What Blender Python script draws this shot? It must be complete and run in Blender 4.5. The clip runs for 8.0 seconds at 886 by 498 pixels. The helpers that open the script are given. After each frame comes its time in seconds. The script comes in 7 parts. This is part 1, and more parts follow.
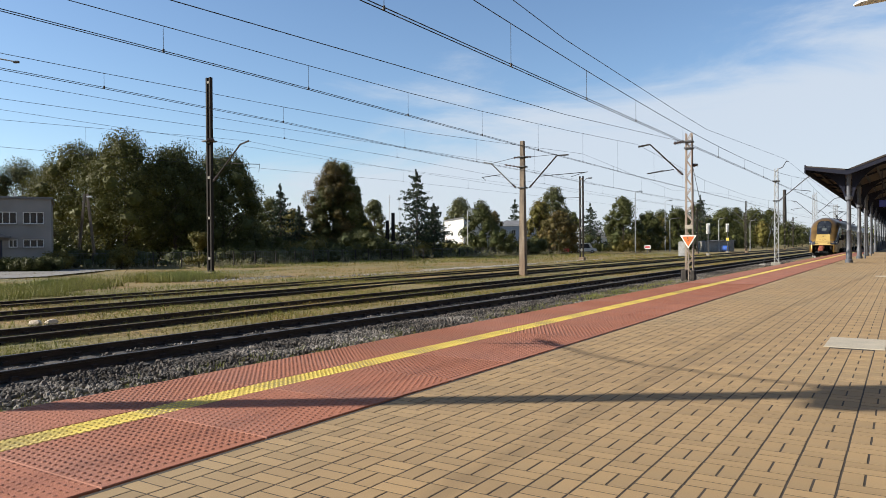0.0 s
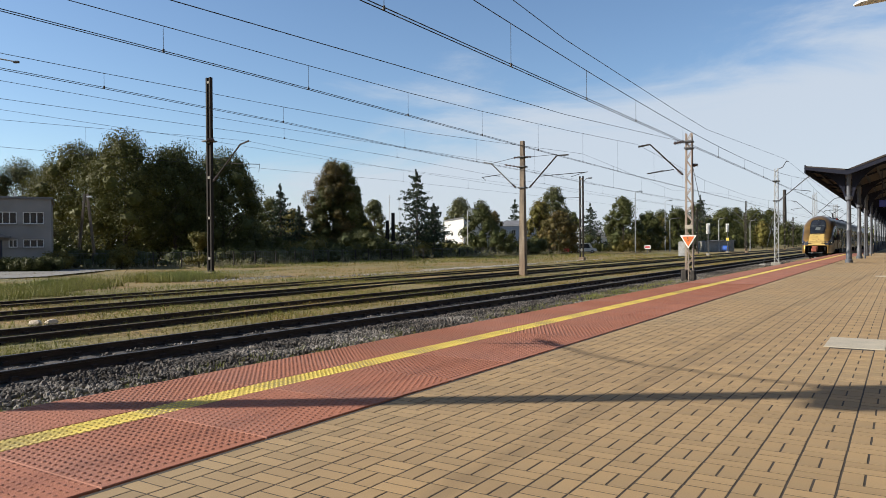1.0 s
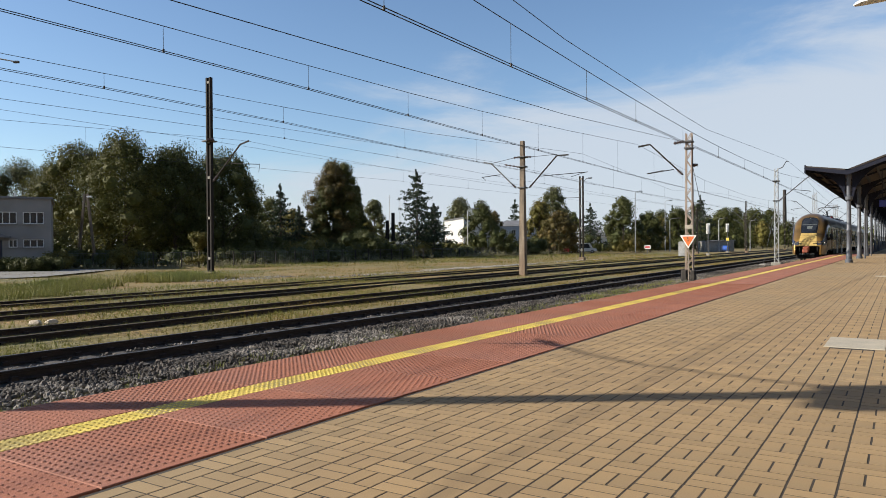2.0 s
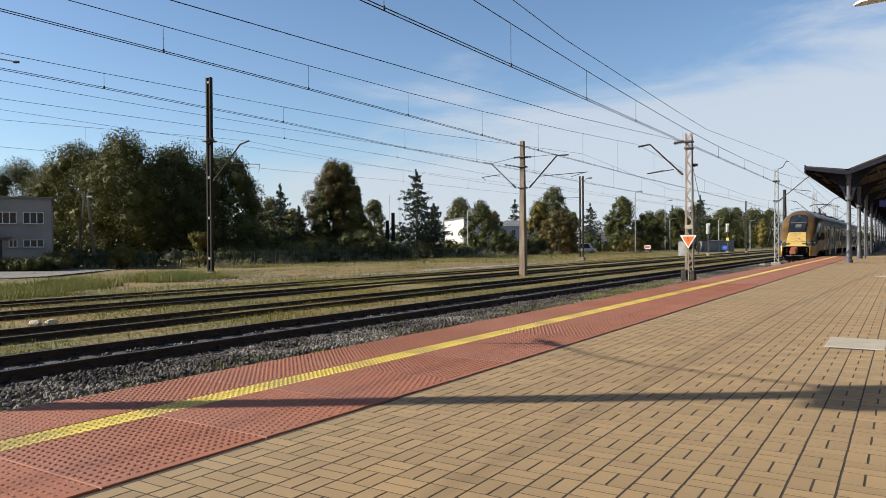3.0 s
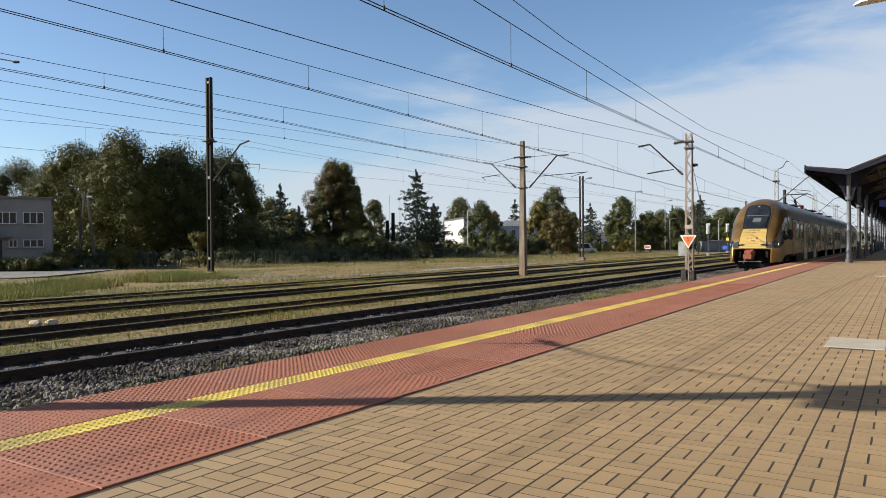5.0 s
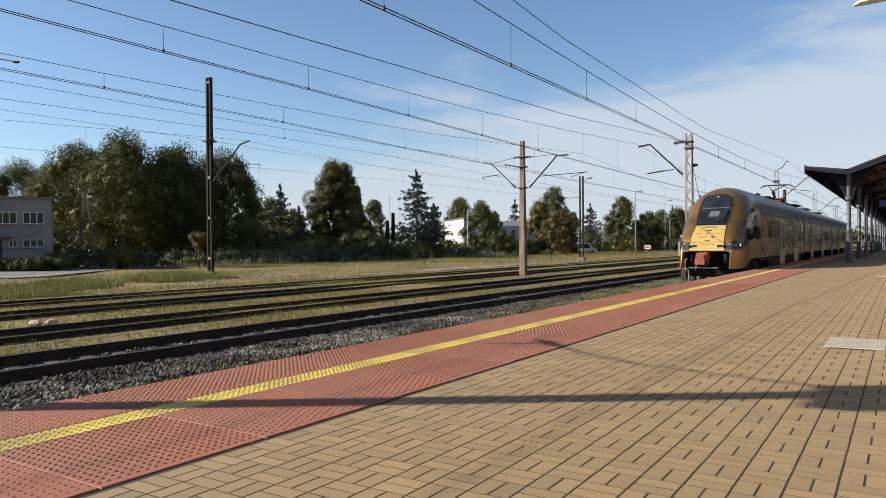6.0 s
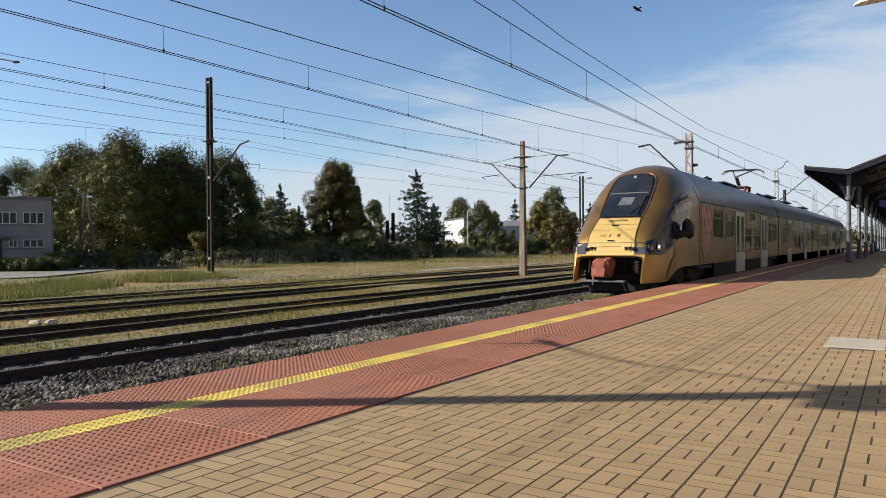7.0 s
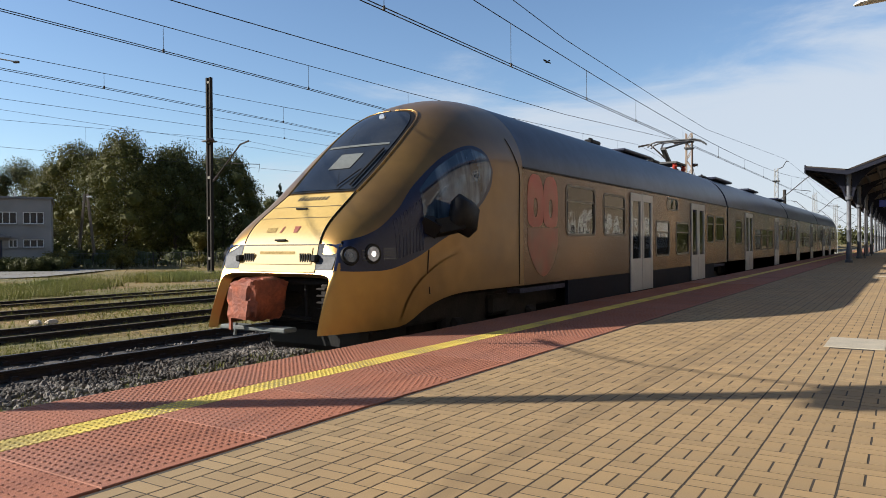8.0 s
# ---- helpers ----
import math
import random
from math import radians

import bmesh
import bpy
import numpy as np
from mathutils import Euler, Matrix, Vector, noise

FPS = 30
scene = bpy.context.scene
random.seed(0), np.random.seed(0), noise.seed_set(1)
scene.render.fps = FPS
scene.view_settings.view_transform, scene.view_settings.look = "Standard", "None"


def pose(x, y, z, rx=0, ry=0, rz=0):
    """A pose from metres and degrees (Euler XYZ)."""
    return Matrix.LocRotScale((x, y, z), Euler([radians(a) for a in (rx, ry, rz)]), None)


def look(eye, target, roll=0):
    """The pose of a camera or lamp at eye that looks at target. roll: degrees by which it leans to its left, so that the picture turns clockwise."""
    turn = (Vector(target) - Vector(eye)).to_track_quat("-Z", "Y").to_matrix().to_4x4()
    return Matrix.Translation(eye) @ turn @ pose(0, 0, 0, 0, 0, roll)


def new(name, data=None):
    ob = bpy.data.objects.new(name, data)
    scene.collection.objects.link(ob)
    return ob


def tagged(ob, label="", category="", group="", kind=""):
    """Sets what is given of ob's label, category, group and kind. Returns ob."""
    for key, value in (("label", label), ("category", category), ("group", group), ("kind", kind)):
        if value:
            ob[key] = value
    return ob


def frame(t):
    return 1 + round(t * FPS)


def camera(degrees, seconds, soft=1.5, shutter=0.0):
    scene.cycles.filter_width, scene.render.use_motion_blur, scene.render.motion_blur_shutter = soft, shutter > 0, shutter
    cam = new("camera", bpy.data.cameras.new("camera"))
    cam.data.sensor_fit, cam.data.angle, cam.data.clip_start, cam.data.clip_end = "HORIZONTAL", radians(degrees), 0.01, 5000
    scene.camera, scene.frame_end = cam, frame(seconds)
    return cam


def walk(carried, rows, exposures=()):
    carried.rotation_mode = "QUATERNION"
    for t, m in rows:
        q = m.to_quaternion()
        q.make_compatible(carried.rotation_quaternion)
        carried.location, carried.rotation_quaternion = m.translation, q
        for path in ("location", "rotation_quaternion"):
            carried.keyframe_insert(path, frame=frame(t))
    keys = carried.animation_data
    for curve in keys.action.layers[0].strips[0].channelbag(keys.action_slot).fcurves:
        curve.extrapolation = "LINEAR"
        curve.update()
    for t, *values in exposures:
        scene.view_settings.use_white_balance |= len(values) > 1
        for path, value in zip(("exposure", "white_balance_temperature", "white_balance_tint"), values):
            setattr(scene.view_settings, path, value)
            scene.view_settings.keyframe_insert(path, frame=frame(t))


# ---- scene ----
# ---------- camera ----------
YAW, DIP, LEAN, EYE_Z = 32.547, 0.387, -0.402, 1.107
cam = camera(63.017, 8.0, soft=0.6)
EYE = Vector((0.0, 0.0, EYE_Z))
AHEAD = Vector((-math.sin(radians(YAW)) * math.cos(radians(DIP)), math.cos(radians(YAW)) * math.cos(radians(DIP)), -math.sin(radians(DIP))))
VIEW = look(EYE, EYE + AHEAD * 10, LEAN)
walk(cam, [(0.0, VIEW), (8.0, VIEW)], exposures=[(0.0, 1.15, 6200, 10), (0.5, 1.08, 6200, 10), (1.2, 1.05, 6200, 10), (6.5, 1.05, 6200, 10), (8.0, 1.12, 6200, 10)])

# ---------- levels of the place ----------
PLAT = 0.0          # platform top
RT = -0.67          # top of the rails
GZ = -0.87          # ground between the tracks
T1, T2, T3, T4, T5 = -6.8, -11.65, -16.05, -21.05, -25.45   # track centres
EDGE, TAN = -5.13, -3.09   # platform edge, border of the paving

# ---------- sky and sun ----------
SUN_EL = radians(27.8)
SUN_TO = Vector((-0.82 * math.cos(SUN_EL), -0.572 * math.cos(SUN_EL), math.sin(SUN_EL)))
world = bpy.data.worlds.new("sky")
scene.world = world
world.use_nodes = True
wt = world.node_tree
wt.nodes.clear()
w_out = wt.nodes.new("ShaderNodeOutputWorld")
w_bg = wt.nodes.new("ShaderNodeBackground")
w_sky = wt.nodes.new("ShaderNodeTexSky")
w_sky.sky_type = 'NISHITA'
w_sky.sun_disc = False
w_sky.sun_elevation = SUN_EL
w_sky.sun_rotation = math.atan2(SUN_TO.x, SUN_TO.y) % (2 * math.pi)
w_sky.altitude, w_sky.air_density, w_sky.dust_density, w_sky.ozone_density = 200, 1.0, 0.45, 2.6
w_tc = wt.nodes.new("ShaderNodeTexCoord")
w_map = wt.nodes.new("ShaderNodeMapping")
w_map.inputs["Scale"].default_value = (1.5, 1.5, 5.5)
w_map.inputs["Rotation"].default_value = (0.16, -0.22, 0.3)
w_map.inputs["Location"].default_value = (0.35, 0.15, 0.2)
w_n = wt.nodes.new("ShaderNodeTexNoise")
w_n.inputs["Scale"].default_value = 2.1
w_n.inputs["Detail"].default_value = 9
w_n.inputs["Roughness"].default_value = 0.60
w_n.inputs["Distortion"].default_value = 0.5
w_low = wt.nodes.new("ShaderNodeMapRange")      # thin cloud gathers low over the horizon
w_low.inputs[1].default_value, w_low.inputs[2].default_value = 0.05, 0.32
w_low.inputs[3].default_value, w_low.inputs[4].default_value = 0.385, -0.36
w_add = wt.nodes.new("ShaderNodeMath")
w_add.operation = 'ADD'
w_ramp = wt.nodes.new("ShaderNodeMapRange")
w_ramp.interpolation_type = 'SMOOTHSTEP'
w_ramp.inputs[1].default_value, w_ramp.inputs[2].default_value = 0.42, 0.80
w_ramp.inputs[3].default_value, w_ramp.inputs[4].default_value = 0.0, 0.85
w_mix = wt.nodes.new("ShaderNodeMix")
w_mix.data_type = 'RGBA'
w_mix.inputs[7].default_value = (4.55, 4.85, 5.20, 1)
wl = wt.links.new
wl(w_tc.outputs["Generated"], w_map.inputs["Vector"])
wl(w_map.outputs["Vector"], w_n.inputs["Vector"])
w_side = wt.nodes.new("ShaderNodeVectorMath")   # the bank of cloud stands higher down the line
w_side.operation = 'DOT_PRODUCT'
w_side.inputs[1].default_value = (-0.21, -0.135, 1.0)
wl(w_tc.outputs["Generated"], w_side.inputs[0])
wl(w_side.outputs["Value"], w_low.inputs[0])
wl(w_n.outputs["Fac"], w_add.inputs[0])
wl(w_low.outputs[0], w_add.inputs[1])
wl(w_add.outputs[0], w_ramp.inputs[0])
wl(w_ramp.outputs[0], w_mix.inputs[0])
wl(w_sky.outputs[0], w_mix.inputs[6])
wl(w_mix.outputs[2], w_bg.inputs["Color"])
w_bg.inputs["Strength"].default_value = 0.069
wl(w_bg.outputs[0], w_out.inputs[0])

sun = new("sun", bpy.data.lights.new("sun", 'SUN'))
sun.data.energy, sun.data.angle, sun.data.color = 5.0, radians(0.53), (1.0, 0.90, 0.75)
sun.matrix_world = look(SUN_TO * 60, (0, 0, 0))


# ---------- materials ----------
def mat(name, c1, c2=None, scale=4.0, rough=0.8, metal=0.0, bump=0.15, bscale=30.0, stretch=(1, 1, 1), rand=0.0, island=0.0,
        fine=0.25, coat=0.0, lo=0.35, hi=0.65, spec=0.5, third=None):
    """A surface with a coarse change of colour, a fine grain and a fine relief."""
    m = bpy.data.materials.new(name)
    m.use_nodes = True
    nt = m.node_tree
    b = nt.nodes["Principled BSDF"]
    ln = nt.links.new
    tc = nt.nodes.new("ShaderNodeTexCoord")
    mp = nt.nodes.new("ShaderNodeMapping")
    mp.inputs["Scale"].default_value = stretch
    ln(tc.outputs["Object"], mp.inputs["Vector"])
    n1 = nt.nodes.new("ShaderNodeTexNoise")
    n1.inputs["Scale"].default_value, n1.inputs["Detail"].default_value = scale, 5
    ln(mp.outputs[0], n1.inputs["Vector"])
    r1 = nt.nodes.new("ShaderNodeMapRange")
    r1.inputs[1].default_value, r1.inputs[2].default_value = lo, hi
    ln(n1.outputs["Fac"], r1.inputs[0])
    mx = nt.nodes.new("ShaderNodeMix")
    mx.data_type = 'RGBA'
    mx.inputs[6].default_value, mx.inputs[7].default_value = (*c1, 1), (*(c2 or c1), 1)
    ln(r1.outputs[0], mx.inputs[0])
    col = mx.outputs[2]
    n2 = nt.nodes.new("ShaderNodeTexNoise")
    n2.inputs["Scale"].default_value, n2.inputs["Detail"].default_value = bscale, 4
    ln(mp.outputs[0], n2.inputs["Vector"])
    if third:
        n3 = nt.nodes.new("ShaderNodeTexNoise")
        n3.inputs["Scale"].default_value, n3.inputs["Detail"].default_value = scale * 0.23, 6
        ln(mp.outputs[0], n3.inputs["Vector"])
        r3 = nt.nodes.new("ShaderNodeMapRange")
        r3.inputs[1].default_value, r3.inputs[2].default_value = 0.48, 0.66
        ln(n3.outputs["Fac"], r3.inputs[0])
        m3 = nt.nodes.new("ShaderNodeMix")
        m3.data_type = 'RGBA'
        m3.inputs[7].default_value = (*third, 1)
        ln(r3.outputs[0], m3.inputs[0])
        ln(col, m3.inputs[6])
        col = m3.outputs[2]
    hv = nt.nodes.new("ShaderNodeHueSaturation")
    ln(col, hv.inputs["Color"])
    r2 = nt.nodes.new("ShaderNodeMapRange")
    r2.inputs[1].default_value, r2.inputs[2].default_value = 0.3, 0.7
    r2.inputs[3].default_value, r2.inputs[4].default_value = 1 - fine, 1 + fine
    ln(n2.outputs["Fac"], r2.inputs[0])
    val = r2.outputs[0]
    for amount, node, sock in ((rand, "ShaderNodeObjectInfo", "Random"), (island, "ShaderNodeNewGeometry", "Random Per Island")):
        if amount:
            oi = nt.nodes.new(node)
            rr = nt.nodes.new("ShaderNodeMapRange")
            rr.inputs[3].default_value, rr.inputs[4].default_value = 1 - amount, 1 + amount
            ln(oi.outputs[sock], rr.inputs[0])
            mu = nt.nodes.new("ShaderNodeMath")
            mu.operation = 'MULTIPLY'
            ln(val, mu.inputs[0])
            ln(rr.outputs[0], mu.inputs[1])
            val = mu.outputs[0]
    ln(val, hv.inputs["Value"])
    ln(hv.outputs[0], b.inputs["Base Color"])
    b.inputs["Roughness"].default_value, b.inputs["Metallic"].default_value = rough, metal
    b.inputs["Coat Weight"].default_value = coat
    b.inputs["Specular IOR Level"].default_value = spec
    if bump:
        bp = nt.nodes.new("ShaderNodeBump")
        bp.inputs["Strength"].default_value, bp.inputs["Distance"].default_value = bump, 0.02
        ln(n2.outputs["Fac"], bp.inputs["Height"])
        ln(bp.outputs[0], b.inputs["Normal"])
    return m


def leafy(name, c1, c2, island=0.35, rough=0.65):
    """Leaves: colour changes from clump to clump, with light passing through."""
    m = mat(name, c1, c2, scale=0.35, rough=rough, bump=0, bscale=3, island=island, fine=0.2, spec=0.25)
    nt = m.node_tree
    b = nt.nodes["Principled BSDF"]
    tr = nt.nodes.new("ShaderNodeBsdfTranslucent")
    ms = nt.nodes.new("ShaderNodeMixShader")
    ms.inputs[0].default_value = 0.14
    nt.links.new(b.inputs["Base Color"].links[0].from_socket, tr.inputs["Color"])
    nt.links.new(b.outputs[0], ms.inputs[1])
    nt.links.new(tr.outputs[0], ms.inputs[2])
    nt.links.new(ms.outputs[0], nt.nodes["Material Output"].inputs["Surface"])
    return m


def glass(name, tint, gloss_rough=0.03):
    """Window glass: lets tinted light through and mirrors more at a slant."""
    m = bpy.data.materials.new(name)
    m.use_nodes = True
    nt = m.node_tree
    nt.nodes.remove(nt.nodes["Principled BSDF"])
    fr = nt.nodes.new("ShaderNodeFresnel")
    fr.inputs["IOR"].default_value = 1.6
    tp = nt.nodes.new("ShaderNodeBsdfTransparent")
    tp.inputs["Color"].default_value = (*tint, 1)
    gl = nt.nodes.new("ShaderNodeBsdfGlossy")
    gl.inputs["Roughness"].default_value = gloss_rough
    tc = nt.nodes.new("ShaderNodeTexCoord")      # panes are never quite flat
    nz = nt.nodes.new("ShaderNodeTexNoise")
    nz.inputs["Scale"].default_value, nz.inputs["Detail"].default_value = 1.6, 1.0
    bp = nt.nodes.new("ShaderNodeBump")
    bp.inputs["Strength"].default_value, bp.inputs["Distance"].default_value = 0.22, 0.03
    nt.links.new(tc.outputs["Object"], nz.inputs["Vector"])
    nt.links.new(nz.outputs["Fac"], bp.inputs["Height"])
    nt.links.new(bp.outputs[0], gl.inputs["Normal"])
    ms = nt.nodes.new("ShaderNodeMixShader")
    nt.links.new(fr.outputs[0], ms.inputs[0])
    nt.links.new(tp.outputs[0], ms.inputs[1])
    nt.links.new(gl.outputs[0], ms.inputs[2])
    nt.links.new(ms.outputs[0], nt.nodes["Material Output"].inputs["Surface"])
    return m


def lamp_mat(name, c, strength):
    m = bpy.data.materials.new(name)
    m.use_nodes = True
    b = m.node_tree.nodes["Principled BSDF"]
    b.inputs["Base Color"].default_value = (*c, 1)
    b.inputs["Emission Color"].default_value = (*c, 1)
    b.inputs["Emission Strength"].default_value = strength
    return m


M_PAVE = mat("tan_paver", (0.238, 0.159, 0.073), (0.194, 0.130, 0.062), 1.1, 0.88, bump=0.14, bscale=160, island=0.10, rand=0.10, fine=0.10, third=(0.211, 0.150, 0.076))
M_JOINT = mat("joint_sand", (0.017, 0.012, 0.008), (0.031, 0.022, 0.014), 9, 0.95, bump=0.4, bscale=200)
M_RED = mat("red_concrete", (0.242, 0.084, 0.043), (0.202, 0.071, 0.038), 1.6, 0.85, bump=0.3, bscale=140, island=0.08, rand=0.06, fine=0.14, third=(0.208, 0.086, 0.055))
M_YEL = mat("yellow_concrete", (0.62, 0.465, 0.075), (0.54, 0.405, 0.070), 3, 0.8, bump=0.25, bscale=140, rand=0.06, fine=0.16, third=(0.323, 0.246, 0.077))
M_CONC = mat("concrete", (0.231, 0.216, 0.189), (0.169, 0.158, 0.135), 1.3, 0.9, bump=0.4, bscale=60, fine=0.2, rand=0.1)
M_CONC_P = mat("weathered_concrete_post", (0.205, 0.160, 0.112), (0.085, 0.066, 0.048), 1.6, 0.9, bump=0.5, bscale=30, stretch=(3, 3, 0.45), fine=0.35, third=(0.150, 0.098, 0.060))
M_PALE = mat("pale_concrete", (0.323, 0.289, 0.223), (0.269, 0.243, 0.193), 3, 0.85, bump=0.3, bscale=80, fine=0.12)
M_BALL = mat("ballast_stone", (0.078, 0.066, 0.054), (0.015, 0.013, 0.011), 3, 0.9, bump=0.5, bscale=90, island=0.5, fine=0.25, third=(0.165, 0.150, 0.132))
M_BED = mat("ballast_bed", (0.024, 0.020, 0.016), (0.048, 0.040, 0.031), 14, 0.95, bump=1.0, bscale=55, fine=0.5)
M_RAIL = mat("rusty_rail_steel", (0.014, 0.01, 0.008), (0.023, 0.015, 0.012), 6, 0.85, 0.0, bump=0.3, bscale=60, stretch=(4, 0.3, 4))
M_RAILTOP = mat("worn_rail_head", (0.077, 0.069, 0.065), (0.046, 0.041, 0.037), 3, 0.5, 0.6, bump=0.05, stretch=(4, 0.2, 4))
M_OLDTOP = mat("rusty_rail_head", (0.027, 0.018, 0.014), (0.046, 0.031, 0.022), 3, 0.75, 0.0, bump=0.05, stretch=(4, 0.2, 4))
M_SLEEP = mat("old_sleeper", (0.038, 0.032, 0.026), (0.020, 0.017, 0.014), 4, 0.95, bump=0.5, bscale=30, rand=0.25)
M_GROUND = mat("weedy_ground", (0.102, 0.086, 0.018), (0.168, 0.102, 0.027), 0.42, 0.95, bump=1.0, bscale=9, fine=0.5, third=(0.074, 0.074, 0.017), lo=0.32, hi=0.66)
M_ASPH = mat("asphalt", (0.115, 0.112, 0.104), (0.154, 0.146, 0.135), 0.7, 0.9, bump=0.3, bscale=30, fine=0.15)
M_GRASS = leafy("dry_green_grass", (0.096, 0.104, 0.015), (0.182, 0.130, 0.027), 0.5)
M_GREEN = leafy("lush_green_grass", (0.108, 0.126, 0.023), (0.165, 0.156, 0.034), 0.45)
M_STEEL = mat("galvanised_steel", (0.347, 0.347, 0.339), (0.254, 0.254, 0.246), 3, 0.55, 0.6, bump=0.1, rand=0.1)
M_RUSTY = mat("rust_stained_steel", (0.185, 0.131, 0.096), (0.277, 0.239, 0.2), 2, 0.8, 0.2, bump=0.25, stretch=(2, 2, 0.6))
M_DARKST = mat("dark_painted_steel", (0.046, 0.048, 0.051), (0.077, 0.077, 0.077), 3, 0.6, 0.2, bump=0.1)
M_WIRE = mat("dark_copper_wire", (0.027, 0.029, 0.032), (0.046, 0.046, 0.046), 2, 0.6, 0.5, bump=0)
M_PORC = mat("brown_porcelain", (0.054, 0.031, 0.023), None, 3, 0.3, bump=0)
M_BARK = mat("bark", (0.065, 0.05, 0.037), (0.039, 0.031, 0.023), 5, 0.95, bump=0.8, bscale=20, stretch=(3, 3, 0.6))
M_PALESTONE = mat("pale_gravel", (0.33, 0.31, 0.275), (0.22, 0.205, 0.18), 3, 0.9, bump=0.3, island=0.3)
M_WEED = leafy("pale_weeds", (0.154, 0.146, 0.077), (0.231, 0.208, 0.131), 0.3)
M_DARKPOST = mat("dark_rusty_channel_steel", (0.014, 0.012, 0.010), (0.027, 0.022, 0.018), 1.5, 0.85, bump=0.3, stretch=(2, 2, 0.5), spec=0.2)


# ---------- mesh building ----------
class Shape:
    """Collects points and faces of one mesh."""

    def __init__(self):
        self.v, self.f = [], []

    def add(self, pts, faces):
        k = len(self.v)
        self.v += [tuple(q) for q in pts]
        self.f += [tuple(i + k for i in fc) for fc in faces]
        return self

    def box(self, x, y, z, sx, sy, sz, m=None, cut=0.0):
        """A box about (x, y, z); cut chamfers the upper edges and the corners."""
        a, b, c = sx / 2, sy / 2, sz / 2
        if cut:
            d = cut
            ring = lambda h, e: [(-a + e, -b + d, h), (-a + d, -b + e, h), (a - d, -b + e, h), (a - e, -b + d, h),
                                 (a - e, b - d, h), (a - d, b - e, h), (-a + d, b - e, h), (-a + e, b - d, h)]
            low = min(d, c * 0.9)
            pts = ring(-c, low) + ring(-c + low, 0) + ring(c - low, 0) + ring(c, low)
            fc = [tuple(range(7, -1, -1)), tuple(range(24, 32))]
            for r in range(3):
                for i in range(8):
                    j = (i + 1) % 8
                    fc.append((r * 8 + i, r * 8 + j, r * 8 + 8 + j, r * 8 + 8 + i))
        else:
            pts = [(-a, -b, -c), (a, -b, -c), (a, b, -c), (-a, b, -c), (-a, -b, c), (a, -b, c), (a, b, c), (-a, b, c)]
            fc = [(0, 3, 2, 1), (4, 5, 6, 7), (0, 1, 5, 4), (1, 2, 6, 5), (2, 3, 7, 6), (3, 0, 4, 7)]
        if m is not None:
            pts = [m @ Vector(q) for q in pts]
        return self.add([(q[0] + x, q[1] + y, q[2] + z) for q in pts], fc)

    def tube(self, p0, p1, r0, r1=None, n=8, cap=True):
        """A round bar from p0 to p1."""
        p0, p1 = Vector(p0), Vector(p1)
        r1 = r0 if r1 is None else r1
        w = (p1 - p0).normalized()
        u = w.orthogonal().normalized()
        q = w.cross(u)
        ang = [2 * math.pi * i / n for i in range(n)]
        pts = [p0 + (u * math.cos(t) + q * math.sin(t)) * r0 for t in ang] + [p1 + (u * math.cos(t) + q * math.sin(t)) * r1 for t in ang]
        fc = [(i, (i + 1) % n, n + (i + 1) % n, n + i) for i in range(n)]
        if cap:
            fc += [tuple(range(n - 1, -1, -1)), tuple(range(n, 2 * n))]
        return self.add(pts, fc)

    def path(self, pts, r, n=5):
        for a, b in zip(pts, pts[1:]):
            self.tube(a, b, r, r, n)
        return self

    def beam(self, p0, p1, wx, wy):
        """A square bar from p0 to p1, wx across and wy deep."""
        p0, p1 = Vector(p0), Vector(p1)
        w = (p1 - p0).normalized()
        u = w.cross(Vector((0, 1, 0)) if abs(w.y) < 0.9 else Vector((1, 0, 0))).normalized()
        q = w.cross(u)
        pts = [b + u * (sx * wx / 2) + q * (sy * wy / 2) for b in (p0, p1) for sx, sy in ((-1, -1), (1, -1), (1, 1), (-1, 1))]
        return self.add(pts, [(0, 3, 2, 1), (4, 5, 6, 7), (0, 1, 5, 4), (1, 2, 6, 5), (2, 3, 7, 6), (3, 0, 4, 7)])

    def turned(self, x, y, prof, n=16):
        """A turned form: prof lists (radius, z)."""
        pts = [(x + r * math.cos(2 * math.pi * i / n), y + r * math.sin(2 * math.pi * i / n), z) for r, z in prof for i in range(n)]
        fc = [(k * n + i, k * n + (i + 1) % n, (k + 1) * n + (i + 1) % n, (k + 1) * n + i) for k in range(len(prof) - 1) for i in range(n)]
        fc += [tuple(range(n - 1, -1, -1)), tuple(range((len(prof) - 1) * n, len(prof) * n))]
        return self.add(pts, fc)

    def extrude(self, prof, y0, y1, close=True):
        """A profile of (x, z), counterclockwise seen from -y, drawn out from y0 to y1."""
        n = len(prof)
        pts = [(x, y0, z) for x, z in prof] + [(x, y1, z) for x, z in prof]
        fc = [(i, (i + 1) % n, n + (i + 1) % n, n + i) for i in range(n if close else n - 1)]
        if close:
            fc += [tuple(range(n - 1, -1, -1)), tuple(range(n, 2 * n))]
        return self.add(pts, fc)

    def mesh(self, name, material, smooth=False):
        me = bpy.data.meshes.new(name)
        me.from_pydata(self.v, [], self.f)
        me.materials.append(material)
        if smooth:
            me.polygons.foreach_set("use_smooth", [True] * len(me.polygons))
        me.update()
        return me


def soft_edges(ob, angle=35):
    """Smooth shading that keeps edges sharper than the angle."""
    me = ob.data
    bm = bmesh.new()
    bm.from_mesh(me)
    bmesh.ops.recalc_face_normals(bm, faces=bm.faces)
    for e in bm.edges:
        e.smooth = len(e.link_faces) == 2 and e.calc_face_angle(0) < radians(angle)
    for fc in bm.faces:
        fc.smooth = True
    bm.to_mesh(me)
    bm.free()
    return ob


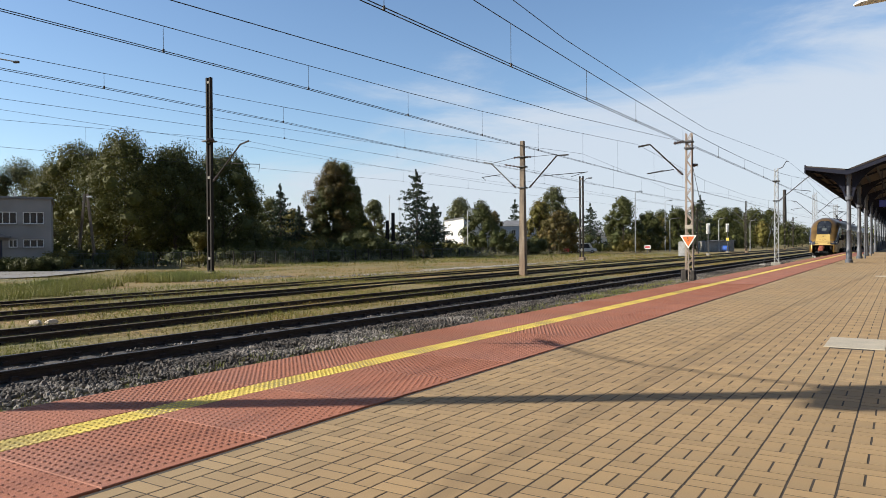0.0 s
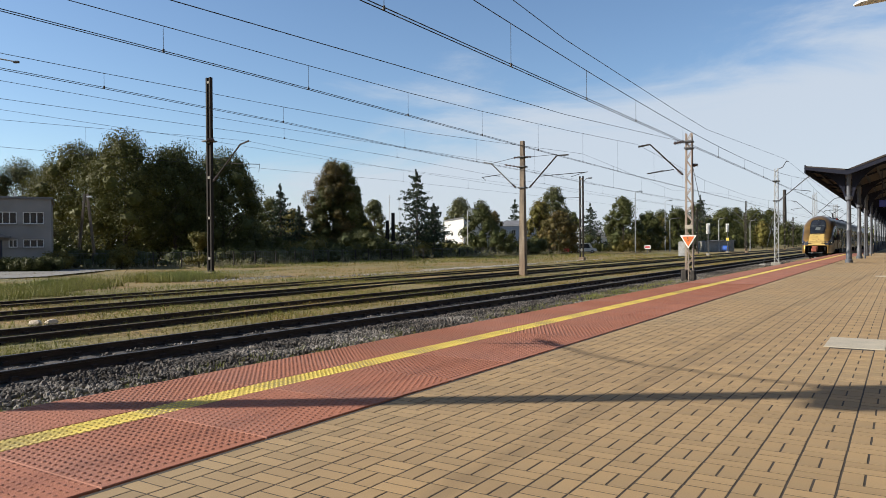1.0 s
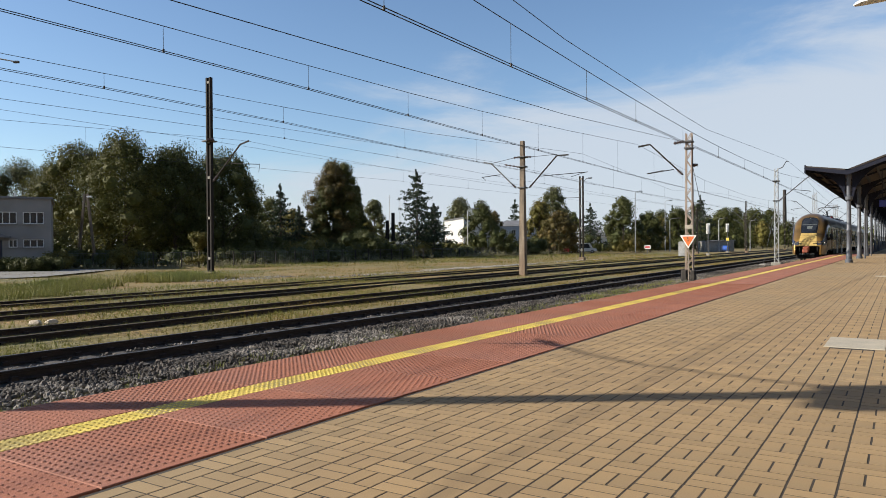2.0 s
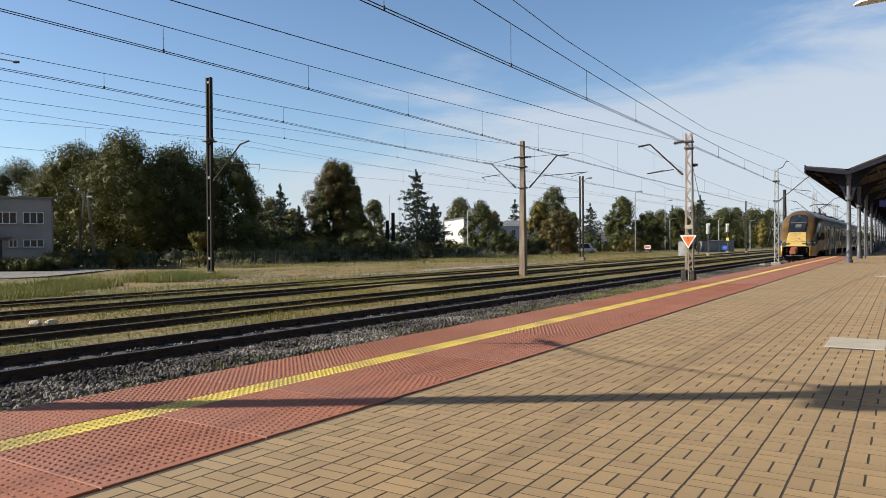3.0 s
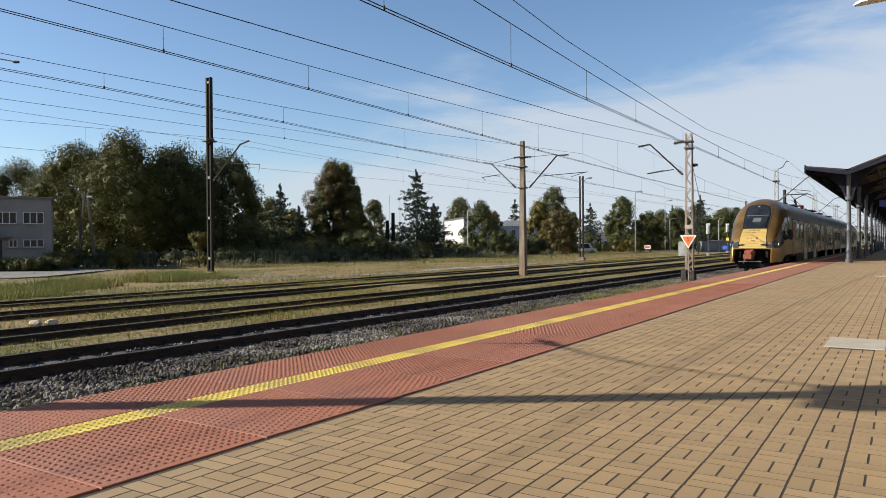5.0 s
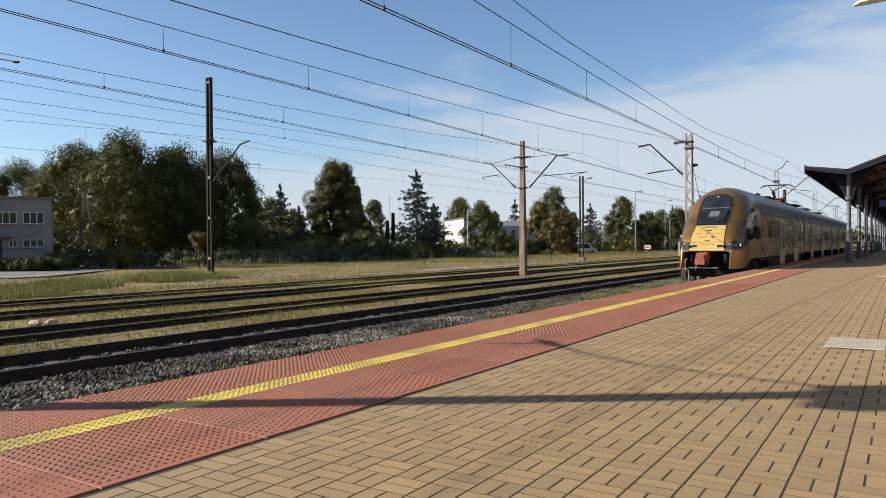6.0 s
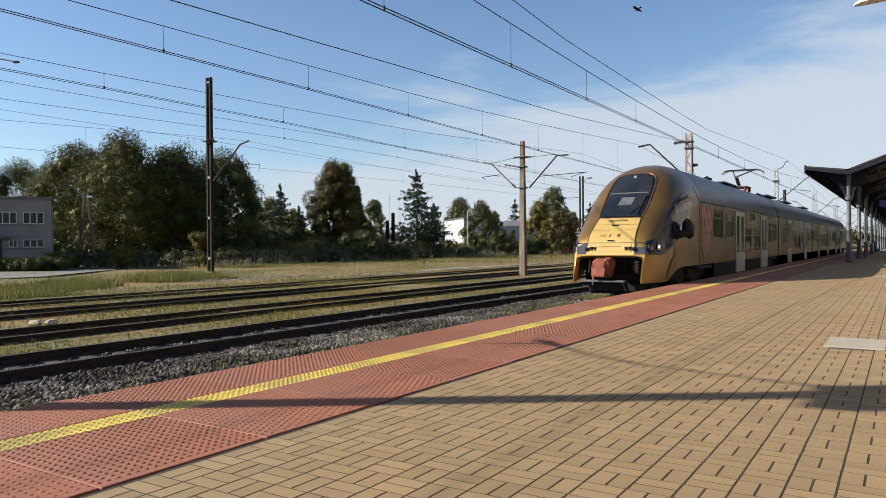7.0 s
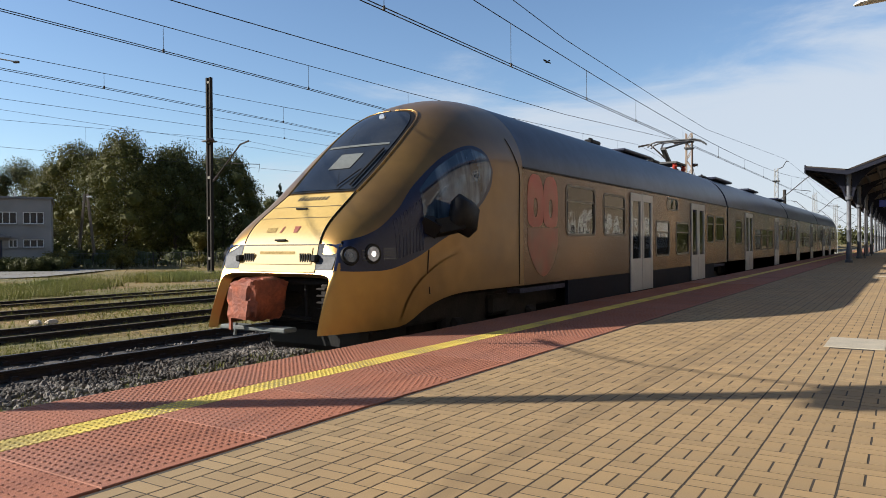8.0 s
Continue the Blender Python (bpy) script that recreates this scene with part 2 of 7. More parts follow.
def part(name, shape, material, parent=None, label="", smooth=0, kind=""):
    """One mesh object under a thing or a part."""
    ob = new(name, shape.mesh(name, material))
    if smooth:
        soft_edges(ob, smooth)
    if parent is not None:
        ob.parent = parent
    return tagged(ob, label, kind=kind)


def thing(name, at, label, category, group="", kind="", turn=0):
    ob = new(name)
    ob.empty_display_size = 0.3
    ob.matrix_basis = pose(*at, rz=turn)
    return tagged(ob, label, category, group, kind)


def array_mesh(name, pts, faces, material):
    """A mesh from numpy arrays: pts (n, 3), faces (m, 3 or 4)."""
    me = bpy.data.meshes.new(name)
    k = faces.shape[1]
    me.vertices.add(len(pts))
    me.vertices.foreach_set("co", pts.astype(np.float32).ravel())
    me.loops.add(faces.size)
    me.loops.foreach_set("vertex_index", faces.astype(np.int32).ravel())
    me.polygons.add(len(faces))
    me.polygons.foreach_set("loop_start", np.arange(0, faces.size, k, dtype=np.int32))
    me.polygons.foreach_set("use_smooth", [False] * len(faces))
    me.materials.append(material)
    me.update(calc_edges=True)
    return me


def scatter(base_v, base_f, centres, turns, sizes):
    """Copies of a small form joined into arrays."""
    n, k = len(centres), len(base_v)
    pts = np.einsum("nij,kj->nki", turns, base_v) * sizes[:, None, None] + centres[:, None, :]
    fc = base_f[None] + (np.arange(n) * k)[:, None, None]
    return pts.reshape(-1, 3), fc.reshape(-1, base_f.shape[1])


def random_turns(n, rng):
    q = rng.normal(size=(n, 4))
    q /= np.linalg.norm(q, axis=1)[:, None]
    w, x, y, z = q.T
    return np.stack([1 - 2 * (y * y + z * z), 2 * (x * y - z * w), 2 * (x * z + y * w), 2 * (x * y + z * w), 1 - 2 * (x * x + z * z), 2 * (y * z - x * w),
                     2 * (x * z - y * w), 2 * (y * z + x * w), 1 - 2 * (x * x + y * y)], 1).reshape(n, 3, 3)


def outward_turns(d, rng):
    """Turns that point the z axis roughly along each direction of d."""
    w = d + rng.normal(size=d.shape) * 0.75
    w /= np.linalg.norm(w, axis=1)[:, None]
    u = np.cross(w, rng.normal(size=d.shape))
    u /= np.linalg.norm(u, axis=1)[:, None]
    return np.stack([u, np.cross(w, u), w], 2)


def spin_turns(n, rng):
    a = rng.uniform(0, 2 * math.pi, n)
    o, i = np.zeros(n), np.ones(n)
    return np.stack([np.cos(a), -np.sin(a), o, np.sin(a), np.cos(a), o, o, o, i], 1).reshape(n, 3, 3)


# ---------- ground ----------
def build_ground():
    xs = np.concatenate([[-2500, -900, -400, -220, -150], np.arange(-120, -9, 1.6), [-8, -6.9, -4.9, 0, 15, 60, 200, 900, 2500]])
    ys = np.concatenate([[-2500, -600, -120, -40, -15], np.arange(-5, 120, 2.0), np.arange(121, 260, 8.0), [300, 400, 600, 1000, 2500]])
    gx, gy = np.meshgrid(xs, ys)
    gz = np.full_like(gx, GZ)
    for i in range(gx.shape[0]):
        for j in range(gx.shape[1]):
            x, y = gx[i, j], gy[i, j]
            if -120 < x < -13 and -5 < y < 260:
                gz[i, j] += 0.07 * noise.noise((x * 0.21, y * 0.16, 0)) + 0.035 * noise.noise((x * 0.7, y * 0.6, 4))
            if x < -900 or y > 400:
                gz[i, j] -= 0.5
    w = len(xs)
    fc = [(i * w + j, i * w + j + 1, (i + 1) * w + j + 1, (i + 1) * w + j) for i in range(len(ys) - 1) for j in range(w - 1)]
    me = array_mesh("ground", np.stack([gx, gy, gz], -1).reshape(-1, 3), np.array(fc), M_GROUND)
    me.polygons.foreach_set("use_smooth", [True] * len(me.polygons))
    return tagged(new("ground", me), "weedy dry grass ground of the railway yard", "ground", kind="structure")


build_ground()


def build_platform():
    body = Shape()
    body.box((EDGE + 14) / 2 + 0.03, 75, -0.48, 14 - EDGE - 0.06, 190, 0.84)
    plat = part("platform", body, M_JOINT, None, "station platform with tan paving and red tactile edge", kind="structure")
    face = Shape()
    face.box(EDGE + 0.0, 75, -0.47, 0.12, 190, 0.80)
    part("edge_wall", face, M_CONC, plat, "grey concrete platform wall")
    # far paving in one sheet past the single pavers
    far = Shape()
    far.box((TAN + 12) / 2, 116, -0.018, 12 - TAN - 0.04, 116, 0.036)
    far.box(7.39, 19, -0.018, 9.22, 77.9, 0.036)
    far.box(1.87, 39.7, -0.018, 1.80, 36.4, 0.036)
    far.box(-0.15, -11.9, -0.018, 5.8, 16.0, 0.036)
    part("far_paving", far, M_PAVE, plat, kind="stuff")
    return plat


PLATFORM = build_platform()


def rail_profile(c):
    h = 0.16
    return [(c + x, RT - h + z) for x, z in ((-0.065, 0), (0.065, 0), (0.065, 0.012), (0.012, 0.035), (0.009, 0.115), (0.036, 0.128), (0.036, h - 0.004),
                                           (-0.036, h - 0.004), (-0.036, 0.128), (-0.009, 0.115), (-0.012, 0.035), (-0.065, 0.012))]


def build_track(centre, label, y0, y1, bright, bed_low, bed_half, bed_top, drop=0.0, bed_m=None):
    t = thing("railway_track", (0, 0, -drop), label, "railway track", "parallel tracks", "structure")
    for side in (-1, 1):
        r = part("rail", Shape().extrude(rail_profile(centre + side * 0.754), y0, y1), M_RAIL, t)
        top = Shape().box(centre + side * 0.754, (y0 + y1) / 2, RT - 0.001, 0.066, y1 - y0, 0.006)
        part("rail_head", top, M_RAILTOP if bright else M_OLDTOP, r, "worn running surface")
    bed = Shape().extrude([(centre - bed_half - 0.55, bed_low), (centre + bed_half + 0.55, bed_low), (centre + bed_half, bed_top), (centre - bed_half, bed_top)], y0, y1)
    part("ballast_bed", bed, bed_m or M_BED, t)
    return t


TR1 = build_track(T1, "platform track with dark rails on grey ballast", -40, 400, True, GZ - 0.03, 1.62, RT - 0.19)
TR2 = build_track(T2, "second track with dark rails on grey ballast", -40, 400, True, GZ - 0.03, 1.55, RT - 0.175)
TR3 = build_track(T3, "rusty siding track sunk in dry grass", -40, 400, False, GZ - 0.03, 1.2, RT - 0.14, 0.045, M_GROUND)
TR4 = build_track(T4, "overgrown rusty siding track", -40, 330, False, GZ - 0.1, 1.0, RT - 0.115, 0.07, M_GROUND)
TR5 = build_track(T5, "overgrown rusty siding track", -40, 300, False, GZ - 0.1, 1.0, RT - 0.09, 0.10, M_GROUND)


# ---------- the train ----------
M_GOLD = mat("gold_wrap_paint", (0.300, 0.172, 0.043), (0.185, 0.105, 0.031), 0.7, 0.34, 0.68, bump=0.06, bscale=3, fine=0.08, coat=0.12, third=(0.125, 0.076, 0.034))
M_SIDE = mat("dusty_gold_side", (0.252, 0.150, 0.073), (0.088, 0.053, 0.034), 0.55, 0.27, 0.60, lo=0.42, hi=0.60, bump=0.30, bscale=1.1, fine=0.18, spec=0.15, third=(0.078, 0.050, 0.036))
M_BONNET = mat("pale_yellow_paint", (0.400, 0.282, 0.092), (0.350, 0.242, 0.076), 1.0, 0.5, 0.0, bump=0.02, bscale=20, fine=0.05, coat=0.0, spec=0.25)
M_NAVY = mat("navy_paint", (0.006, 0.011, 0.036), (0.009, 0.014, 0.044), 1.2, 0.30, 0.0, bump=0.02, fine=0.15, coat=0.0, spec=0.30)
M_SKIRT = mat("dark_navy_skirt", (0.005, 0.007, 0.014), (0.010, 0.010, 0.016), 1.2, 0.6, 0.0, bump=0.05, fine=0.25, spec=0.05)
M_ROOF = mat("slate_grey_roof_paint", (0.044, 0.049, 0.074), (0.028, 0.031, 0.048), 0.8, 0.36, 0.1, bump=0.10, bscale=4, fine=0.2, coat=0.0, spec=0.18)
M_BLACK = mat("black_plastic", (0.006, 0.006, 0.007), (0.010, 0.010, 0.010), 5, 0.55, bump=0.05, spec=0.15)
# underframe soot; in the front recess this black stands for shade
M_SOOT = mat("soot_and_shade_black", (0.009, 0.008, 0.0075), (0.018, 0.015, 0.0135), 4, 0.85, bump=0.2, spec=0.2)
M_DOOR = mat("silver_white_door", (0.33, 0.335, 0.345), (0.26, 0.265, 0.275), 1.5, 0.4, 0.1, bump=0.02, fine=0.06, coat=0.1)
M_CLOTH = mat("orange_tarpaulin", (0.25, 0.062, 0.026), (0.12, 0.030, 0.016), 5, 0.75, bump=0.6, bscale=22, fine=0.2)
M_LOGO = mat("faded_red_vinyl", (0.260, 0.036, 0.022), (0.190, 0.055, 0.033), 2.2, 0.36, 0.4, bump=0.3, bscale=1.1, fine=0.25, third=(0.150, 0.090, 0.056))
M_LOGO_FAINT = mat("worn_red_vinyl", (0.200, 0.052, 0.032), (0.150, 0.075, 0.045), 2.0, 0.36, 0.4, bump=0.3, bscale=1.1, fine=0.25, third=(0.110, 0.074, 0.048))
M_INK = mat("dark_lettering", (0.077, 0.058, 0.023), None, 4, 0.5, bump=0)
M_WHITEP = mat("white_interior_panel", (0.554, 0.547, 0.524), (0.477, 0.47, 0.454), 1.2, 0.6, bump=0.02, fine=0.05)
M_SEAT = mat("dark_blue_seat", (0.023, 0.027, 0.054), (0.039, 0.039, 0.069), 8, 0.9, bump=0.2)
M_GLASS = glass("tinted_window_glass", (0.62, 0.64, 0.63))
M_WIND = glass("dark_windscreen_glass", (0.30, 0.33, 0.33))
M_LENS = mat("headlamp_glass", (0.424, 0.431, 0.447), (0.308, 0.308, 0.323), 6, 0.12, 0.6, bump=0, coat=0.6)
M_LIT = lamp_mat("lit_headlamp", (1.0, 0.95, 0.85), 1.0)

TOPV = (0.70, 0.73, 0.78, 0.86, 1.02, 1.28, 1.61, 2.00, 2.45, 2.85, 3.20, 3.65, 4.10, 4.55, 5.00)
TOPZ = (1.42, 1.50, 1.66, 1.88, 2.08, 2.28, 2.52, 2.86, 3.26, 3.60, 3.84, 4.05, 4.17, 4.235, 4.25)
LOWV = (0.44, 0.47, 0.54, 0.64, 0.82, 1.08, 1.40, 1.78, 2.22, 2.66, 3.08, 3.58, 4.06, 4.53, 5.00)
WIDE = (0.955, 0.98, 1.01, 1.05, 1.11, 1.175, 1.235, 1.29, 1.33, 1.36, 1.385, 1.405, 1.415, 1.42, 1.42)
BEND = (1.20, 1.22, 1.26, 1.30, 1.36, 1.45, 1.58, 1.75, 2.0, 2.25, 2.45, 2.65, 2.78, 2.86, 2.90)
ROUND = (7.0, 6.0, 5.0, 4.4, 3.9, 3.5, 3.2, 2.95, 2.75, 2.55, 2.4, 2.25, 2.12, 2.05, 2.05)


def low_edge(v):
    """Height of the lower edge of the cab's side."""
    k = min(1.0, max(0.0, (v - 1.72) / 1.7))
    return 0.70 + 0.38 * (1 - (1 - k) ** 2.6)


def nose_rings():
    rings = []
    for i in range(len(TOPV)):
        half = []
        zb = low_edge(LOWV[i])
        for k in range(7):
            half.append((WIDE[i], zb + (BEND[i] - zb) * k / 7))
        for k in range(19):
            t = k / 18 * math.pi / 2
            half.append((WIDE[i] * math.cos(t) ** (2 / ROUND[i]), BEND[i] + (TOPZ[i] - BEND[i]) * math.sin(t) ** (2 / ROUND[i])))
        full = half + [(-x, z) for x, z in reversed(half[:-1])]
        ring = []
        for x, z in full:
            k = max(0.0, (z - 0.72) / (TOPZ[i] - 0.72))
            ring.append(Vector((x, LOWV[i] + (TOPV[i] - LOWV[i]) * k ** 1.25, z)))
        rings.append(ring)
    return rings


def smooth_rings(rings, steps=3):
    """More rings between those given, on a smooth curve."""
    out = []
    for i in range(len(rings) - 1):
        a, b, c, d = rings[max(i - 1, 0)], rings[i], rings[i + 1], rings[min(i + 2, len(rings) - 1)]
        for s in range(steps):
            t = s / steps
            out.append([0.5 * ((2 * q) + (r - p) * t + (2 * p - 5 * q + 4 * r - u) * t * t + (3 * q - p - 3 * r + u) * t ** 3) for p, q, r, u in zip(a, b, c, d)])
    return out + [rings[-1]]


def lerp_curve(pts, t):
    """A point of a polyline through 2D points, smoothed, t from 0 to 1."""
    n = len(pts) - 1
    s = min(t * n, n - 1e-6)
    i = int(s)
    s -= i
    p, q, r, u = (Vector(pts[max(0, min(n, j))]) for j in (i - 1, i, i + 1, i + 2))
    return 0.5 * ((2 * q) + (r - p) * s + (2 * p - 5 * q + 4 * r - u) * s * s + (3 * q - p - 3 * r + u) * s ** 3)


def rounded(a, b, c, d, r):
    """Corners of a rectangle a to b, c to d, rounded with radius r."""
    pts = []
    for cy, cz, t0 in ((b - r, d - r, 0), (a + r, d - r, 90), (a + r, c + r, 180), (b - r, c + r, 270)):
        pts += [(cy + r * math.cos(radians(t0 + k * 22.5)), cz + r * math.sin(radians(t0 + k * 22.5))) for k in range(5)]
    return pts


def build_train():
    from mathutils.bvhtree import BVHTree
    tr = thing("train", (T1, 6.0, RT), "gold electric passenger train with navy cab mask and grey roof", "train")
    rings = smooth_rings(nose_rings())
    n = len(rings[0])
    skin = Shape()
    skin.add([q for r in rings for q in r], [(a * n + b, a * n + b + 1, (a + 1) * n + b + 1, (a + 1) * n + b) for a in range(len(rings) - 1) for b in range(n - 1)])
    tree = BVHTree.FromPolygons(skin.v, skin.f)
    # turned-in rim of the front opening
    r0 = rings[0]
    rim = [Vector((q.x * 0.93, q.y + 0.10, 0.72 + (q.z - 0.72) * 0.93)) for q in r0]
    k = len(skin.v)
    skin.add(list(r0) + rim, [(b + 1, b, n + b, n + b + 1) for b in range(n - 1)])
    nose = part("cab_shell", skin, M_GOLD, tr, "gold rounded cab shell", smooth=40)

    def shoot(p, way, lift):
        hit, nor, _, _ = tree.ray_cast(Vector(p), Vector(way), 30)
        if hit is None:
            hit, nor, _, _ = tree.find_nearest(Vector(p) + Vector(way) * 5)
        if nor.dot(Vector(way)) > 0:
            nor = -nor
        return hit + nor * lift

    def side_patch(name, low, high, material, parent, side=1, lift=0.008, cols=28, rows=8, label=""):
        s = Shape()
        pts = []
        for a in range(cols + 1):
            p, q = lerp_curve(low, a / cols), lerp_curve(high, a / cols)
            for b in range(rows + 1):
                y, z = p.lerp(q, b / rows)
                pts.append(shoot((side * 6, y, z), (-side, 0, 0), lift))
        s.add(pts, [(a * (rows + 1) + b, (a + 1) * (rows + 1) + b, (a + 1) * (rows + 1) + b + 1, a * (rows + 1) + b + 1) for a in range(cols) for b in range(rows)])
        return part(name, s, material, parent, label, smooth=60)

    def front_patch(name, left, right, material, parent, lift=0.008, rows=18, cols=12, label=""):
        s = Shape()
        pts = []
        for a in range(rows + 1):
            p, q = lerp_curve(left, a / rows), lerp_curve(right, a / rows)
            for b in range(cols + 1):
                x, z = p.lerp(q, b / cols)
                pts.append(shoot((x, -6, z), (0, 1, 0), lift))
        s.add(pts, [(a * (cols + 1) + b, a * (cols + 1) + b + 1, (a + 1) * (cols + 1) + b + 1, (a + 1) * (cols + 1) + b) for a in range(rows) for b in range(cols)])
        return part(name, s, material, parent, label, smooth=60)

    # windscreen with its dark surround
    sur = [(0.60, 2.495), (0.64, 2.8), (0.655, 3.1), (0.645, 3.39), (0.605, 3.61), (0.50, 3.76), (0.32, 3.84), (0.03, 3.86)]
    front_patch("windscreen_surround", [(-x, z) for x, z in sur], sur, M_BLACK, tr, 0.010, label="black windscreen seal")
    ws = [(0.55, 2.52), (0.59, 2.8), (0.605, 3.1), (0.60, 3.38), (0.56, 3.59), (0.46, 3.735), (0.29, 3.81), (0.03, 3.835)]
    wsc = front_patch("windscreen", [(-x, z) for x, z in ws], ws, M_LENS_DARK, tr, 0.020, label="large dark sloping windscreen")
    front_patch("destination_panel", [(-0.20, 2.84), (-0.16, 3.08)], [(0.20, 2.84), (0.24, 3.08)], M_STEELGREY, wsc, 0.028, 3, 6, "grey sun blind behind the windscreen")
    front_patch("sight_band", [(-0.56, 3.20), (-0.55, 3.235)], [(0.56, 3.20), (0.55, 3.235)], M_STEELGREY, wsc, 0.027, 1, 10, "grey edge of the rolled blind")
    lamp_at = shoot((0, -6, 3.72), (0, 1, 0), 0.03)
    part("top_lamp", Shape().tube(lamp_at - Vector((0, 0.012, 0)), lamp_at + Vector((0, 0.02, 0)), 0.05, 0.055, 14), M_LENS, wsc, "small upper headlamp behind the glass")
    for x0, z0, x1, z1, r in ((0.26, 2.55, 0.44, 2.80, 0.010), (0.47, 2.56, 0.545, 3.12, 0.017)):
        mid = lambda q: shoot((x0 + (x1 - x0) * q, -6, z0 + (z1 - z0) * q), (0, 1, 0), 0.045)
        part("wiper", Shape().path([mid(q / 5) for q in range(6)], r), M_BLACK, tr, "black windscreen wiper")
    # rounded lip of the hood round the windscreen, and the gap on both sides of the bonnet
    rim_line = [(x + 0.022, z + (0.02 if z > 3.6 else 0)) for x, z in sur]
    for sx in (1, -1):
        pts = [shoot((sx * q.x, -6, q.y), (0, 1, 0), 0.004) for q in [lerp_curve(rim_line, k / 44) for k in range(45)]]
        part("hood_lip", Shape().path(pts, 0.020, 8), M_GOLD, nose, "raised gold lip of the hood", smooth=60)
        gap = [shoot((sx * q.x, -6, q.y), (0, 1, 0), 0.012) for q in [lerp_curve([(0.668, 1.79), (0.650, 2.05), (0.625, 2.30), (0.605, 2.49)], k / 12) for k in range(13)]]
        part("bonnet_gap", Shape().path(gap, 0.008, 6), M_BLACK, nose)
    # bonnet panels
    bon = front_patch("bonnet", [(-0.68, 1.435), (-0.66, 1.75), (-0.64, 2.05), (-0.615, 2.30), (-0.595, 2.47)], [(0.68, 1.435), (0.66, 1.75), (0.64, 2.05), (0.615, 2.30), (0.595, 2.47)],
                      M_BONNET, tr, 0.012, label="pale yellow bonnet panel below the windscreen")
    front_patch("bonnet_seam", [(-0.655, 1.770), (-0.655, 1.782)], [(0.655, 1.770), (0.655, 1.782)], M_BLACK, bon, 0.016, 1, 12)
    front_patch("bonnet_seam", [(-0.61, 2.275), (-0.61, 2.283)], [(0.61, 2.275), (0.61, 2.283)], M_INK, bon, 0.016, 1, 12)
    front_patch("bonnet_seam", [(-0.64, 2.12), (-0.64, 2.126)], [(0.64, 2.12), (0.64, 2.126)], M_INK, bon, 0.016, 1, 12)
    front_patch("lower_flap", [(-0.60, 1.53), (-0.58, 1.745)], [(0.60, 1.53), (0.58, 1.745)], M_BONNET, bon, 0.022, 3, 8)
    front_patch("number_bars", [(-0.32, 1.655), (-0.32, 1.69)], [(0.30, 1.655), (0.30, 1.69)], M_FADED, bon, 0.027, 1, 8, "faint grey number bars")
    for a in range(9):
        x = -0.27 + a * 0.062
        front_patch("number_bar", [(x, 2.37), (x, 2.42)], [(x + 0.04, 2.37), (x + 0.04, 2.42)], M_INK, bon, 0.017, 1, 2)
    front_patch("emblem", [(0.16, 1.93), (0.14, 2.01)], [(0.22, 1.93), (0.24, 2.01)], M_LOGO, bon, 0.018, 2, 3, "small red shield emblem")
    front_patch("emblem", [(-0.09, 1.93), (-0.06, 2.01)], [(-0.06, 1.93), (-0.03, 2.01)], M_LOGO, bon, 0.018, 2, 3)
    front_patch("lettering_bars", [(-0.34, 1.94), (-0.34, 2.0)], [(-0.17, 1.94), (-0.17, 2.0)], M_FADED, bon, 0.017, 2, 3)
    for z in (1.83, 2.24):
        c = shoot((0, -6, z), (0, 1, 0), 0.03)
        part("bonnet_handle", Shape().box(c.x, c.y, c.z, 0.20, 0.03, 0.025, cut=0.008), M_BLACK, bon, "black bonnet handle")
    for sx in (-1, 1):
        g = Shape()
        for a in range(5):
            c = shoot((sx * (0.42 + a * 0.040), -6, 1.60), (0, 1, 0), 0.026)
            g.box(c.x, c.y, c.z, 0.018, 0.02, 0.13)
        part("bonnet_grille", g, M_BLACK, bon, "black slotted grille")
        c = shoot((sx * 0.67, -6, 1.60), (0, 1, 0), 0.03)
        part("front_bracket", Shape().box(c.x, c.y, c.z, 0.10, 0.10, 0.09, cut=0.02), M_BLACK, tr)
    # navy mask with lamps, cab window and mirror, on both sides
    for sx in (1, -1):
        mask = side_patch("cab_mask", [(0.56, 1.47), (1.0, 1.445), (1.5, 1.46), (2.0, 1.60), (2.5, 1.81), (3.0, 2.02), (3.54, 2.34), (3.86, 2.64), (3.945, 2.89)],
                          [(0.69, 1.80), (0.95, 1.835), (1.35, 1.97), (1.75, 2.24), (2.13, 2.58), (2.8, 3.03), (3.42, 3.25), (3.80, 3.18), (3.945, 2.93)], M_NAVY, tr, sx, 0.010, 40, 12, "dark navy mask round the headlamps")
        fm = Shape()
        pts = [shoot((sx * x, -6, z), (0, 1, 0), 0.011) for x, z in ((0.685, 1.47), (0.955, 1.47), (0.68, 1.62), (0.975, 1.63), (0.67, 1.785), (0.985, 1.79))]
        fm.add(pts, [(0, 1, 3, 2), (2, 3, 5, 4)] if sx > 0 else [(1, 0, 2, 3), (3, 2, 4, 5)])
        part("mask_front", fm, M_CLUSTER, tr, "grey glass of the lamp cluster")
        win = side_patch("cab_window", [(2.15, 2.02), (2.5, 1.96), (2.95, 2.10), (3.30, 2.27), (3.54, 2.43), (3.79, 2.67), (3.885, 2.89)],
                         [(2.18, 2.52), (2.5, 2.78), (2.85, 2.98), (3.2, 3.14), (3.46, 3.19), (3.76, 3.12), (3.885, 2.92)], M_CABGLASS, tr, sx, 0.018, 24, 8, "dark cab side window with painted reflection bands")
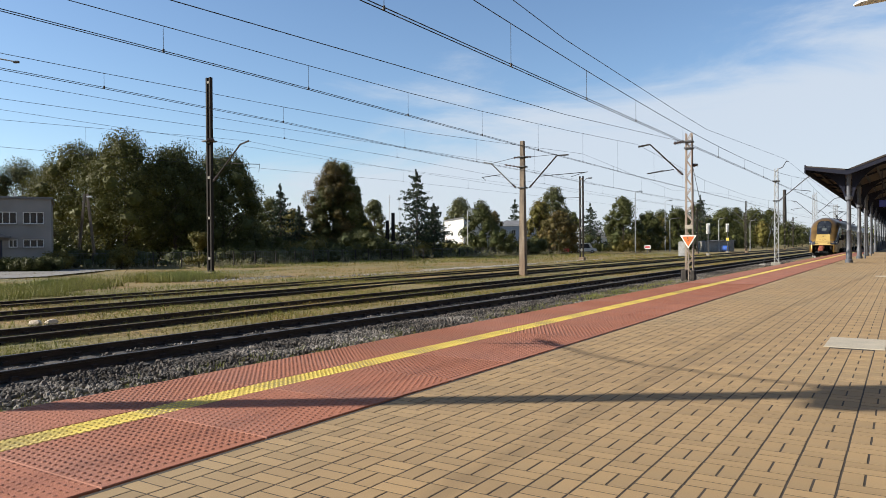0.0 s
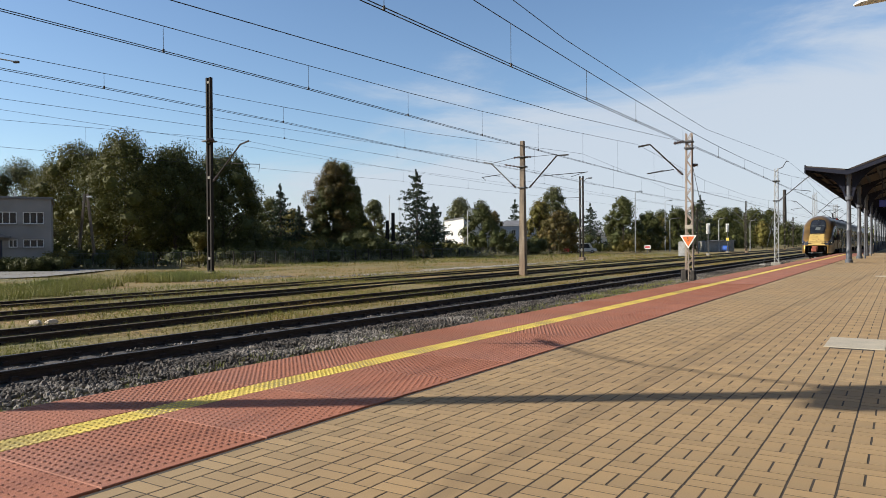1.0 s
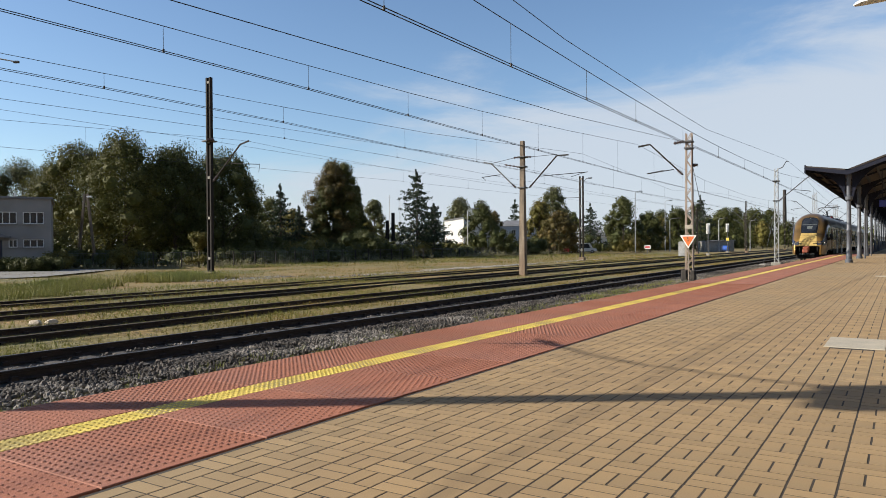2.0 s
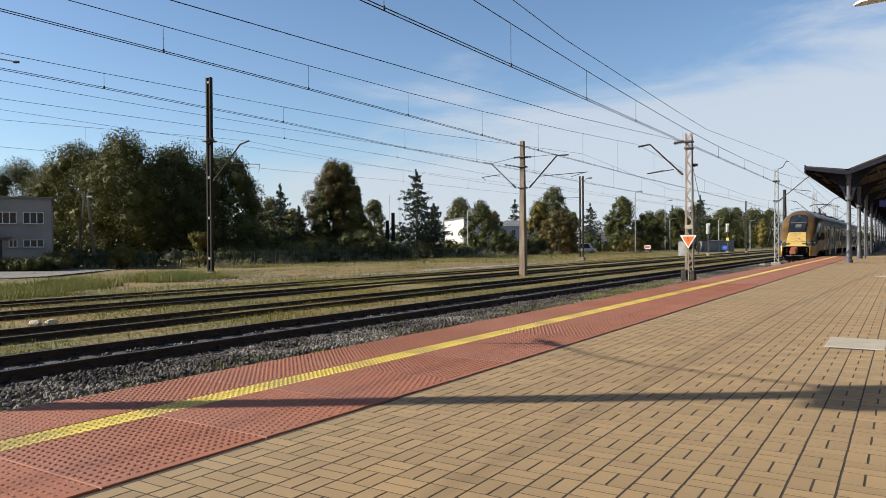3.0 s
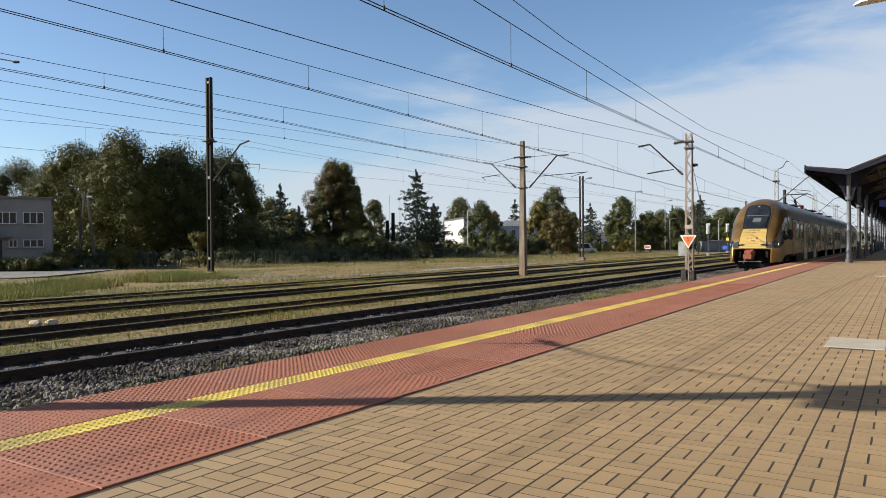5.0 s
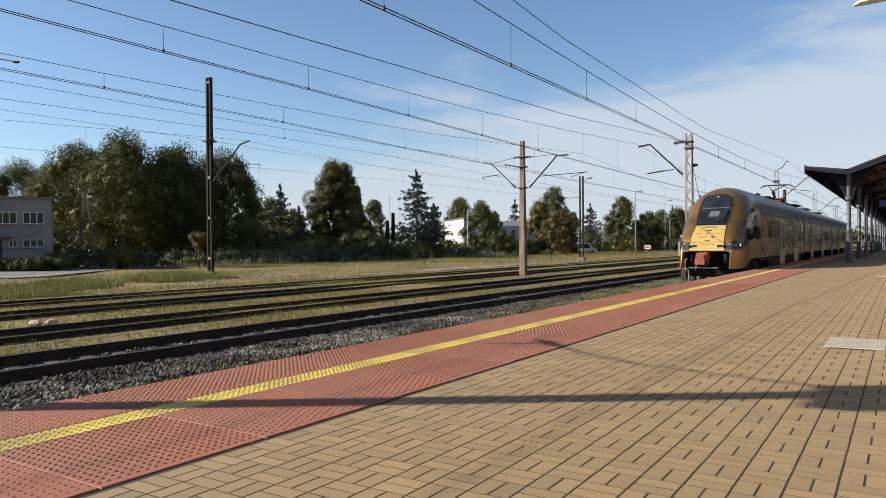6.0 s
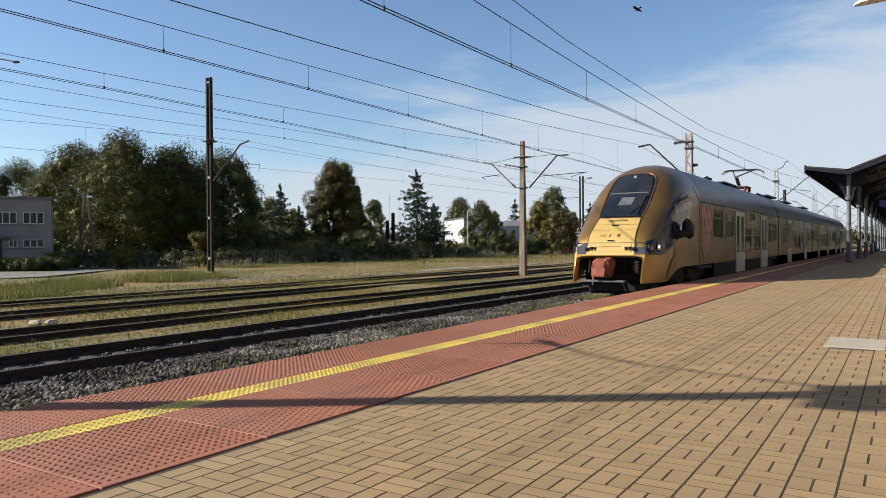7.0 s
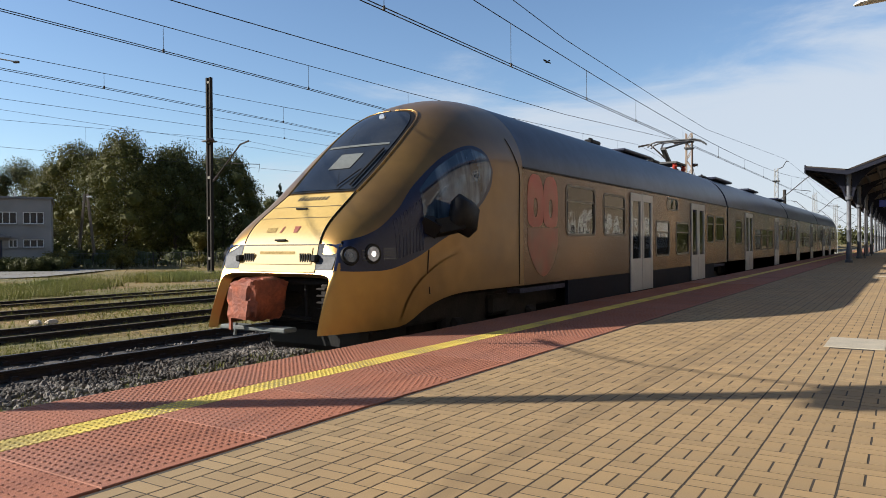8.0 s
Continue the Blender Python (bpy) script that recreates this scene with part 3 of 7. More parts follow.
        for v, z, r, mm in ((0.90, 1.64, 0.105, M_LENS_DIM), (1.22, 1.66, 0.115, M_LENS)):
            c = shoot((sx * 6, v, z), (-sx, 0.0, 0), 0.0)
            nrm = tree.find_nearest(c)[1]
            nrm = nrm if nrm.x * sx > 0 else -nrm
            rim_s = Shape().tube(c - nrm * 0.02, c + nrm * 0.024, r + 0.02, r + 0.012, 20)
            hl = part("headlamp", rim_s, M_BLACK, tr, "round headlamp in the navy mask", smooth=40)
            part("lens", Shape().tube(c, c + nrm * 0.03, r, r * 0.8, 20), mm, hl, smooth=40)
            part("bulb", Shape().tube(c + nrm * 0.02, c + nrm * 0.034, 0.05, 0.03, 12), M_LIT if mm is M_LENS else M_LENS_DIM, hl)
            for a in range(4):
                p = shoot((sx * 6, v + r + 0.05, z - 0.06 + a * 0.04), (-sx, 0, 0), 0.016)
                q = shoot((sx * 6, v + r + 0.27, z - 0.06 + a * 0.04), (-sx, 0, 0), 0.016)
                part("vent_slot", Shape().beam(p, q, 0.012, 0.012), M_LENS_DIM, hl)
        for a in range(9):      # upright ribs between the lamps and the window
            y = 1.62 + a * 0.065
            k = (y - 1.5) / 0.9
            p, q = shoot((sx * 6, y, 1.56 + 0.20 * k), (-sx, 0, 0), 0.012), shoot((sx * 6, y, 2.02 + 0.50 * k), (-sx, 0, 0), 0.012)
            part("mask_rib", Shape().path([p, p.lerp(q, 0.5) + Vector((sx * 0.012, 0, 0)), q], 0.011, 6), M_NAVY, mask)
        side_patch("arch_fairing", [(1.80, 0.76), (2.0, 1.02), (2.35, 1.25), (2.9, 1.44), (3.6, 1.52), (4.3, 1.50)], [(1.68, 0.80), (1.86, 1.10), (2.22, 1.38), (2.85, 1.62), (3.6, 1.66), (4.3, 1.58)],
                   M_GOLD, tr, sx, 0.022, 24, 4, "moulded gold wheel arch rib")
        # seams of the shell
        for line in ([(2.28, 1.10), (2.24, 1.40), (2.27, 1.70)], [(4.84, 1.10), (4.84, 2.2), (4.86, 2.9), (4.75, 3.2), (4.62, 3.5)]):
            pts = [shoot((sx * 6, *lerp_curve(line, a / 12)), (-sx, 0, 0), 0.004) for a in range(13)]
            part("shell_seam", Shape().path(pts, 0.009, 5), M_BLACK, nose)
        if sx < 0:
            continue
        mir = Shape()
        mir.box(sx * 1.60, 2.76, 2.17, 0.26, 0.60, 0.52, Matrix.Rotation(radians(-16), 3, 'X'), cut=0.11)
        mirror = part("mirror", mir, M_BLACK, tr, "black cab mirror housing", smooth=75)
        part("mirror_arm", Shape().beam((sx * 1.26, 2.22, 2.10), (sx * 1.44, 2.36, 1.97), 0.20, 0.24).beam((sx * 1.40, 2.32, 1.99), (sx * 1.60, 2.66, 2.06), 0.20, 0.24), M_BLACK, mirror)
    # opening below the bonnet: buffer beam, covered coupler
    # near-black back and top sheets stand for the shade deep in the opening
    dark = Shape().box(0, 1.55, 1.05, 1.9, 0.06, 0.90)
    part("recess_shade_sheet", dark, M_SOOT, tr, "near-black sheet standing for shade behind the coupler")
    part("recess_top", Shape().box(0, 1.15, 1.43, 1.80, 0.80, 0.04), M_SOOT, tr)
    bar = Shape().box(0.15, 0.95, 1.30, 1.3, 0.08, 0.07, cut=0.02).box(0.72, 0.88, 1.10, 0.14, 0.10, 0.40, cut=0.03)
    for a in range(4):
        bar.box(0.68, 0.83, 0.97 + a * 0.085, 0.15, 0.04, 0.03, cut=0.008)
    bar.tube((-0.62, 0.9, 1.32), (-0.62, 0.75, 0.95), 0.03).tube((0.30, 0.95, 1.28), (0.42, 0.85, 0.82), 0.022).tube((-0.45, 0.85, 0.90), (0.5, 0.85, 0.84), 0.025)
    part("recess_bracket", bar, M_SOOT, tr, "sooty steel bracket")
    cov = Shape()
    rng = random.Random(5)
    grid, m, around = [], 14, 32
    for lat in range(m + 1):
        for lon in range(around):
            a, b = lat / m * math.pi, lon / around * 2 * math.pi
            q = Vector((math.sin(a) * math.cos(b), math.sin(a) * math.sin(b), math.cos(a)))
            q = Vector([math.copysign(abs(c) ** 0.42, c) for c in q])
            d = 1 + rng.uniform(-0.05, 0.04) + 0.06 * math.sin(7 * b + 3 * math.sin(2.3 * a)) * math.sin(a) + 0.04 * math.sin(5 * a + 2 * b)
            grid.append((-0.12 + q.x * 0.245 * d + 0.05 * q.z, 0.52 + q.y * 0.32 * d, 1.10 + q.z * 0.265 * d))
    cov.add(grid, [(a * around + b, (a + 1) * around + b, (a + 1) * around + (b + 1) % around, a * around + (b + 1) % around) for a in range(m) for b in range(around)])
    cover = part("coupler_cover", cov, M_CLOTH, tr, "creased orange tarpaulin over the coupler", smooth=22)
    part("strap", Shape().box(-0.30, 0.24, 0.86, 0.04, 0.03, 0.26), M_CLOTH, cover)
    part("coupler", Shape().tube((-0.12, 1.2, 1.05), (-0.12, 0.6, 1.05), 0.12, 0.12, 12), M_SOOT, tr)
    part("step_plate", Shape().box(-0.06, 0.46, 0.74, 1.15, 0.22, 0.06, cut=0.015).tube((-0.36, 0.38, 0.80), (-0.36, 0.36, 0.64), 0.02), M_STEELGREY, tr, "bare steel plate below the coupler")

    part("apron", Shape().box(0, 1.90, 0.52, 1.8, 1.0, 0.36, cut=0.08), M_BLACK, tr, "black apron under the front")
    part("track_clearer", Shape().box(0, 3.0, 0.52, 1.7, 0.9, 0.36, cut=0.06), M_SOOT, tr, "black track clearer under the cab")
    part("cab_underframe", Shape().box(0, 4.4, 0.85, 2.2, 5.4, 0.40, cut=0.05), M_SOOT, tr, "sooty underframe")

    # ---- car bodies ----
    ROOFARC = [(1.42 * math.cos(t) ** (2 / 2.05), 2.90 + 1.35 * math.sin(t) ** (2 / 2.05)) for t in [k / 14 * math.pi / 2 for k in range(15)]]
    ROOFARC = [q for q in ROOFARC if q[1] > 3.05]
    arc = [(1.42, 3.05)] + ROOFARC
    arc = arc + [(-x, z) for x, z in reversed(arc[:-1])]
    c1w = [(6.85, 8.30, 1.96, 2.86), (8.85, 10.2, 1.97, 2.80), (12.7, 13.9, 1.46, 2.31), (13.74, 14.78, 2.69, 2.96), (14.65, 16.0, 1.48, 2.31), (18.45, 19.3, 1.80, 2.62), (19.7, 20.95, 1.85, 2.62)]
    c1d = [(10.58, 12.30), (16.26, 17.96)]
    c2w = [(23.1, 24.3, 1.75, 2.58), (27.3, 28.7, 1.46, 2.31), (29.1, 30.5, 1.46, 2.31), (30.9, 32.2, 1.46, 2.31), (34.7, 35.8, 1.85, 2.60), (36.1, 37.2, 1.85, 2.60)]
    c2d = [(25.0, 26.65), (32.8, 34.15)]
    flip = lambda w: sorted([(75.5 - b, 75.5 - a, *r) for a, b, *r in w])
    cars = [(5.0, 21.45, c1w, c1d), (21.75, 37.6, c2w, c2d), (37.9, 53.75, flip(c2w), [q[:2] for q in flip(c2d)]), (54.05, 70.5, flip(c1w), [q[:2] for q in flip(c1d)])]
    BOG = [(1.9, 6.9), (19.4, 23.9), (35.6, 39.9), (51.6, 56.1), (68.6, 73.0)]
    for ci, (v0, v1, wins, doors) in enumerate(cars):
        holes = list(wins) + [(a, b, 0.63, 2.96) for a, b in doors]
        vs = sorted({v0, v1, *[q for h in holes for q in h[:2]]})
        zs = sorted({1.08, 3.05, *[q for h in holes for q in h[2:4] if q > 1.08]})
        sides, lining = [], Shape()
        for sx in (1, -1):
            side = Shape()
            sides.append(side)
            for a, b in zip(vs, vs[1:]):
                for c, d in zip(zs, zs[1:]):
                    if any(h[0] <= a and b <= h[1] and h[2] <= c and d <= h[3] for h in holes):
                        continue
                    pts = [(sx * 1.42, a, c), (sx * 1.42, b, c), (sx * 1.42, b, d), (sx * 1.42, a, d)]
                    side.add(pts, [(0, 1, 2, 3) if sx > 0 else (3, 2, 1, 0)])
                    pts = [(sx * 1.36, a, c), (sx * 1.36, b, c), (sx * 1.36, b, d), (sx * 1.36, a, d)]
                    lining.add(pts, [(3, 2, 1, 0) if sx > 0 else (0, 1, 2, 3)])
            for a, b, c, d in holes:      # the reveals of the openings
                o, i = sx * 1.42, sx * 1.36
                side.add([(o, a, c), (o, b, c), (o, b, d), (o, a, d), (i, a, c), (i, b, c), (i, b, d), (i, a, d)], [(0, 4, 5, 1), (1, 5, 6, 2), (2, 6, 7, 3), (3, 7, 4, 0)])
        car = part("car_side", sides[0], M_SIDE, tr, "dusty gold car body side with window openings")
        part("car_side", sides[1], M_SIDE, tr, "dusty gold car body side with window openings")
        part("lining", lining, M_WHITEP, car, "white inner wall lining", kind="stuff")
        roof = Shape().extrude([(x, z + 0.003) for x, z in arc], v0, v1, close=False)
        for vv in (v0, v1):
            roof.add([(x, vv, z) for x, z in arc], [tuple(range(len(arc)))])
        part("roof", roof, M_ROOF, tr, "slate grey rounded roof", smooth=30)
        for sx in (1, -1):
            part("roof_gutter", Shape().box(sx * 1.425, (v0 + v1) / 2, 3.05, 0.03, v1 - v0, 0.03), M_BLACK, car)
            sk = Shape()      # dark skirt, left out over the bogies and at the doors
            cuts = sorted([q for q in BOG] + [(a - 0.02, b + 0.02) for a, b in doors])
            at = v0
            for a, b in cuts + [(v1, v1)]:
                a, b = max(a, v0), min(b, v1)
                if a > at + 0.05:
                    sk.box(sx * 1.385, (at + a) / 2, 0.82, 0.06, a - at, 0.52)
                at = max(at, b)
            part("skirt", sk, M_SKIRT, car, "dark navy lower skirt")
        # inside
        part("interior_floor", Shape().box(0, (v0 + v1) / 2, 0.98 if ci in (0, 3) else 0.92, 2.7, v1 - v0, 0.08), M_SEAT, car)
        for vv in (v0 + 0.08, v1 - 0.03):
            part("end_wall", Shape().box(0, vv, 2.1, 2.7, 0.06, 2.0), M_WHITEP, car)
        for a, b, c, d in wins:
            if c > 2.6:
                continue
            mid = (a + b) / 2
            for sx in (1, -1):
                for dv in (-0.55, 0.55):
                    seats = Shape().box(sx * 0.92, mid + dv, c - 0.12, 0.78, 0.14, 0.75, cut=0.04)
                    seats.box(sx * 0.92, mid + dv * 0.6, c - 0.42, 0.78, 0.40, 0.12, cut=0.03)
                    part("seat", seats, M_SEAT, car, "dark blue seat inside")
        for a, b in doors:
            for sx in (1, -1):
                for q in (a - 0.14, b + 0.14):
                    part("draught_screen", Shape().box(sx * 0.98, q, 1.95, 0.74, 0.05, 1.9), M_WHITEP, car, "white screen beside the door")
        for k, (a, b, c, d) in enumerate(wins):
            if d - c > 0.5:
                part("inner_panel", Shape().box(1.02, a + (b - a) * (0.25 + 0.17 * (k % 3)), (c + d) / 2, 0.5, 0.16, 0.95, cut=0.03), M_WHITEP, car, "white partition inside the window")
        for a, b, c, d in wins:
            for sx in (1, -1):
                fr = Shape()
                e = 0.045
                x = sx * 1.424
                out, inn = rounded(a - e, b + e, c - e, d + e, 0.15), rounded(a, b, c, d, 0.12)
                k = len(out)
                fr.add([(x + sx * 0.006, *q) for q in out] + [(x + sx * 0.006, *q) for q in inn] + [(x - sx * 0.02, *q) for q in out] + [(x - sx * 0.02, *q) for q in inn],
                       [f for i in range(k) for j in [(i + 1) % k] for f in ((i, j, k + j, k + i), (i, 2 * k + i, 2 * k + j, j), (k + i, k + j, 3 * k + j, 3 * k + i))])
                if d - c > 0.5:
                    fr.box(x - sx * 0.01, (a + b) / 2, d - (d - c) * 0.30, 0.012, b - a, 0.035)
                wn = part("window", fr, M_SEAL, tr, "pale rimmed side window")
                pane = Shape().box(sx * 1.405, (a + b) / 2, (c + d) / 2, 0.008, b - a, d - c)
                part("pane", pane, M_GLASS, wn)
                if d - c > 0.8:
                    part("upper_pane", Shape().box(sx * 1.412, (a + b) / 2, d - (d - c) * 0.15, 0.004, b - a, (d - c) * 0.28), M_LENS_DARK, wn, "dark tilting upper pane")
                    for q in (a + 0.03, b - 0.03):
                        part("seal", Shape().box(sx * 1.415, q, (c + d) / 2, 0.006, 0.06, d - c), M_BLACK, wn, "black rubber seal")
        for a, b in doors:
            for sx in (1, -1):
                mid = (a + b) / 2
                for lo_, hi_ in ((a, mid - 0.012), (mid + 0.012, b)):
                    lf = Shape()
                    x, cy, wd = sx * 1.425, (lo_ + hi_) / 2, hi_ - lo_
                    st = 0.13
                    lf.box(x, cy, 1.02, 0.05, wd, 0.76).box(x, cy, 2.86, 0.05, wd, 0.18)
                    lf.box(x, lo_ + st / 2, 2.09, 0.05, st, 1.38).box(x, hi_ - st / 2, 2.09, 0.05, st, 1.38)
                    dr = part("door", lf, M_DOOR, tr, "silver white sliding door leaf")
                    part("door_pane", Shape().box(sx * 1.42, cy, 2.085, 0.01, wd - 2 * st, 1.37), M_GLASS, dr)
                part("door_gap", Shape().box(sx * 1.405, mid, 1.8, 0.03, 0.03, 2.3), M_BLACK, tr)
    # gangways
    for g in (21.6, 37.75, 53.9):
        ring = [(x * 0.955, 0.66 + (z - 0.66) * 0.968) for x, z in [(1.42, 0.7)] + arc + [(-1.42, 0.7)]]
        part("gangway_bellows", Shape().extrude(ring, g - 0.18, g + 0.18), M_BLACK, tr, "black gangway bellows")
    # red device on the first car: two arches over a pointed foot
    for cy in (5.468, 6.102):
        s = Shape()
        turns = [k / 24 * 2 * math.pi for k in range(24)]
        out = [(0.32 * math.copysign(abs(math.cos(t)) ** 0.7, math.cos(t)), 0.46 * math.copysign(abs(math.sin(t)) ** (0.8 if math.sin(t) > 0 else 0.3), math.sin(t))) for t in turns]
        inn = [(0.085 * math.cos(t), -0.12 + 0.17 * math.sin(t)) for t in turns]
        s.add([(1.426, cy + y, 2.52 + z) for y, z in out] + [(1.426, cy + y, 2.52 + z) for y, z in inn], [(i, (i + 1) % 24, 24 + (i + 1) % 24, 24 + i) for i in range(24)])
        part("red_emblem", s, M_LOGO, tr, "large faded red emblem on the car side")
    half = [(0.64, 2.052), (0.64, 1.78), (0.56, 1.60), (0.44, 1.44), (0.28, 1.30), (0.13, 1.22), (0.0, 1.19)]
    s = Shape().add([(1.426, 5.785 + y, z) for y, z in half] + [(1.426, 5.785 - y, z) for y, z in reversed(half[:-1])], [tuple(range(2 * len(half) - 1))])
    part("red_emblem", s, M_LOGO_FAINT, tr, "large faded red emblem on the car side")
    # rear cab, a turned copy of the shell's form
    rear = Shape()
    rear.add([(q[0], 75.5 - q[1], q[2]) for r in rings for q in r], [(a * n + b + 1, a * n + b, (a + 1) * n + b, (a + 1) * n + b + 1) for a in range(len(rings) - 1) for b in range(n - 1)])
    part("rear_cab_shell", rear, M_GOLD, tr, "gold rounded rear cab shell", smooth=40)
    # bogies
    for a, b in BOG:
        mid = (a + b) / 2 if a > 2 else 4.6
        bs = Shape()
        for sx in (1, -1):
            bs.box(sx * 1.02, mid, 0.62, 0.16, 3.2, 0.26, cut=0.05).box(sx * 1.10, mid, 0.78, 0.22, 0.7, 0.34, cut=0.06)
            for dv in (-1.25, 1.25):
                bs.box(sx * 1.08, mid + dv, 0.50, 0.22, 0.34, 0.34, cut=0.06)
        bs.box(0, mid, 0.66, 2.2, 0.7, 0.2)
        bg = part("bogie", bs, M_SOOT, tr, "sooty black bogie frame")
        for sx in (1, -1):
            for dv in (-1.25, 1.25):
                part("wheel", Shape().tube((sx * 0.68, mid + dv, 0.425), (sx * 0.82, mid + dv, 0.425), 0.425, 0.425, 28), M_RAIL, bg, smooth=40)
    for v in (12.8, 29.6, 46.0, 62.6):
        part("underfloor_box", Shape().box(0, v, 0.62, 2.5, 10.0, 0.5, cut=0.05), M_SOOT, tr)
    # roof equipment
    for v, ln, w, h in ((13.8, 2.4, 1.3, 0.04), (24.5, 3.0, 1.5, 0.06), (31.5, 2.6, 1.4, 0.06), (40.5, 3.0, 1.5, 0.06)):
        part("roof_unit", Shape().box(0, v, 4.235 + h / 2 - 0.03, w, ln, h + 0.04, cut=0.03), M_ROOF, tr, "low grey roof unit")
    for v in (11.2, 16.4, 22.8):
        part("antenna", Shape().box(0.28, v, 4.27, 0.22, 0.62, 0.10, cut=0.03).box(0.28, v - 0.1, 4.33, 0.05, 0.22, 0.08, cut=0.015), M_BLACK, tr, "low black roof antenna")
    # pantograph
    pv = 19.6
    pb = Shape().box(0, pv - 0.75, 4.42, 1.0, 1.3, 0.06)
    pan = part("pantograph", pb, M_DARKST, tr, "raised single-arm pantograph")
    for x in (-0.42, 0.42):
        for dv in (-1.3, -0.2):
            part("insulator", Shape().turned(x, pv + dv, [(0.05, 4.18), (0.09, 4.30), (0.05, 4.33), (0.09, 4.36), (0.05, 4.40)], 10), M_REDINS, pan, "red insulator", smooth=40)
    part("lower_arm", Shape().beam((0, pv - 0.30, 4.46), (0, pv - 1.15, 4.92), 0.14, 0.10), M_DARKST, pan)
    part("coupling_rod", Shape().tube((0, pv - 0.6, 4.46), (0, pv - 1.0, 4.80), 0.025), M_DARKST, pan)
    ua = Shape()
    for sx in (-1, 1):
        ua.tube((sx * 0.06, pv - 1.15, 4.92), (sx * 0.46, pv + 0.55, 5.33), 0.032)
    part("upper_arm", ua, M_DARKST, pan)
    hd = Shape()
    for dv in (0.38, 0.78):
        hd.path([(-0.98, pv + dv, 5.20), (-0.86, pv + dv, 5.31), (-0.66, pv + dv, 5.37), (0.66, pv + dv, 5.37), (0.86, pv + dv, 5.31), (0.98, pv + dv, 5.20)], 0.03)
    hd.tube((-0.5, pv + 0.38, 5.34), (-0.5, pv + 0.78, 5.34), 0.025).tube((0.5, pv + 0.38, 5.34), (0.5, pv + 0.78, 5.34), 0.025)
    part("collector_head", hd, M_DARKST, pan, "dark contact strips")
    return tr


M_LENS_DARK = mat("windscreen_dark_glass", (0.010, 0.012, 0.016), (0.020, 0.023, 0.028), 1.5, 0.05, 0.0, bump=0, coat=0.0, spec=0.35)
# dark blue glass; pale upright bands are sky reflections painted into the colour
M_CABGLASS = mat("cab_glass_reflection_bands", (0.008, 0.020, 0.045), (0.085, 0.135, 0.20), 3.2, 0.06, 0.0, bump=0, spec=0.5, fine=0.0, stretch=(0.2, 1, 0.25), lo=0.42, hi=0.58)
M_STEELGREY = mat("grey_blind", (0.077, 0.089, 0.089), (0.058, 0.065, 0.065), 3, 0.7, bump=0)
M_FADED = mat("faint_lettering", (0.24, 0.17, 0.06), None, 4, 0.7, bump=0, spec=0.1)
M_LENS_DIM = mat("dim_lamp_glass", (0.046, 0.058, 0.077), (0.069, 0.077, 0.092), 6, 0.15, 0.3, bump=0, coat=0.5)
M_CLUSTER = mat("lamp_cluster_glass", (0.022, 0.027, 0.036), (0.040, 0.046, 0.058), 5, 0.5, 0.0, bump=0, spec=0.12)
M_SEAL = mat("pale_window_rim", (0.13, 0.115, 0.092), (0.09, 0.082, 0.068), 3, 0.45, 0.2, bump=0)
M_REDINS = mat("red_insulator", (0.323, 0.039, 0.027), None, 3, 0.35, bump=0)
TRAIN = build_train()


def motions():
    """The train rolls in along the platform track and a bird crosses the sky."""
    run = ((0.0, 79.84), (0.5, 76.84), (1.0, 73.65), (1.5, 70.25), (2.0, 66.65), (2.5, 62.83), (3.0, 58.80), (3.5, 54.55), (4.0, 50.08), (4.5, 45.39), (5.0, 40.47), (5.5, 35.32), (6.0, 29.93), (6.5, 24.30), (7.0, 18.43), (7.5, 12.31), (8.0, 5.94))
    walk(TRAIN, [(t, pose(T1, y, RT)) for t, y in run])
    heading = math.degrees(math.atan2(45.77 - 40.41, -20.64 + 11.21)) + 90
    walk(bird, [(t, pose(*q, 12, -18, heading)) for t, q in BIRD_RUN])


# ---------- overhead line: poles and wires ----------
def insulator(s, a, b, r=0.055):
    """A ribbed insulator between two points, as discs on a rod."""
    a, b = Vector(a), Vector(b)
    s.tube(a, b, r * 0.4)
    for k in range(4):
        p = a.lerp(b, (k + 0.5) / 4)
        d = (b - a) * 0.05
        s.tube(p - d, p + d, r, r * 0.7, 8)


def arm(parent, root, tip, end, reg=None, label="", m=None):
    """A catenary cantilever: slanting strut from the root to the tip, a flat end piece and a registration arm."""
    m = m or M_RUSTY
    st = part("cantilever", Shape().beam(root, tip, 0.07, 0.07).beam(tip, end, 0.08, 0.06), m, parent, label)
    ins = Shape()
    r, t = Vector(root), Vector(tip)
    insulator(ins, r.lerp(t, 0.03), r.lerp(t, 0.16), 0.08)
    part("insulator", ins, M_PORC, st)
    if reg:
        a, b, c = reg
        part("registration_arm", Shape().tube(a, b, 0.022).tube(Vector(b) + Vector((0, 0, 0.02)), c, 0.014), M_DARKPOST, st)
    return st


def clamps(parent, x, y, zs, half, m):
    for z in zs:
        s = Shape().box(x, y, z, half * 2 + 0.12, half * 2 + 0.12, 0.09, cut=0.02)
        part("clamp_band", s, m, parent)


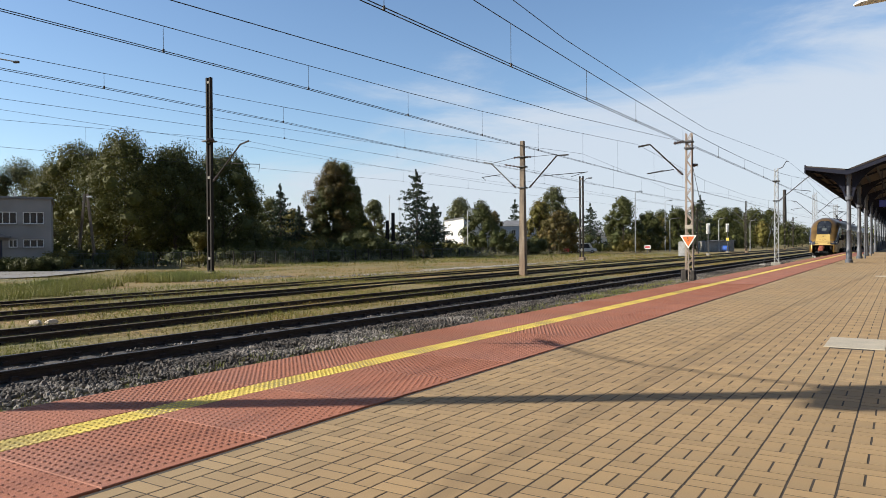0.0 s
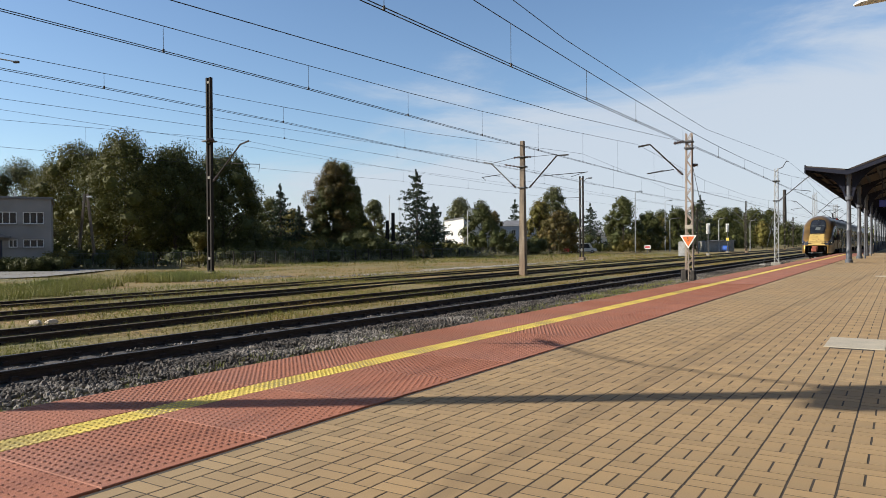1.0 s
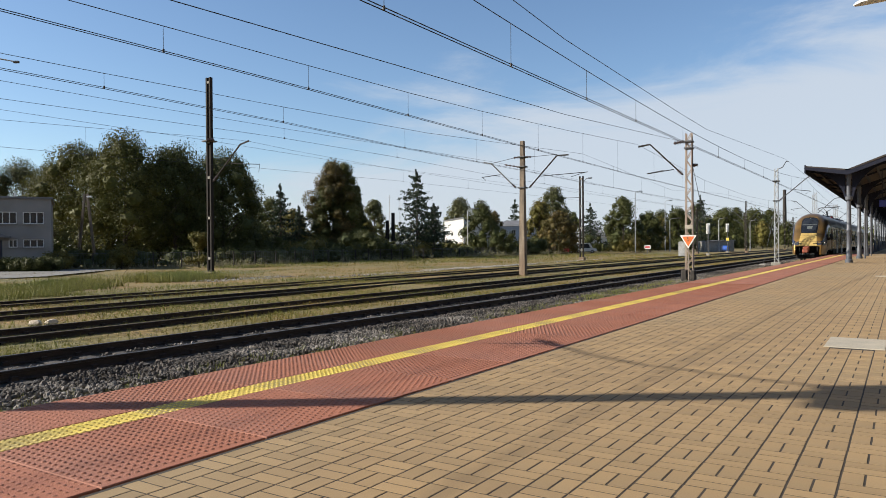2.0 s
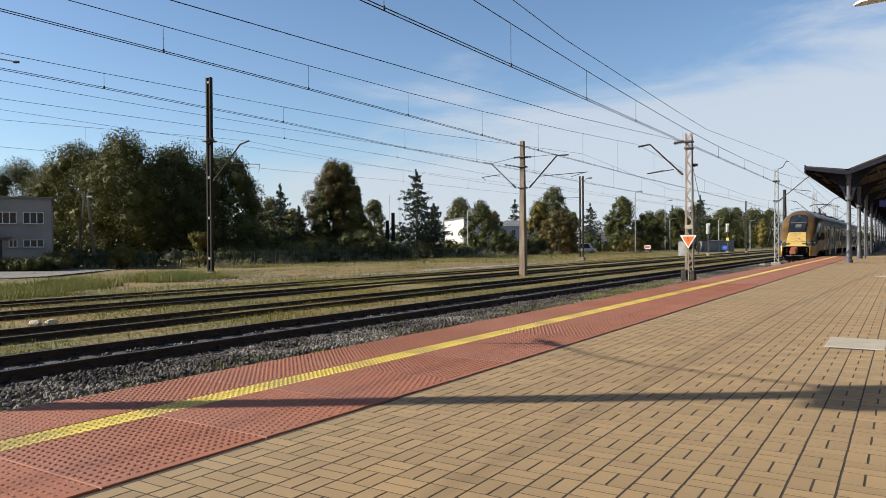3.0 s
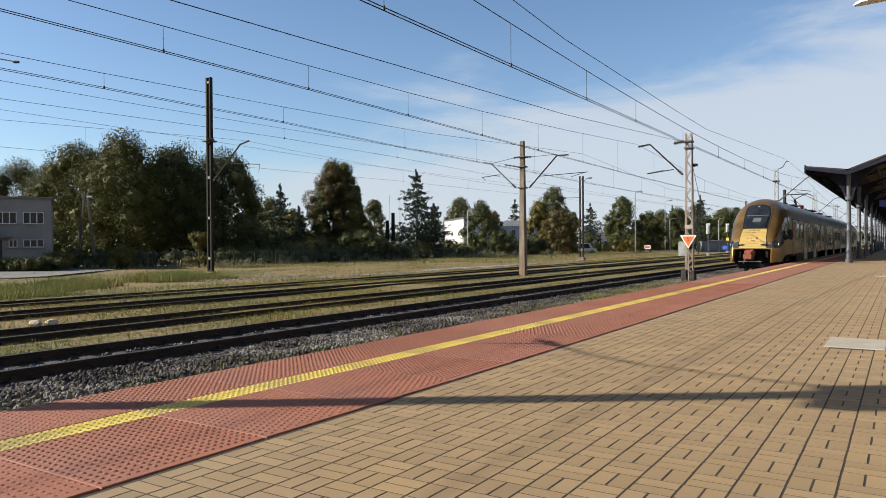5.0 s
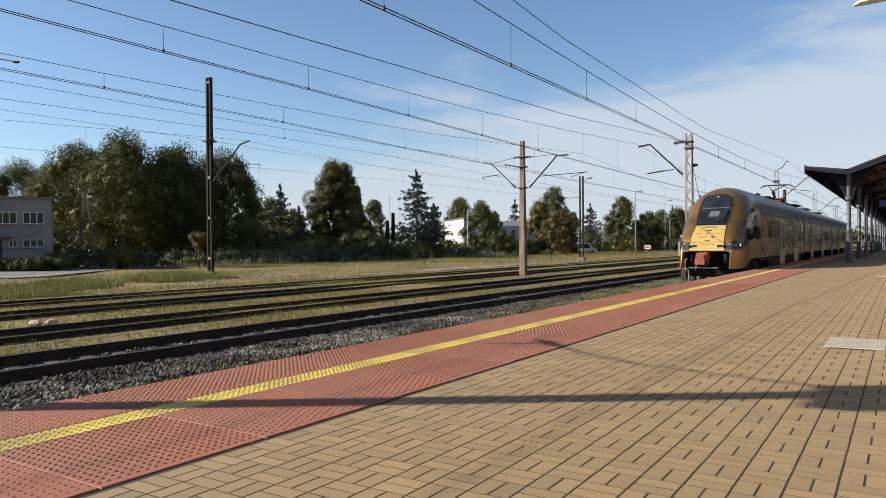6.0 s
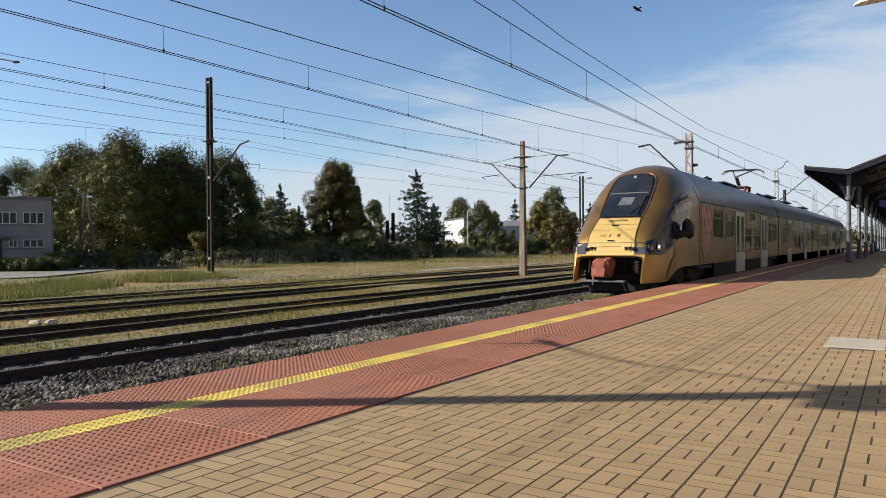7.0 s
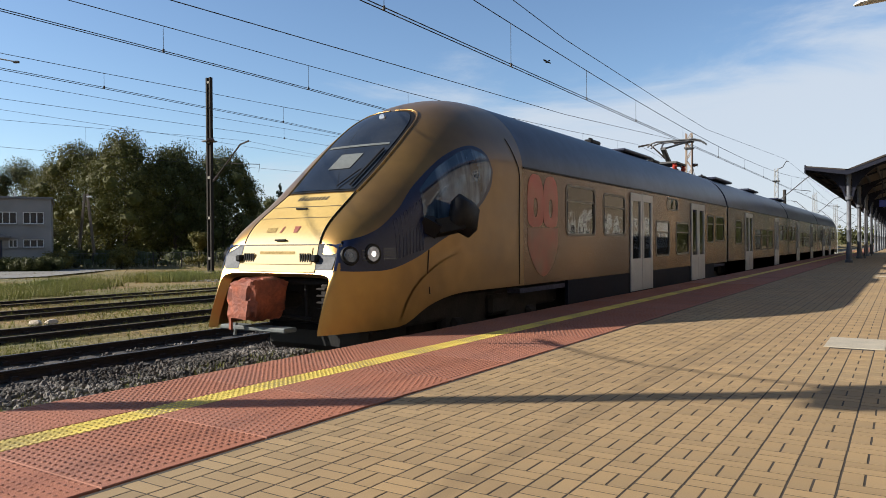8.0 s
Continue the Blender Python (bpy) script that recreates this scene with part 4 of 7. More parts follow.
def twin_post(at, h, name="catenary_pole", label="", group="overhead line poles", gap=0.30, wd=0.20, m=None):
    """A post of two steel channels joined by battens."""
    p = thing(name, at, label, "catenary pole", group)
    for sx in (-1, 1):
        part("channel", Shape().box(sx * gap / 2, 0, h / 2, wd * 0.75, 0.20, h, cut=0.015), m or M_DARKPOST, p)
    for z in (1.2, 3.7, 6.2, 8.4, h - 0.3):
        if z < h:
            part("batten", Shape().box(0, 0, z, gap, 0.20, 0.16), M_CONC, p, "pale batten plate")
    part("footing", Shape().box(0.05, 0, 0.12, gap + 0.34, 0.6, 0.5, cut=0.06), M_CONC_P, p, "weathered concrete footing")
    return p


# tall twin post by the siding
p = twin_post((-36.32, 30.07, GZ), 12.4, label="tall dark twin-channel overhead line pole with cantilever", gap=0.30, wd=0.19)
arm(p, (0.3, 0, 5.95), (2.75, 0, 8.05), (3.5, 0, 8.20), ((1.9, 0, 6.95), (4.4, 0, 6.75), (4.3, 0, 6.3)), m=M_DARKPOST)
ins = Shape()
insulator(ins, (0.2, -0.3, 8.47), (0.75, -0.3, 8.45), 0.13)
part("insulator", ins, M_PORC, p)
clamps(p, 0, 0, (8.45,), 0.28, M_DARKST)
part("guy_wire", Shape().tube((-0.3, 0, 6.9), (-7.3, -1.2, 0.02), 0.009), M_DARKPOST, p, "thin slanting stay wire")

# concrete pole between the sidings, with an arm on either side
p = thing("catenary_pole", (-20.0, 40.6, GZ), "square weathered concrete overhead line pole with two cantilevers", "catenary pole", "overhead line poles")
s = Shape()
s.add([(sx * w, sy * w, z) for z, w in ((-0.2, 0.20), (8.35, 0.115)) for sx, sy in ((-1, -1), (1, -1), (1, 1), (-1, 1))], [(0, 3, 2, 1), (4, 5, 6, 7), (0, 1, 5, 4), (1, 2, 6, 5), (2, 3, 7, 6), (3, 0, 4, 7)])
part("shaft", s, M_CONC_P, p)
arm(p, (-0.45, 0, 5.45), (-2.2, 0, 7.08), (-2.75, 0, 7.2), ((-1.55, 0, 6.35), (-2.9, 0, 6.25), (-2.6, 0, 6.05)), "grey cantilever", M_DARKST)
arm(p, (0.45, 0, 5.42), (2.3, 0, 7.28), (3.05, 0, 7.28), ((1.1, 0, 6.1), (4.25, 0, 6.18), (3.2, 0, 5.95)), "dark cantilever", M_DARKPOST)
clamps(p, 0, 0, (5.45, 6.75, 7.35), 0.19, M_DARKST)
ins = Shape()
insulator(ins, (0.2, 0, 7.34), (0.62, 0, 7.33), 0.07)
insulator(ins, (-0.2, 0, 7.36), (-0.62, 0, 7.35), 0.07)
insulator(ins, (-0.25, 0, 6.75), (-1.2, -0.1, 6.95), 0.06)
part("insulator", ins, M_PORC, p)
part("head_rod", Shape().tube((0.5, 0, 7.33), (2.3, 0, 7.36), 0.015).tube((-0.5, 0, 7.35), (-2.2, 0, 7.1), 0.015), M_WIRE, p)


def lattice_pole(at, h, label, wide=0.46, m=None):
    """A tapering lattice mast of two channels with zigzag bracing."""
    m = m or M_RUSTY
    q = thing("lattice_pole", at, label, "catenary pole", "overhead line poles")
    w0, w1 = wide, wide * 0.74
    for sx in (-1, 1):
        for sy in (-1, 1):
            part("leg", Shape().beam((sx * w0 / 2, sy * 0.12, 0), (sx * w1 / 2, sy * 0.10, h), 0.05, 0.04), m, q)
    br = Shape()
    k = int(h / 0.42)
    for a in range(k):
        z0, z1 = h * a / k, h * (a + 1) / k
        g0, g1 = (w0 + (w1 - w0) * a / k) / 2, (w0 + (w1 - w0) * (a + 1) / k) / 2
        d = 1 if a % 2 else -1
        for sy in (-1, 1):
            br.beam((d * g0, sy * 0.115, z0), (-d * g1, sy * 0.115, z1), 0.035, 0.012)
    part("bracing", br, m, q)
    return q


p = lattice_pole((-9.0, 36.9, GZ - 0.1), 7.5, "rust-stained lattice overhead line mast on a dark footing", 0.36)
arm(p, (-0.3, 0, 5.45), (-1.95, 0, 7.1), (-2.55, 0, 7.02), ((-0.75, 0, 5.75), (-2.1, 0, 5.6), (-1.2, 0, 5.75)), "dark cantilever", M_DARKPOST)
clamps(p, 0, 0, (6.75, 7.08), 0.15, M_DARKST)
ins = Shape()
insulator(ins, (-0.25, 0, 7.12), (-0.75, 0, 7.05), 0.11)
insulator(ins, (0.18, 0, 5.9), (0.42, 0, 5.9), 0.1)
part("insulator", ins, M_PORC, p)
part("plate", Shape().box(0, -0.15, 2.85, 0.38, 0.02, 0.18), M_PALE, p, "pale number plate, unreadable")
part("guy_rod", Shape().tube((0.1, 0, 6.2), (0.85, -0.5, 3.0), 0.012), M_WIRE, p)
s = Shape().box(-0.20, -0.2, 0.2, 0.28, 0.34, 1.05, cut=0.04).box(0.22, -0.15, 0.2, 0.22, 0.34, 1.0, cut=0.04)
part("footing", s, M_SLEEP, p, "dark wooden or concrete footing blocks")
part("control_box", Shape().box(-0.42, 0.3, 1.75, 0.34, 0.3, 0.75, cut=0.03), M_STEEL, p, "grey metal box")

# orange triangular speed board
sg = thing("speed_sign", (-8.98, 36.55, 0.72), "orange triangular speed board with white rim and number 5", "sign")


def triangle(w, h, y, z):
    return [(-w / 2, y, z + h), (0, y, z), (w / 2, y, z + h)]


s = Shape().add(triangle(0.80, 0.66, 0.0, 0.08) + triangle(0.80, 0.66, 0.025, 0.08), [(0, 1, 2), (5, 4, 3), (0, 3, 4, 1), (1, 4, 5, 2), (2, 5, 3, 0)])
part("rim", s, mat("white_sign_film", (0.616, 0.608, 0.585), (0.539, 0.531, 0.508), 5, 0.5, bump=0), sg, "white rim")
s = Shape().add(triangle(0.60, 0.495, -0.006, 0.185) + triangle(0.60, 0.495, 0.0, 0.185), [(0, 1, 2), (5, 4, 3), (0, 3, 4, 1), (1, 4, 5, 2), (2, 5, 3, 0)])
part("field", s, mat("orange_sign_film", (0.578, 0.131, 0.019), (0.524, 0.115, 0.023), 5, 0.45, bump=0), sg, "orange field")
txt = bpy.data.curves.new("digit", 'FONT')
txt.body, txt.size, txt.align_x, txt.extrude = "5", 0.30, 'CENTER', 0.002
digit = new("digit", txt)
digit.parent = sg
digit.matrix_basis = pose(0, -0.012, 0.46, 90, 0, 0)
txt.materials.append(M_INK)
part("post", Shape().tube((0, 0.05, -1.6), (0, 0.05, 0.4), 0.035), M_RUSTY, sg, "thin rusty post")

# further masts down the line
p = lattice_pole((-9.0, 66.0, GZ - 0.1), 8.2, "galvanised lattice overhead line mast", 0.32, M_STEEL)
arm(p, (0.2, 0, 5.5), (2.3, 0, 7.3), (2.9, 0, 7.6), ((1.2, 0, 6.4), (2.6, 0, 6.2), (2.2, 0, 6.0)), "grey cantilever", M_DARKST)
part("crook", Shape().path([(0.05, 0, 8.1), (0.5, 0, 8.3), (0.75, 0, 8.75), (0.95, 0, 8.75)], 0.035), M_DARKST, p)
clamps(p, 0, 0, (5.5, 7.15), 0.2, M_DARKST)
part("guy_wire", Shape().tube((-0.1, 0, 4.8), (-1.0, -0.4, 0.1), 0.014), M_DARKST, p)
part("footing", Shape().box(0, 0, 0.15, 0.8, 0.8, 0.4, cut=0.05).box(-1.0, -0.4, 0.1, 0.5, 0.5, 0.3, cut=0.05), M_CONC, p)
for y, z in ((98.0, 8.0), (130.0, 8.0), (165.0, 8.0), (205.0, 8.0)):
    for x, d in ((-9.0, 1), (-9.6, -1)):
        p = lattice_pole((x, y + (4 if d < 0 else 0), GZ - 0.1), z, "grey lattice overhead line mast far down the line", 0.30, M_STEEL)
        arm(p, (0.2 * d, 0, 5.5), (2.0 * d, 0, 7.2), (2.6 * d, 0, 7.3), ((1.2 * d, 0, 6.4), (2.6 * d, 0, 6.2), (2.2 * d, 0, 6.0)), "cantilever", M_DARKST)
p = twin_post((-31.0, 78.0, GZ), 9.6, label="twin-channel pole with a small lamp", gap=0.36, wd=0.20)
part("lamp_arm", Shape().path([(0.3, 0, 9.0), (0.6, 0, 9.3), (0.9, 0, 9.36)], 0.035), M_DARKST, p)
part("lamp_head", Shape().box(1.05, 0, 9.34, 0.45, 0.22, 0.14, cut=0.05), M_DARKST, p)
part("bracket", Shape().tube((-1.8, 0, 7.2), (0, 0, 7.2), 0.03), M_DARKST, p)
for x, y, h in ((-23.75, 137.9, 9.3), (-30.0, 128.0, 8.0), (-33, 190, 9.0), (-27, 230, 9.0), (-23.5, 185, 9.0)):
    p = twin_post((x, y, GZ), h, label="distant twin-channel overhead line pole", gap=0.20, wd=0.15)
    arm(p, (0.2, 0, 5.6), (2.0, 0, 7.4), (2.7, 0, 7.6), ((1.0, 0, 6.4), (2.6, 0, 6.3), (2.2, 0, 6.1)), "cantilever", M_DARKST)
    arm(p, (-0.2, 0, 5.6), (-2.0, 0, 7.4), (-2.7, 0, 7.6), None, "cantilever", M_DARKST)

# pole beside the viewer's place, whose shadow falls over the platform
p = twin_post((-8.9, 0.02, GZ), 8.2, label="twin-channel overhead line pole beside the platform track", gap=0.10, wd=0.12)
# out of view; the frame is shaped after its boxy shadow
part("switch_frame", Shape().box(0.05, -0.1, 6.32, 0.36, 0.80, 0.05).box(0.05, -0.1, 6.62, 0.36, 0.80, 0.05).box(0.05, -0.46, 6.47, 0.26, 0.10, 0.42).box(0.05, 0.26, 6.47, 0.26, 0.10, 0.42).box(0.05, -0.1, 6.47, 0.2, 0.14, 0.40), M_DARKST, p, "steel switch frame")
arm(p, (0.25, 0.3, 5.2), (1.6, 0.9, 6.9), (2.1, 1.0, 7.1), ((0.9, 0.5, 5.9), (2.2, 1.2, 5.7), (2.0, 1.1, 5.6)), "cantilever", M_STEEL)


# unseen rod, added only to cast a thin curved shadow on the paving
rod = [(0.0, 0.34, 6.24), (0.0, 1.14, 5.68), (0.0, 1.71, 5.28), (0.0, 2.27, 4.98), (0.0, 3.24, 4.55), (0.0, 3.95, 4.27)]
part("shadow_rod", Shape().path([(0, 0, 6.36)] + rod, 0.019, 8), M_DARKST, p, "unseen thin curved rod, added to cast a shadow on the platform")
# lump near the rod's end, added for the blob in that shadow
ins = Shape()
insulator(ins, (0, 3.2, 4.57), (0, 3.75, 4.35), 0.06)
ins.tube((0, 3.4, 4.5), (0, 3.55, 4.05), 0.03)
part("insulator", ins, M_PORC, p)


def overhead(label, x, contact, messenger, drops, twin=0.0, r=0.0075):
    """One track's overhead line: contact wire, catenary wire and droppers. Heights as (y, z)."""
    w = thing("overhead_line", (0, 0, 0), label, "overhead wire", "overhead lines")
    at = lambda row, y: float(np.interp(y, [q[0] for q in row], [q[1] for q in row]))
    ax = (lambda y: x(y)) if callable(x) else (lambda y: x)
    for k in ((-1, 1) if twin else (0,)):
        part("contact_wire", Shape().path([(ax(y) + k * twin / 2, y, z + k * 0.012) for y, z in contact], r), M_WIRE, w)
    part("catenary_wire", Shape().path([(ax(y), y, z) for y, z in messenger], r), M_WIRE, w)
    for y in drops:
        z0, z1 = at(contact, y), at(messenger, y)
        part("dropper", Shape().tube((ax(y), y, z0), (ax(y), y, z1), r * 0.6, r * 0.6, 5).tube((ax(y), y, z0 - 0.02), (ax(y), y, z0 + 0.05), 0.025, 0.02, 6), M_WIRE, w)
    return w


def sag(spans, low, high, step=3.0, y0=-30, y1=260):
    """Heights of a catenary wire that hangs from the supports at the given places."""
    rows = []
    for a, b in zip(spans, spans[1:]):
        k = max(2, int((b - a) / step))
        for i in range(k):
            t = i / k
            rows.append((a + (b - a) * t, low + (high - low) * (2 * t - 1) ** 2))
    rows.append((spans[-1], high))
    return rows


C1 = RT + 5.44
overhead("contact and catenary wires over the platform track", T1, [(-30, C1), (0, C1 - 0.01), (20, C1), (66, C1 + 0.1), (260, C1 + 0.1)], sag([-32, 0, 66, 130, 205, 260], C1 + 0.50, C1 + 1.5),
         [5.0, 9.0, 13.3, 17.5, 21.5, 27, 33, 39, 45, 51, 57, 63, 72, 80, 90], 0.05, 0.0095)
overhead("contact and catenary wires over the second track", T2, [(-30, 4.75), (6, 4.74), (12.5, 4.73), (16.5, 4.70), (23.7, 4.64), (37, 4.55), (260, 4.6)],
         [(-30, 5.6), (0, 5.2), (6.8, 5.19), (11.7, 5.26), (16.6, 5.34), (20.7, 5.45), (28, 5.75), (37, 6.2), (52, 5.4), (68, 5.15), (84, 5.4), (98, 6.2), (114, 5.2), (130, 6.2), (165, 6.2), (260, 6.2)],
         [4.2, 8.6, 12.5, 16.5, 20.7, 25, 29.5, 34, 40, 46, 52, 60, 70, 80], 0.03, 0.0078)
overhead("contact and catenary wires over a siding", T3, [(-20, 4.85), (7.9, 4.87), (10.2, 4.88), (13.1, 4.88), (16.1, 4.88), (22.8, 4.78), (33, 4.76), (40.6, 4.72), (200, 4.8)],
         [(-20, 5.6), (7.9, 5.2), (10.2, 5.23), (13.1, 5.29), (16.1, 5.35), (24, 5.55), (40.6, 6.4), (60, 5.4), (80, 6.2), (200, 6.2)], [10.2, 16.1, 22.5, 28, 34, 46, 52, 58, 66], 0.05, 0.007)
overhead("wires over an outer siding", -21.9, [(-20, 5.2), (10.6, 5.38), (17.9, 5.53), (21.6, 5.59), (29.5, 5.58), (40.6, 5.42), (137, 5.2)],
         [(-20, 6.2), (10.8, 5.9), (15.5, 5.92), (22.2, 6.0), (30.3, 6.13), (40.4, 6.29), (80, 5.9), (137, 6.6)], [22, 30, 48, 60], 0.0, 0.007)
overhead("wires to the tall twin post", -33.0, [(-20, 5.3), (16.1, 5.46), (19.4, 5.5), (31.1, 5.8), (45, 6.02), (78, 6.25), (128, 6.2)],
         [(-20, 7.2), (10, 6.55), (16.1, 6.63), (20.8, 6.86), (27.3, 7.23), (30.2, 7.34), (34, 7.17), (45, 6.89), (63.9, 6.79), (78, 7.3), (128, 7.3)], [20.0, 28.2, 38, 46, 56], 0.0, 0.0078)
for label, pts in (("feeder wire above the platform track", [(-6.0, -20, 6.3), (-6.3, 12.43, 5.77), (-6.5, 15.41, 5.75), (-7.0, 27.26, 5.9), (-7.3, 32.96, 6.06), (-8.1, 64.4, 7.8), (-8.5, 130, 7.2)]),
                   ("feeder wire between the tracks", [(-9.0, -20, 4.6), (-9.0, 6.75, 4.69), (-9.0, 12.3, 4.88), (-9.1, 21.54, 5.21), (-9.45, 36.88, 6.18)]),
                   ("feeder wire on the tall pole", [(-35.8, -20, 8.2), (-35.8, 17.5, 7.58), (-35.8, 29.8, 7.53), (-35.8, 41.7, 7.38), (-35.8, 69.3, 7.57), (-31.5, 128, 7.2)])):
    wr = new("feeder_wire", Shape().path(pts, 0.0085).mesh("feeder_wire", M_WIRE))
    tagged(wr, label, "overhead wire", "feeder wires")

# ---------- platform canopy ----------
M_CANST = mat("blue_grey_painted_iron", (0.008, 0.010, 0.019), (0.014, 0.015, 0.025), 2, 0.7, 0.0, bump=0.1, spec=0.15)
M_COLUMN = mat("grey_painted_iron", (0.068, 0.074, 0.088), (0.048, 0.052, 0.062), 2, 0.5, 0.0, bump=0.1)
M_CANWOOD = mat("brown_roof_boards", (0.026, 0.017, 0.012), (0.016, 0.011, 0.008), 2.5, 0.8, bump=0.3, stretch=(1, 0.2, 1))


def build_canopy():
    can = thing("platform_canopy", (-2.42, 42.5, 0), "butterfly platform canopy on grey iron columns", "canopy")
    y1 = 96.0
    lw, rw = 1.93, 2.6
    # valley in the middle; the track side rises a little, the other side more
    part("roof_wing", Shape().extrude([(-lw, 4.98), (0, 4.72), (0, 4.80), (-lw, 5.07)], -0.3, y1), M_CANWOOD, can, "brown boarded roof wing")
    part("roof_wing", Shape().extrude([(0, 4.72), (rw, 5.70), (rw, 5.80), (0, 4.80)], -0.3, y1), M_CANWOOD, can, "brown boarded roof wing")
    part("fascia", Shape().box(-lw - 0.03, y1 / 2 - 0.15, 4.90, 0.06, y1 + 0.3, 0.42), M_CANST, can, "dark fascia board")
    part("fascia", Shape().box(rw + 0.03, y1 / 2 - 0.15, 5.66, 0.06, y1 + 0.3, 0.36), M_CANST, can)
    part("end_beam", Shape().extrude([(-lw, 4.86), (0, 4.50), (rw, 5.46), (rw, 5.62), (0, 4.72), (-lw, 5.0)], -0.34, -0.22), M_CANST, can, "dark end beam")
    part("gutter", Shape().extrude([(-0.12, 4.80), (0.12, 4.80), (0.09, 4.62), (-0.09, 4.62)], -0.3, y1), M_CANST, can)
    for x, z in ((-1.5, 4.88), (-1.0, 4.80), (-0.5, 4.72), (0.6, 4.86), (1.2, 5.08), (1.8, 5.32), (2.3, 5.50)):
        part("purlin", Shape().box(x, y1 / 2, z - 0.02, 0.09, y1, 0.14), M_CANST, can)
    for k in range(10):
        y = 0.55 + k * 10.2
        if y > y1:
            break
        c = part("column", Shape().turned(0, y, [(0.19, 0.0), (0.19, 0.12), (0.145, 0.17), (0.145, 0.62), (0.115, 0.70), (0.110, 1.6), (0.135, 1.64), (0.135, 1.74), (0.108, 1.78),
                                                  (0.100, 3.2), (0.175, 3.27), (0.175, 3.42), (0.11, 3.48), (0.10, 4.66)], 16), M_COLUMN, can, "grey cast iron column", smooth=40)
        for sx, out, up in ((-1, lw - 0.15, 4.80), (1, rw - 0.2, 5.30)):
            pts = [(sx * (0.16 + (out - 0.16) * (t ** 1.5)), 3.42 + (up - 3.42) * (1 - (1 - t) ** 1.8)) for t in [i / 10 for i in range(11)]]
            br = Shape()
            for a, b in zip(pts, pts[1:]):
                br.beam((a[0], y, a[1]), (b[0], y, b[1]), 0.10, 0.09)
            br.beam((sx * 0.1, y, 4.60), (sx * out, y, up + (0.02 if sx < 0 else 0.06)), 0.12, 0.10)
            for t in (3, 5, 7):
                br.beam((pts[t][0], y, pts[t][1]), (pts[t][0], y, 4.62 + (up - 4.62) * pts[t][0] / (sx * out)), 0.05, 0.05)
            web = [(q[0], q[1]) for q in pts]
            top = [(q[0], 4.60 + (up - 4.60) * min(1.0, q[0] / (sx * out))) for q in reversed(pts)]
            ring = web + top
            ring = ring if sx > 0 else list(reversed(ring))
            br.extrude(ring, y - 0.012, y + 0.012)
            part("bracket", br, M_CANST, c, "curved dark roof bracket")
        rf = Shape().beam((-lw, y + 5.1, 4.90), (0, y + 5.1, 4.66), 0.10, 0.10).beam((0, y + 5.1, 4.66), (rw, y + 5.1, 5.60), 0.10, 0.10)
        part("rafter", rf, M_CANST, can)
        dp = Shape().tube((0.30, y + 0.6, 0), (0.30, y + 0.6, 4.6), 0.05)
        if k in (1, 2):
            part("downpipe", dp, M_COLUMN, can, "thin grey downpipe")
    return can


build_canopy()

# blue hanging sign under the canopy
q = thing("hanging_sign", (-0.50, 46.0, 3.15), "blue platform sign hanging under the canopy", "sign")
part("board", Shape().box(0, 0, 0, 1.3, 0.12, 0.36, cut=0.02), mat("blue_sign_film", (0.012, 0.018, 0.17), (0.010, 0.015, 0.14), 3, 0.4, bump=0), q)
for x in (-0.5, 0.5):
    part("hanger", Shape().tube((x, 0, 0.17), (x, 0, 2.0 + 0.19 * x), 0.02), M_CANST, q)

# unseen station house closing the place behind the platform, added for train reflections
hs = thing("mirrored_house", (6.8, 21, 0), "unseen cream station house with white framed windows, added for the train's reflections", "building")
M_RENDER = mat("cream_render", (0.23, 0.185, 0.130), (0.19, 0.152, 0.110), 0.6, 0.9, bump=0.2)
M_WHITEFRAME = mat("white_joinery", (0.62, 0.62, 0.60), (0.55, 0.55, 0.53), 2, 0.5, bump=0.02)
part("wall", Shape().box(3.0, 0, 4.9, 6, 90, 9.8), M_RENDER, hs)
part("roof", Shape().extrude([(-0.5, 9.8), (6.5, 9.8), (3.0, 12.6)], -45.5, 45.5), mat("dark_roof_tile", (0.092, 0.054, 0.042), (0.069, 0.042, 0.035), 2, 0.85, bump=0.3), hs)
for k in range(28):
    y = -42.5 + k * 3.15
    for z, h in ((1.9, 2.3), (6.2, 2.0)):
        fr = Shape()
        for dy in (-0.78, 0.0, 0.78):
            fr.box(-0.06, y + dy, z, 0.12, 0.16, h)
        for dz in (-h / 2, h * 0.18, h / 2):
            fr.box(-0.06, y, z + dz, 0.11, 1.72, 0.16)
        wn = part("window", fr, M_WHITEFRAME, hs, "white framed window")
        part("pane", Shape().box(-0.01, y, z, 0.04, 1.5, h - 0.1), M_LENS_DARK, wn)

# platform lamp whose head hangs into view
lp = thing("platform_lamp", (1.08, 16.6, -0.06), "grey platform lamp with a flat white head on a long arm", "street lamp")
part("pole", Shape().tube((0, 0, 0), (0, 0, 5.9), 0.07, 0.05, 12), M_STEEL, lp)
part("arm", Shape().path([(0, 0, 5.6), (-0.5, -0.1, 5.78), (-1.35, -0.22, 5.80)], 0.028, 8), M_STEEL, lp)
hd = Shape()
pr = [(-0.50, 0.012, 0.0), (-0.46, 0.07, 0.0), (-0.36, 0.12, 0.015), (-0.18, 0.145, 0.03), (0.0, 0.13, 0.03), (0.12, 0.07, 0.02), (0.16, 0.04, 0.02)]
pts, fc = [], []
for x, w, lift in pr:
    for k in range(12):
        a = 2 * math.pi * k / 12
        c, q = math.cos(a), math.sin(a)
        pts.append((x - 1.42, w * c - 0.22, 5.80 + (w * 0.75 * q if q > 0 else w * 0.22 * q) + lift))
n_ = 12
